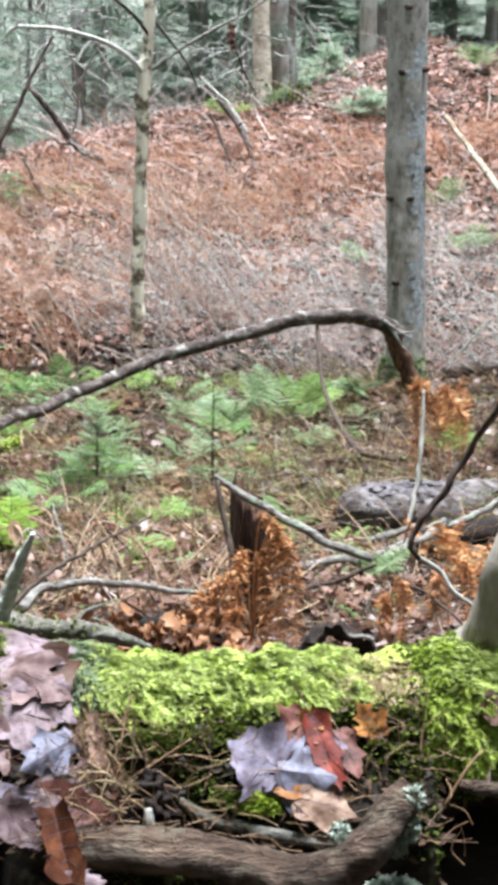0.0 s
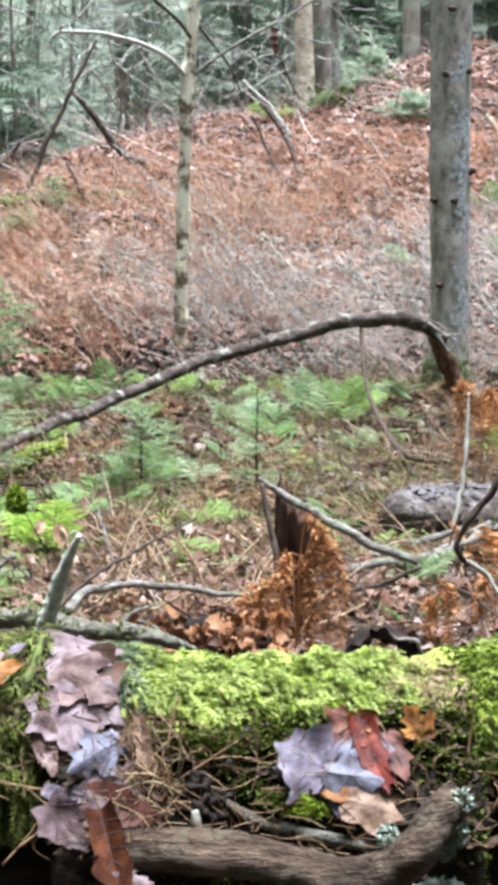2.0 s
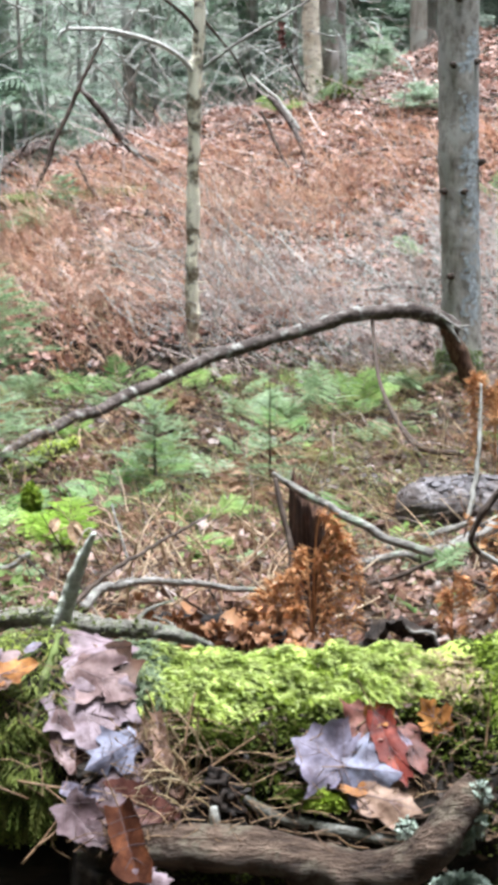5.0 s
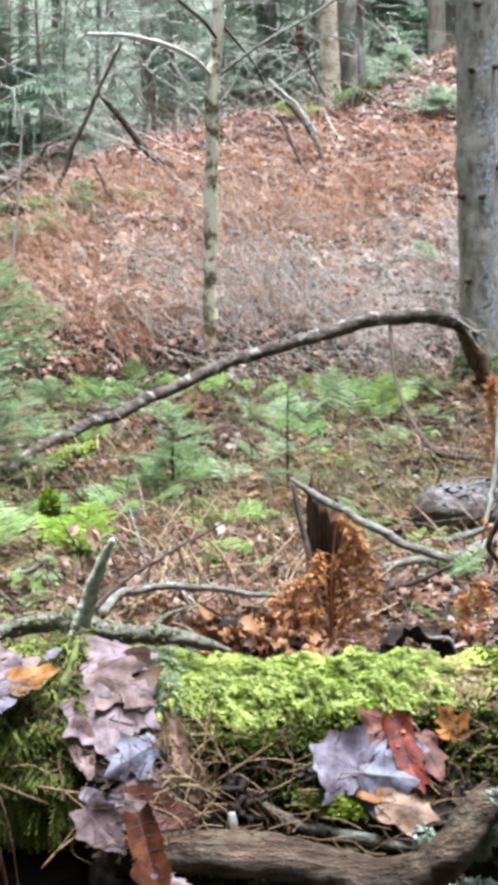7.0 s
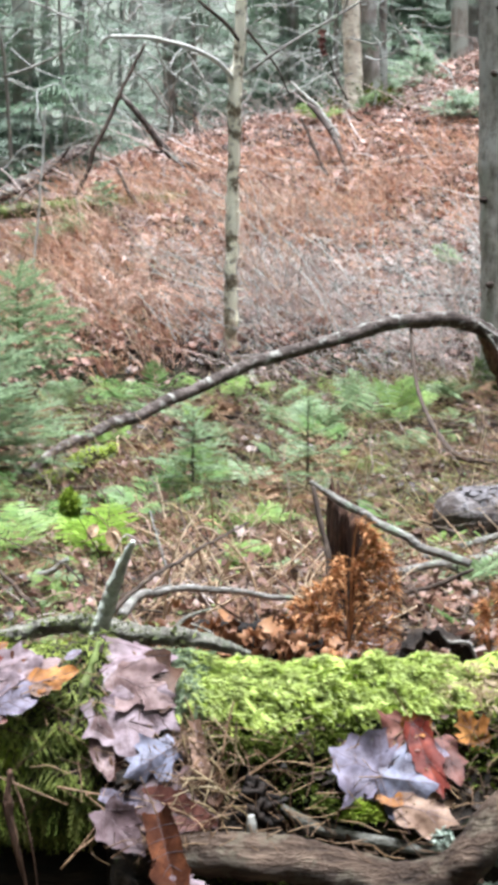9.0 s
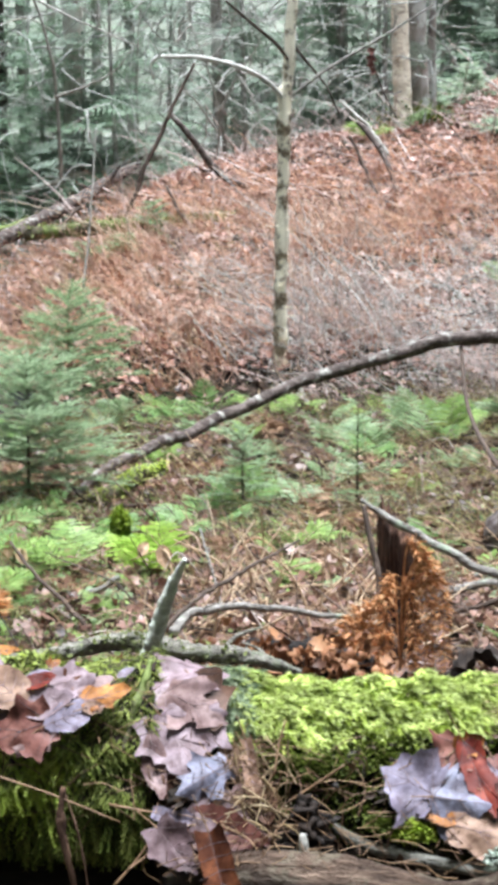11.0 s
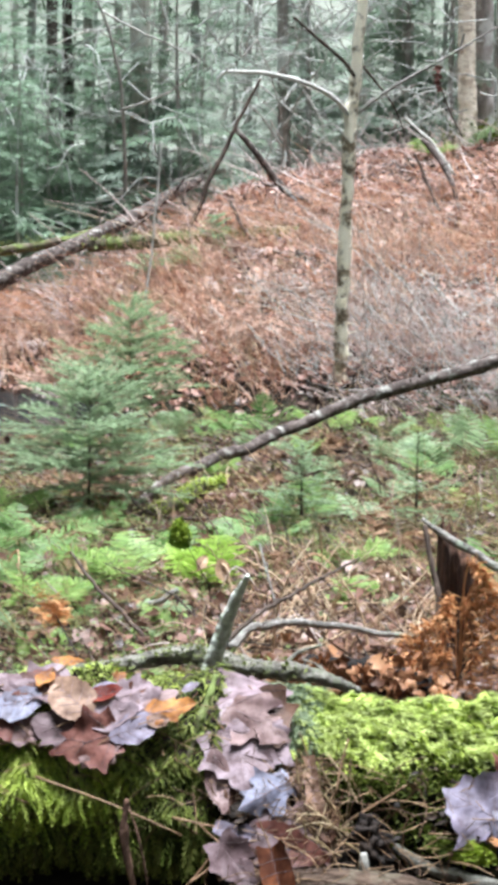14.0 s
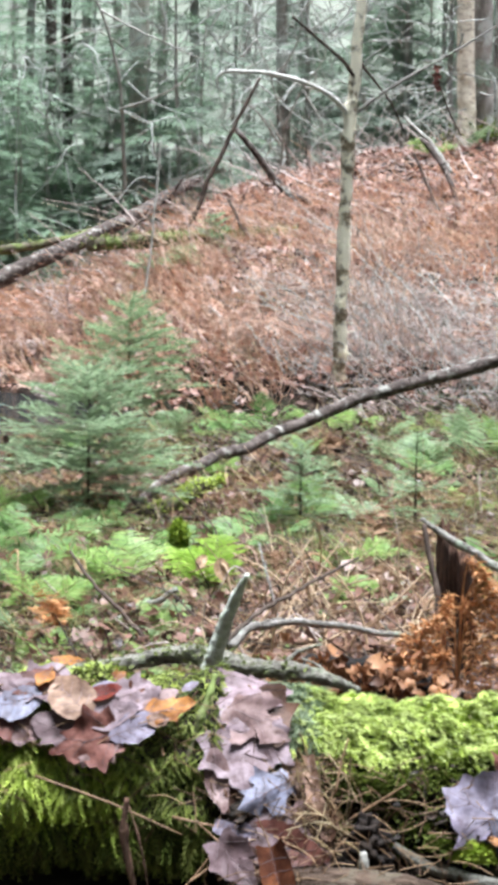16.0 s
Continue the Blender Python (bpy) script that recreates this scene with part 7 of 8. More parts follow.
    fb("dark_stick", [(-0.861, 4.600, 0.226), (-0.775, 4.500, 0.153), (-0.675, 4.400, 0.093), (-0.578, 4.300, 0.020)], [0.004, 0.006, 0.007, 0.006], M_DARKTWIG, "dark thin stick leaning over ferns", seed=37, n=7, stubs=2)
    fb("dark_stick", [(-0.923, 6.300, 0.130), (-0.851, 6.200, 0.089), (-0.736, 6.200, 0.069), (-0.621, 6.200, 0.072)], [0.006, 0.008, 0.006], M_DARKTWIG, "dark stick among moss and ferns", seed=38, n=7)
    fb("thin_twig", [(-0.294, 4.600, 0.265), (-0.263, 4.500, 0.192), (-0.226, 4.400, 0.098), (-0.190, 4.300, 0.048)], [0.003, 0.004, 0.0035], M_GREYWOOD, "thin pale dead plant stalk", seed=39, n=6)
    fb("pale_twig", [(0.030, 9.300, 0.136), (-0.040, 8.400, 0.062), (-0.118, 7.400, 0.025)], [0.005, 0.010, 0.006], M_PALETWIG, "pale twig by the creek", seed=40, n=6)
    fb("pale_twig", [(-0.022, 9.600, 0.294), (0.054, 9.500, 0.150), (0.142, 9.400, 0.059)], [0.005, 0.008, 0.004], M_PALETWIG, "pale twig crossing by the creek", seed=41, n=6)
    fb("rotten_branch", [(-0.194, 3.500, 0.145), (-0.078, 3.500, 0.174), (0.037, 3.500, 0.165), (0.166, 3.500, 0.145)], [0.02, 0.036, 0.036, 0.024], M_CHAR, "black rotten branch among curled leaves", seed=58, n=26, rough=0.3, freq=60)
    rs = np.random.RandomState(19)
    n = 240
    p = np.array((-0.014, 3.420, 0.183)) + rs.normal(0, 1, (n, 3)) * np.array([0.11, 0.05, 0.022])
    solid("curled_leaves", scatter(Geo(), STAR_V, STAR_F, p, frames(rs.normal(0, 1, (n, 3)), rs.normal(0, 1, (n, 3))), rs.uniform(0.018, 0.045, n), rs.normal(1.2, 1.2, n)), M_CURLED, "heap of curled orange-brown dead leaves", "leaf litter", smooth=False, kind="stuff")
    g = Geo()
    for k in range(110):
        c = np.array([rs.uniform(-0.38, 0.24), rs.uniform(3.9, 4.9), 0.0])
        c[2] = float(ground_z(c[0], c[1])) + 0.01
        d = np.array([rs.normal(0.5, 0.7), rs.normal(0, 0.5), abs(rs.normal(0.5, 0.4))])
        d /= np.linalg.norm(d)
        L = rs.uniform(0.12, 0.34)
        tube(g, [c, c + d * L * 0.5 + rs.normal(0, 0.012, 3), c + d * L + np.array([0, 0, -0.06 * L])], [0.0042, 0.0018], 4, 3, caps=False)
    solid("reed_stems", g, M_STRAWPALE, "broken pale straw stems by the stump", "dead grass", kind="stuff")
    fb("grey_stick", [(-0.730, 4.620, 0.010), (-0.631, 4.600, 0.070), (-0.535, 4.580, 0.125)], [0.010, 0.012, 0.009], M_GREYWOOD, "short grey stick propped among ferns", seed=60, n=10, stubs=1)
    for k, (a, b, m) in enumerate((((-0.908, 4.85, 0.183), (-0.914, 4.84, 0.125), L_PALETAN), ((-0.878, 4.84, 0.160), (-0.860, 4.82, 0.108), L_PALETAN), ((-0.429, 4.85, 0.172), (-0.420, 4.83, 0.094), L_PALETAN), ((-0.477, 4.86, 0.178), (-0.503, 4.84, 0.128), L_PALETAN))):
        dead_leaf((*a, 40), (*b, 40), m, 190 + k, "oval", 0.9, (0, 0), 0.3, 0.15, "hanging among the ferns", "dead leaves among ferns")
    dead_leaf((-0.485, 2.360, 0.484, 30), (-0.425, 2.345, 0.486, 30), L_ORANGE, 195, "oval", 0.5, (0, 0), 0.2, 0.1, "lying behind the mossy log", "")
    fb("pale_pole", [(-2.731, 16.300, 1.660), (-2.029, 16.300, 1.843), (-1.391, 16.300, 1.985)], [0.030, 0.034, 0.025], M_PALETRUNK, "pale fallen pole at the edge of the wood", seed=61, n=10, stubs=3)
    fb("pale_pole", [(-2.335, 16.000, 1.403), (-2.060, 16.000, 1.560), (-1.763, 16.000, 1.735)], [0.026, 0.030, 0.022], M_PALETRUNK, "short pale pole lying over leaves", seed=62, n=10, stubs=2)
    for k, (pts, r, m, lab) in enumerate((([(0.407, 4.750, 0.030), (0.568, 4.750, 0.045), (0.735, 4.750, 0.065)], 0.010, M_ROOT, "brown broken branch lying by the birch log"), ([(0.557, 5.000, 0.035), (0.706, 5.000, 0.078), (0.873, 5.000, 0.136)], 0.013, M_GREYWOOD, "grey weathered branch propped on litter"), ([(0.630, 4.900, 0.042), (0.746, 4.900, 0.072), (0.857, 4.900, 0.094)], 0.008, M_GREYWOOD, "thin grey branch beside a thicker one"), ([(0.377, 4.300, 0.080), (0.500, 4.300, 0.102), (0.625, 4.300, 0.154)], 0.007, M_DARKTWIG, "dark twig crossing the litter"))):
        fb("grey_branch" if m is M_GREYWOOD else "brown_branch", pts, [r * 0.8, r, r, r * 0.6], m, lab, seed=80 + k, n=12, stubs=2, bent=0.5)
    # moss knob
    rs = np.random.RandomState(9)
    c = np.array((-0.601, 5.200, 0.166))
    n = 1500
    d = rs.normal(0, 1, (n, 3))
    d /= np.linalg.norm(d, axis=1, keepdims=True)
    d = d[d[:, 2] > -0.5]
    k = thing("mossy_stump", "small rounded rotten stump covered in moss", "stump", "", tuple(c - np.array([0, 0, 0.05])))
    part("wood", tube(Geo(), [c - np.array([0, 0, 0.30]), c - np.array([0, 0, 0.10]), c + np.array([0, 0, 0.035])], [0.05, 0.034, 0.014], 14, 6, 0.15, 20), M_MOSSBODY, k, smooth=True)
    part("moss", scatter(Geo(), OVAL_V, OVAL_F, c + d * np.array([0.026, 0.026, 0.046]) * (0.75 + 0.5 * rs.uniform(0, 1, (len(d), 1)) + 0.35 * vnoise(d, 2.2, 5)[:, None]), frames(d + rs.normal(0, 0.6, d.shape)), rs.uniform(0.010, 0.020, len(d)), rs.normal(0, 0.5, len(d))), M_MIDMOSS, k, kind="stuff")
    # up the slope
    fb("leaning_pole", [(-1.464, 13.600, 1.356), (-1.284, 13.700, 1.804), (-1.102, 13.800, 2.221), (-0.895, 13.900, 2.640)], [0.022, 0.020, 0.018, 0.012], M_DARKTWIG, "thin dead pole leaning over the slope", seed=42, stubs=3)
    fb("fallen_pole", [(-1.117, 14.000, 2.222), (-0.915, 14.000, 1.994), (-0.686, 14.000, 1.703), (-0.435, 14.000, 1.573)], [0.022, 0.03, 0.035, 0.025], M_ARCH, "dark fallen pole propped on the slope", seed=43, stubs=4)
    fb("dark_stick", [(-1.110, 13.400, 1.579), (-1.013, 13.300, 1.389), (-0.924, 13.200, 1.262)], [0.012, 0.016, 0.018], M_DARKTWIG, "short dark stick on leaves", seed=44, n=7)
    ob = fb("mossy_log_far", [(-2.228, 12.900, 1.181), (-1.611, 13.200, 1.239), (-1.105, 13.400, 1.262), (-0.540, 13.600, 1.339)], [0.05, 0.06, 0.065, 0.04], M_MOSSLOG, "thin mossy fallen log on the slope", "log", seed=45, n=14)
    moss_over(ob, [(-2.228, 12.900, 1.181), (-1.611, 13.200, 1.239), (-1.105, 13.400, 1.262), (-0.540, 13.600, 1.339)], [0.05, 0.06, 0.065, 0.04], 900, (0.02, 0.045), M_MOSSTUFT, 4)
    fb("long_fallen_log", [(-3.442, 13.200, 0.714), (-3.122, 13.400, 0.868), (-2.702, 13.900, 1.107), (-2.254, 14.600, 1.374), (-1.792, 15.600, 1.730), (-1.610, 16.000, 1.888)], [0.07, 0.075, 0.07, 0.065, 0.055, 0.04], M_ARCH, "long bare fallen trunk at the slope's edge", "log", seed=46, n=14, stubs=4)
    ob = fb("mossy_log_far", [(-3.692, 14.600, 1.094), (-3.199, 14.800, 1.154), (-2.676, 15.200, 1.283), (-2.065, 16.000, 1.573)], [0.04, 0.045, 0.04, 0.035], M_MOSSLOG, "moss-covered fallen trunk behind the bare one", "log", seed=47, n=14)
    moss_over(ob, [(-3.692, 14.600, 1.094), (-3.199, 14.800, 1.154), (-2.676, 15.200, 1.283), (-2.065, 16.000, 1.573)], [0.06, 0.07, 0.06, 0.05], 260, (0.02, 0.045), M_MOSSTUFT, 5)
    fb("thin_pole", [(-1.636, 12.000, 0.776), (-1.600, 12.100, 1.163), (-1.573, 12.200, 1.596), (-1.554, 12.300, 1.990)], [0.010, 0.009, 0.008, 0.005], M_PALETWIG, "thin pale upright stem", seed=48, n=7)
    fb("fallen_stick", [(-2.167, 13.400, 1.114), (-2.003, 13.600, 1.286), (-1.684, 14.200, 1.675)], [0.014, 0.016, 0.012], M_DARKTWIG, "dead stick leaning on the logs", seed=49, n=7)
    fb("leaning_pole", [(0.858, 13.900, 1.537), (0.742, 14.100, 1.859), (0.598, 14.300, 2.089), (0.526, 14.400, 2.168)], [0.022, 0.026, 0.03, 0.02], M_ARCH, "dark broken pole leaning on the slope", seed=50, n=9, stubs=3)
    fb("leaning_pole", [(0.682, 13.800, 1.507), (0.565, 14.000, 1.778), (0.452, 14.100, 2.024)], [0.014, 0.016, 0.012], M_DARKTWIG, "thin dark pole leaning on the slope", seed=51, n=8)
    fb("pale_twig", [(0.802, 14.300, 1.871), (0.704, 14.400, 2.023), (0.529, 14.500, 2.226), (0.378, 14.600, 2.380)], [0.016, 0.02, 0.016, 0.01], M_PALETWIG, "bent pale limb on the slope", seed=52, n=8)
    fb("fallen_pole", [(0.926, 13.800, 1.535), (1.293, 14.100, 1.634), (1.790, 14.500, 1.762)], [0.025, 0.03, 0.02], M_ARCH, "dark pole lying on the slope", seed=53, n=9)
    fb("pale_pole", [(2.608, 14.500, 2.064), (2.688, 13.800, 1.757), (2.787, 13.000, 1.404), (2.954, 12.500, 1.088)], [0.022, 0.027, 0.032, 0.035], M_BIRCHPOLE, "pale birch pole lying down the slope", seed=54, n=12)
    fb("grey_pole", [(1.877, 11.200, 0.540), (2.141, 11.200, 0.531), (2.508, 11.200, 0.507)], [0.012, 0.018, 0.018], M_GREYWOOD, "grey stick lying by the creek", seed=55, n=8)
    fb("grey_pole", [(1.670, 9.000, 0.263), (1.800, 9.100, 0.403), (1.965, 9.200, 0.547)], [0.006, 0.009, 0.008], M_GREYWOOD, "thin grey stick slanting up", seed=56, n=7)
    fb("grey_pole", [(1.079, 11.100, 0.596), (1.357, 11.100, 0.619), (1.598, 11.100, 0.594)], [0.010, 0.014, 0.012], M_ARCH, "dark stick in the brush", seed=57, n=7)


dead_wood()


def dead_stalks():
    """Broken fern and bracken stalks, kinked where they snapped, lying and leaning among the ferns."""
    rs = np.random.RandomState(515)
    spots = [(rs.uniform(-0.42, 0.22), rs.uniform(3.9, 5.0)) for _ in range(34)] + [(rs.uniform(0.35, 1.05), rs.uniform(5.6, 7.8)) for _ in range(34)] + [(rs.uniform(-1.2, 0.4), rs.uniform(4.6, 7.5)) for _ in range(30)] + [(rs.uniform(0.35, 0.9), rs.uniform(4.2, 5.2)) for _ in range(14)]
    kinds = ((M_STRAWPALE, "pale straw-coloured broken fern stalk"), (M_STRAWRED, "pinkish tan broken fern stalk"), (M_BRACKEN, "orange-brown broken fern stalk"), (M_PINKTWIG, "pinkish grey dead stalk"))
    for x, y in spots:
        mat, label = kinds[rs.choice(4, p=(0.36, 0.30, 0.14, 0.20))]
        a = rs.normal(0.0, 0.9) + (math.pi if rs.uniform() < 0.45 else 0)
        L = rs.uniform(0.16, 0.40)
        up = abs(rs.normal(0.35, 0.45))
        p0 = np.array([x, y, float(ground_z(x, y)) - 0.005])
        d = np.array([math.cos(a), 0.6 * math.sin(a), up])
        p1 = p0 + d / np.linalg.norm(d) * L * rs.uniform(0.45, 0.7) + rs.normal(0, 0.008, 3)
        e = np.array([math.cos(a + rs.normal(0, 0.5)), 0.5 * math.sin(a), up * rs.uniform(-1.0, 0.5)])
        p2 = p1 + e / np.linalg.norm(e) * L * rs.uniform(0.25, 0.5)
        mid = (p0 + p1) / 2 + rs.normal(0, 0.008, 3)
        pts = [p0, mid, p1, p2]
        for q in pts[1:]:
            q[2] = max(q[2], float(ground_z(q[0], q[1])) + 0.03)
        w = rs.uniform(0.0026, 0.0048)
        solid("dead_stalk", tube(Geo(), pts, [w, w * 0.9, w * 0.75, w * 0.4], 5, 4, 0.15, 40, rs.randint(999)), mat, label + (" lying among ferns" if up < 0.3 else " leaning among ferns"), "stalk", "dead fern stalks")


dead_stalks()


def orange_leaves():
    rs = np.random.RandomState(12)
    for k, (at, size) in enumerate([((0.598, 13.300, 1.395), 0.10), ((0.552, 12.500, 2.588), 0.07), ((0.570, 12.500, 2.529), 0.07), ((0.557, 12.500, 2.478), 0.06), ((0.589, 12.500, 2.428), 0.05)]):
        tip = np.array(at) + np.array([rs.uniform(-0.6, 0.6), -0.2, -0.9]) * size
        dead_leaf((*at, 60), (*tip, 60), L_ORANGE if k == 0 else L_RED, 180 + k, "maple", 1.0, (0, 0), 0.3, 0.3, "resting on dead bracken" if k == 0 else "still hanging on a twig", "")
    solid("thin_twig", tube(Geo(), [(0.538, 12.520, 2.692), (0.562, 12.520, 2.523), (0.655, 12.550, 2.272), (0.771, 12.600, 2.063)], [0.004, 0.006, 0.007], 6, 6), M_DARKTWIG, "thin twig with a few dead leaves", "twig")


orange_leaves()


# ---------- the wood behind ----------
def conifer(x, y, height, spread, mat, bark, label, seed, bare=0.1, boughs=70, trunk=0.14, gap=0.13, big=1.0):
    rs = np.random.RandomState(seed)
    z = float(ground_z(x, y))
    ob = thing("conifer_tree", label, "tree", "trees of the wood", (x, y, z))
    top = np.array([x + rs.normal(0, 0.15), y, z + height])
    b = np.array([x, y, z - 0.2])
    part("trunk", tube(Geo(), [b, (b + top) / 2 + rs.normal(0, 0.05, 3), top], [trunk, trunk * 0.7, trunk * 0.25, 0.004], 12, 8, 0.08, 6, seed), bark, ob, smooth=True)
    pos, dd, ss = [], [], []
    g = Geo()
    for k in range(boughs):
        f = bare + (1 - bare) * rs.uniform(0, 1)
        c = b + (top - b) * f
        a = rs.uniform(0, 6.28)
        L = spread * (1.02 - f) ** 0.6 * rs.uniform(0.5, 1.1)
        d = np.array([math.cos(a), math.sin(a), rs.uniform(-0.35, 0.2)])
        s = np.array([-math.sin(a), math.cos(a), 0])
        m = max(4, int(L / gap))
        for i in range(m):
            u = (i + 0.7) / m
            p = c + d * L * u + np.array([0, 0, -0.18 * L * u * u])
            for q in (-1, 1):
                pos.append(p)
                dd.append(s * q + d * 0.7 + np.array([0, 0, rs.uniform(-0.5, 0.1)]))
                ss.append((0.28 * L * (1.15 - u) + 0.05) * big)
    pos, dd, ss = np.array(pos), np.array(dd), np.array(ss)
    comb_v, comb_f = [], []
    for i in range(5):
        u = i / 5
        for q in (-1, 1):
            k = len(comb_v)
            comb_v += [(0.0, u, 0), (0.0, u + 0.13, 0), (q * 0.36 * (1.1 - u), u + 0.30, -0.03)]
            comb_f.append((k, k + 1, k + 2))
    scatter(g, comb_v, comb_f, pos, frames(dd, rs.normal(0, 0.35, (len(pos), 3)) + np.array([0, -0.25, 1])), ss)
    part("crown", g, mat, ob, kind="stuff")
    return ob


def bare_trunk(x, y, r, height, mat, label, seed):
    rs = np.random.RandomState(seed)
    z = float(ground_z(x, y))
    t = tree_trunk("woodland_tree", [(x, y, z - 0.2), (x, y, z + 0.3), (x + rs.normal(0, 0.06), y, z + height / 2), (x + rs.normal(0, 0.15), y, z + height)], [r * 1.35, r, r * 0.9, r * 0.7], mat, label, 12, 0.08, 6, seed)
    for k in range(9):
        a, h = rs.uniform(0, 6.28), rs.uniform(0.6, height * 0.9)
        d = np.array([math.cos(a), math.sin(a), rs.uniform(-0.3, 0.4)])
        c = np.array([x, y, z + h])
        L = rs.uniform(0.4, 1.4)
        limb(t, [c, c + d * L * 0.5 + np.array([0, 0, 0.05]), c + d * L + np.array([0, 0, rs.normal(-0.1, 0.15)])], [0.014, 0.009, 0.004], M_PALETWIG if k % 2 else mat, 5, "dead_limb")
    return t


def wood_behind():
    rs = np.random.RandomState(77)
    bare_trunk(-2.391, 17.000, 0.115, 9, M_PALETRUNK, "pale grey trunk at the edge of the wood", 501)
    bare_trunk(-2.259, 18.000, 0.06, 9, M_FARBARK, "dark grey trunk at the edge of the wood", 502)
    bare_trunk(-2.840, 18.500, 0.05, 8, M_FARBARK, "slim dark trunk at the edge of the wood", 503)
    bare_trunk(2.465, 19.000, 0.10, 9, M_PALETRUNK, "pale trunk at the top of the slope", 504)
    bare_trunk(2.736, 20.000, 0.13, 9, M_FARBARK, "dark trunk at the top of the slope", 505)
    bare_trunk(4.407, 21.000, 0.15, 9, M_FARBARK, "dark brown trunk at the top of the slope", 506)
    bare_trunk(-3.296, 18.000, 0.06, 8, M_ARCH, "dark reddish dead trunk in the wood", 507)
    bare_trunk(-3.752, 19.000, 0.07, 8, M_ARCH, "dark dead trunk in the wood", 508)
    bare_trunk(-0.908, 18.500, 0.07, 8, M_FARBARK, "slim grey trunk in the wood", 509)
    for k in range(9):
        y = rs.uniform(24, 46)
        x = rs.uniform(-0.32, 0.27) * y
        bare_trunk(x, y, rs.uniform(0.06, 0.13), rs.uniform(9, 14), M_PALETRUNK, "grey trunk deep in the wood", 520 + k)
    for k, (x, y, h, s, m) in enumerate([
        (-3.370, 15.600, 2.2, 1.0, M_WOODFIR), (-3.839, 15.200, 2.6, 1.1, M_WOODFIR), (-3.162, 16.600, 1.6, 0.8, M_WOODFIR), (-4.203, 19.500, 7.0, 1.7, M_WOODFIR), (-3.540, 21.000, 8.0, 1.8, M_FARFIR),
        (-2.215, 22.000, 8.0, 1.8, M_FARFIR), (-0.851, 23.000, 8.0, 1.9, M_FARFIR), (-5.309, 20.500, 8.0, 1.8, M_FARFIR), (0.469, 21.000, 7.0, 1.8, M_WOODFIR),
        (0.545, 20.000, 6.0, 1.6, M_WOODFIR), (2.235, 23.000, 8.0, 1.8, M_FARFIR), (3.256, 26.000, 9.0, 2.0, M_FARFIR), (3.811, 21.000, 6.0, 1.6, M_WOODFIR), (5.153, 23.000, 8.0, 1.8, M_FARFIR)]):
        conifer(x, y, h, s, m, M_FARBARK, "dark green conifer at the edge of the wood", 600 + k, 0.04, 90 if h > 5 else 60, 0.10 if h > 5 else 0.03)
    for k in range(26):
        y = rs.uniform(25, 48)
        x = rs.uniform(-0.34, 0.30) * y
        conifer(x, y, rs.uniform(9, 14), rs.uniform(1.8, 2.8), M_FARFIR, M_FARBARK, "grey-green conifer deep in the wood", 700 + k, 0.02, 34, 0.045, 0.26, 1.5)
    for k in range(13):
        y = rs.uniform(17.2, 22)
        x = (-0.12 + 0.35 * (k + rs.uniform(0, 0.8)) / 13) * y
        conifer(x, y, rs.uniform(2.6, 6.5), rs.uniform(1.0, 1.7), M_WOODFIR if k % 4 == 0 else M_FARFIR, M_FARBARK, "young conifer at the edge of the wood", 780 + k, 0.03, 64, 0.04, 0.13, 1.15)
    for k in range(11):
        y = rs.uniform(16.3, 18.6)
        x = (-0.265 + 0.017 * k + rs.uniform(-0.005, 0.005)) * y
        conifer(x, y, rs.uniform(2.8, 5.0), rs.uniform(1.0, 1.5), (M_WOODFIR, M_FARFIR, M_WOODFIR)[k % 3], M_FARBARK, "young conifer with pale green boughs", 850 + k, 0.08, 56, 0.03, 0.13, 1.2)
    for k in range(5):
        y = 15.6 + 0.35 * k
        conifer((-0.262 + 0.022 * k) * y, y, 2.2 + 0.5 * (k % 3), 1.0, (M_FIRYEL, M_WOODFIR)[int(k > 0)], M_FARBARK, "young conifer with dense green boughs", 880 + k, 0.05, 60, 0.03, 0.12, 1.2)
    # unseen conifers added at the sides and behind, to block low skylight
    stock = [conifer(60 + 6 * k, 90, 9 + k, 2.6, M_FARFIR, M_FARBARK, "unseen grey-green conifer added around to block low light", 760 + k, 0.02, 32, 0.16, 0.45, 2.6) for k in range(3)]
    for k in range(52):
        a = rs.uniform(math.radians(118), math.radians(422))
        d = rs.uniform(4.5, 14.0)
        x, y = d * math.sin(a), d * math.cos(a) + 1.0
        if y > 3 and abs(x) < 0.30 * y + 2.2:
            continue
        copy_thing(stock[k % 3], Matrix.Translation((x, y, float(ground_z(x, y)))) @ Matrix.Rotation(rs.uniform(0, 6.28), 4, "Z"))


wood_behind()


def dead_tangle():
    """Leafless grey limbs that hang and cross at the wood's edge."""
    rs = np.random.RandomState(91)
    g = Geo()
    for k in range(820):
        y = rs.uniform(15.2, 20.5)
        x = rs.uniform(-0.25, 0.10) * y + rs.normal(0, 0.2)
        z = float(ground_z(x, y)) + rs.uniform(0.1, 2.4)
        p = np.array([x, y, z])
        d = np.array([rs.normal(0, 1), rs.normal(0, 0.5), rs.normal(-0.2, 0.7)])
        d /= np.linalg.norm(d)
        L = rs.uniform(0.3, 1.3)
        pts = [p]
        for i in range(4):
            d = d + rs.normal(0, 0.35, 3) + np.array([0, 0, -0.12])
            d /= np.linalg.norm(d)
            pts.append(pts[-1] + d * L / 4)
        tube(g, pts, [rs.uniform(0.005, 0.012), 0.003], 4, 3, caps=False)
    solid("dead_limbs", g, M_PALEBRUSH, "tangle of leafless pale grey limbs", "dead branches", kind="stuff")



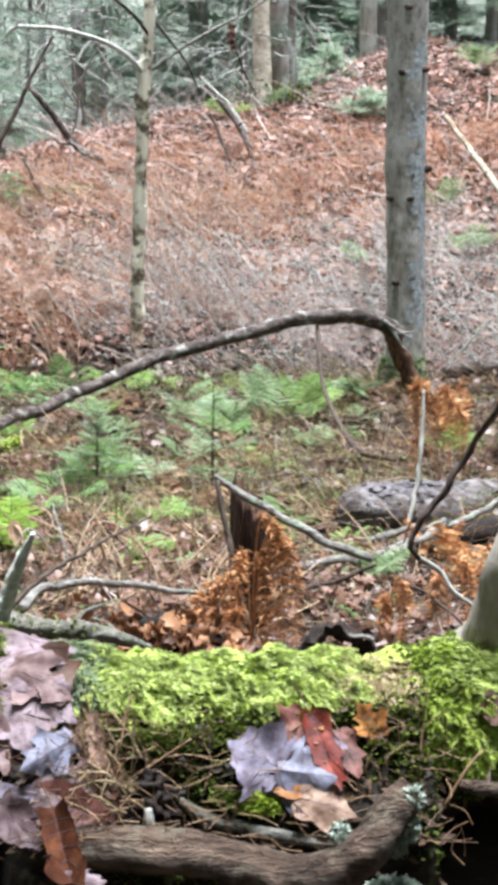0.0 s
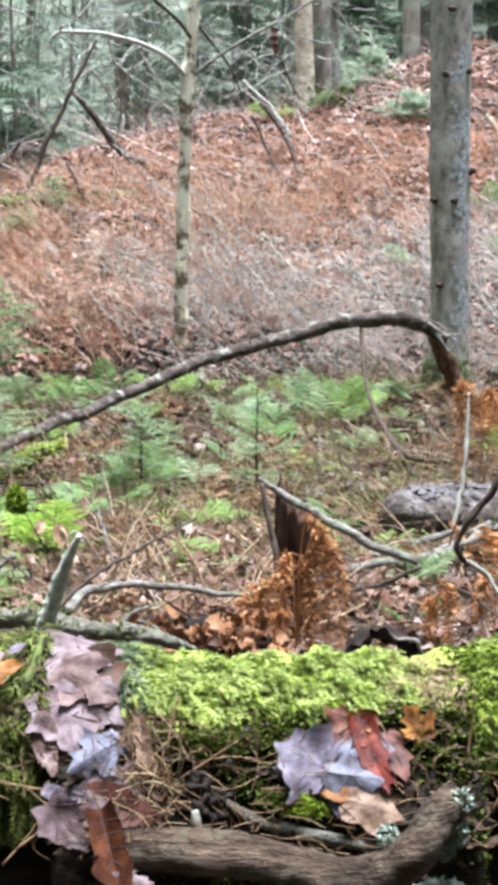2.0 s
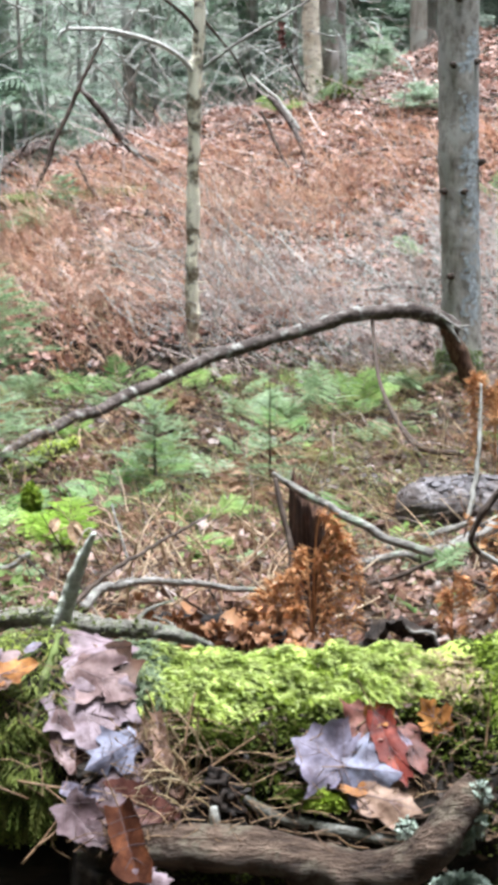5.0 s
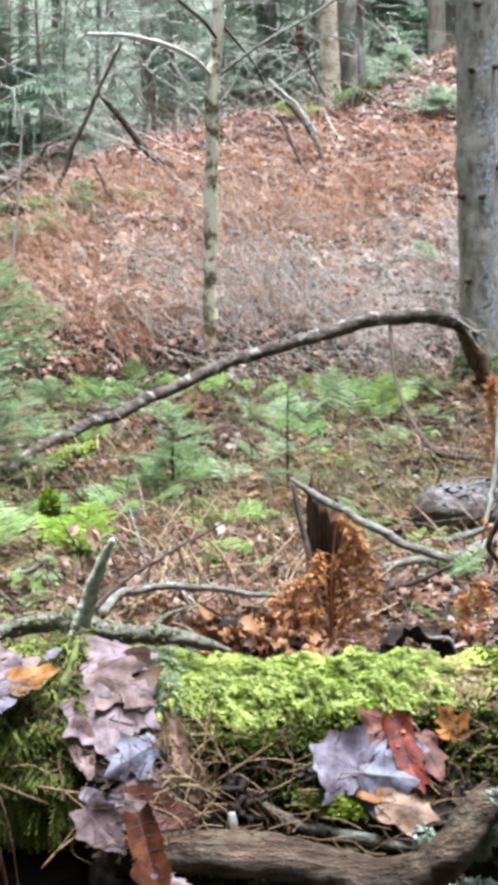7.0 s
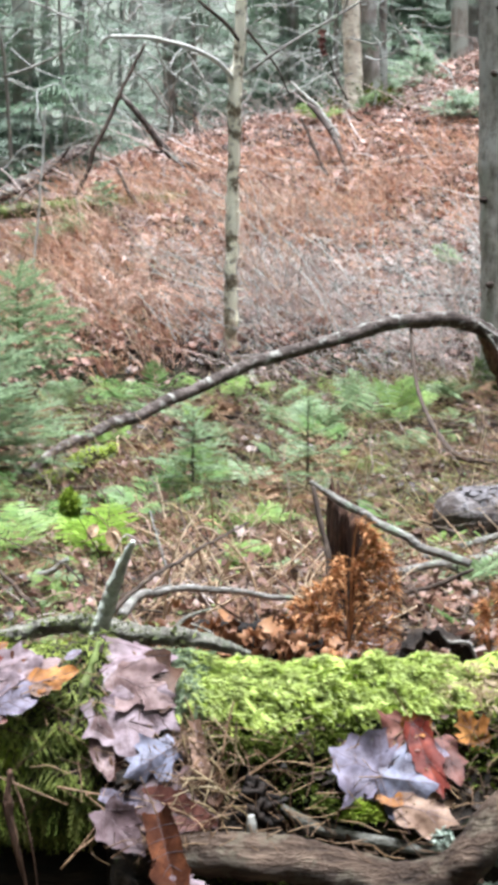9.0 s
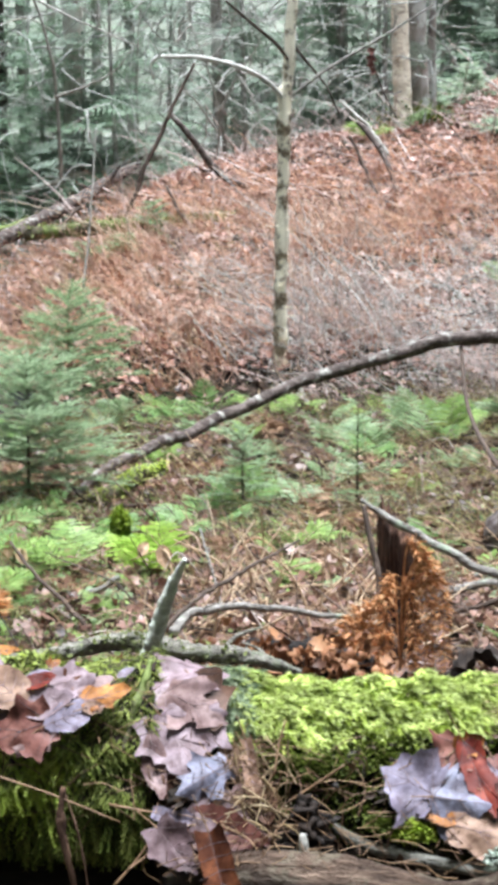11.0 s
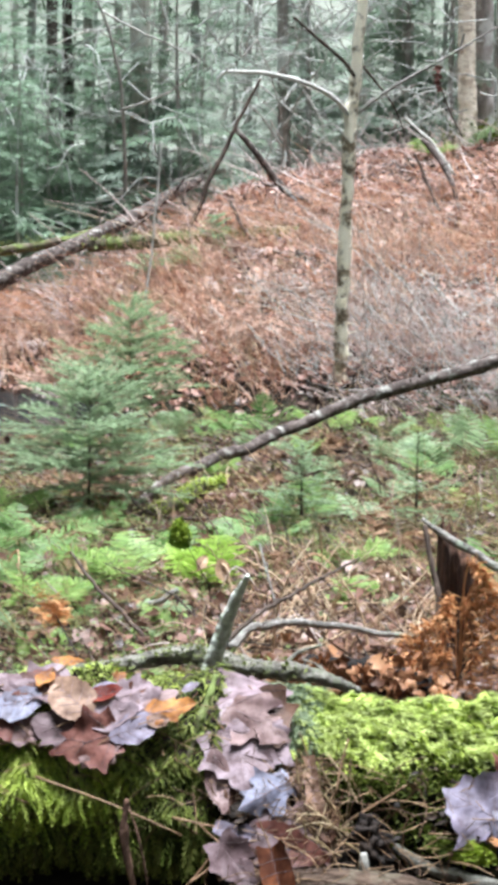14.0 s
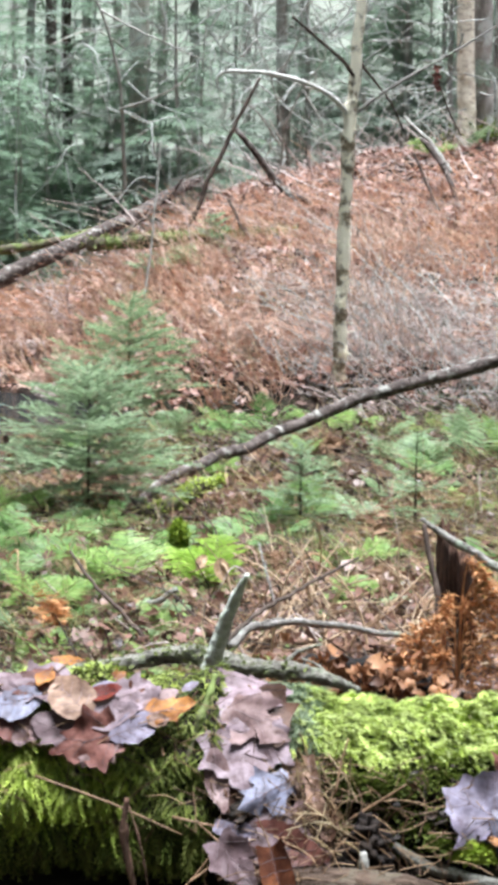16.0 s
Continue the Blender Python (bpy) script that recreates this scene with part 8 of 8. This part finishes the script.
def pale_limbs():
    t = thing("dead_sapling", "leafless pale grey sapling with drooping limbs", "tree", "", (-2.289, 15.400, 1.716))
    part("trunk", tube(Geo(), [(-2.289, 15.400, 1.716), (-2.294, 15.300, 2.197), (-2.321, 15.200, 2.773), (-2.476, 15.100, 3.387), (-2.701, 15.000, 3.732)], [0.022, 0.019, 0.016, 0.013, 0.009], 8, 8, 0.1, 20, 3, wobble=0.5), M_PALETWIG, t, smooth=True)
    for k, p in enumerate(([(-2.476, 15.100, 3.387), (-2.177, 14.900, 3.215), (-1.834, 14.700, 3.046), (-1.577, 14.600, 2.924), (-1.431, 14.600, 2.874)], [(-2.314, 15.200, 2.482), (-2.000, 15.000, 2.555), (-1.685, 14.800, 2.682), (-1.504, 14.700, 2.886)], [(-1.834, 14.700, 3.046), (-1.820, 14.700, 3.228), (-1.890, 14.700, 3.480)])):
        part("limb", tube(Geo(), p, [0.013, 0.011, 0.008, 0.004], 6, 7, 0.1, 20, k, wobble=0.6), M_PALETWIG, t, smooth=True)
    t = thing("dead_sapling", "leafless bush of thin crooked pale limbs", "tree", "", (-0.793, 15.600, 1.905))
    for k, p in enumerate(([(-0.793, 15.600, 1.905), (-0.768, 15.500, 2.332), (-0.881, 15.400, 2.803), (-1.016, 15.300, 3.160), (-1.076, 15.300, 3.578)], [(-0.768, 15.500, 2.332), (-0.580, 15.400, 2.699), (-0.369, 15.300, 3.006), (-0.430, 15.300, 3.371)], [(-0.787, 15.600, 2.177), (-1.018, 15.500, 2.492), (-1.231, 15.400, 2.588), (-1.365, 15.400, 2.427)],
                           [(-0.881, 15.400, 2.803), (-0.695, 15.400, 3.016), (-0.589, 15.300, 3.319), (-0.658, 15.300, 3.579)], [(-0.580, 15.400, 2.699), (-0.410, 15.300, 2.426), (-0.374, 15.300, 2.256), (-0.458, 15.300, 2.160)], [(-1.016, 15.300, 3.160), (-1.168, 15.200, 2.989), (-1.129, 15.200, 3.250), (-0.960, 15.200, 3.407)])):
        part("limb", tube(Geo(), p, [0.012, 0.009, 0.006, 0.004], 6, 7, 0.1, 20, 20 + k, wobble=0.7), M_PALETWIG, t, smooth=True)


dead_tangle()
pale_limbs()


def backdrop():
    """Pale misty distance behind the wood: a glowing sheet with the haze in its colour."""
    m = bpy.data.materials.new("glowing_haze")
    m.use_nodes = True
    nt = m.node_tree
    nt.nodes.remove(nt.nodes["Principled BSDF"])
    # the sheet emits light itself; noise in its colour paints the haze
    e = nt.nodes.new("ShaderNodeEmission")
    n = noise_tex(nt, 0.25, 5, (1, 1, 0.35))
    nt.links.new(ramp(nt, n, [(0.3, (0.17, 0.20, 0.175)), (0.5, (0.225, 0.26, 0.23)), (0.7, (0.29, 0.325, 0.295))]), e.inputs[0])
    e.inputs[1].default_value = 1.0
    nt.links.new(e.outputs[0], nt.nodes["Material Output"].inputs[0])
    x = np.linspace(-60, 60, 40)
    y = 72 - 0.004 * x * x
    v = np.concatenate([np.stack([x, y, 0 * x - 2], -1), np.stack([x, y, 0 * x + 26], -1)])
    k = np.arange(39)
    solid("backdrop", Geo().add(v, np.stack([k, k + 1, k + 41, k + 40], -1)), m, "glowing sheet painted as pale grey-green woodland haze", "backdrop", kind="structure")


backdrop()
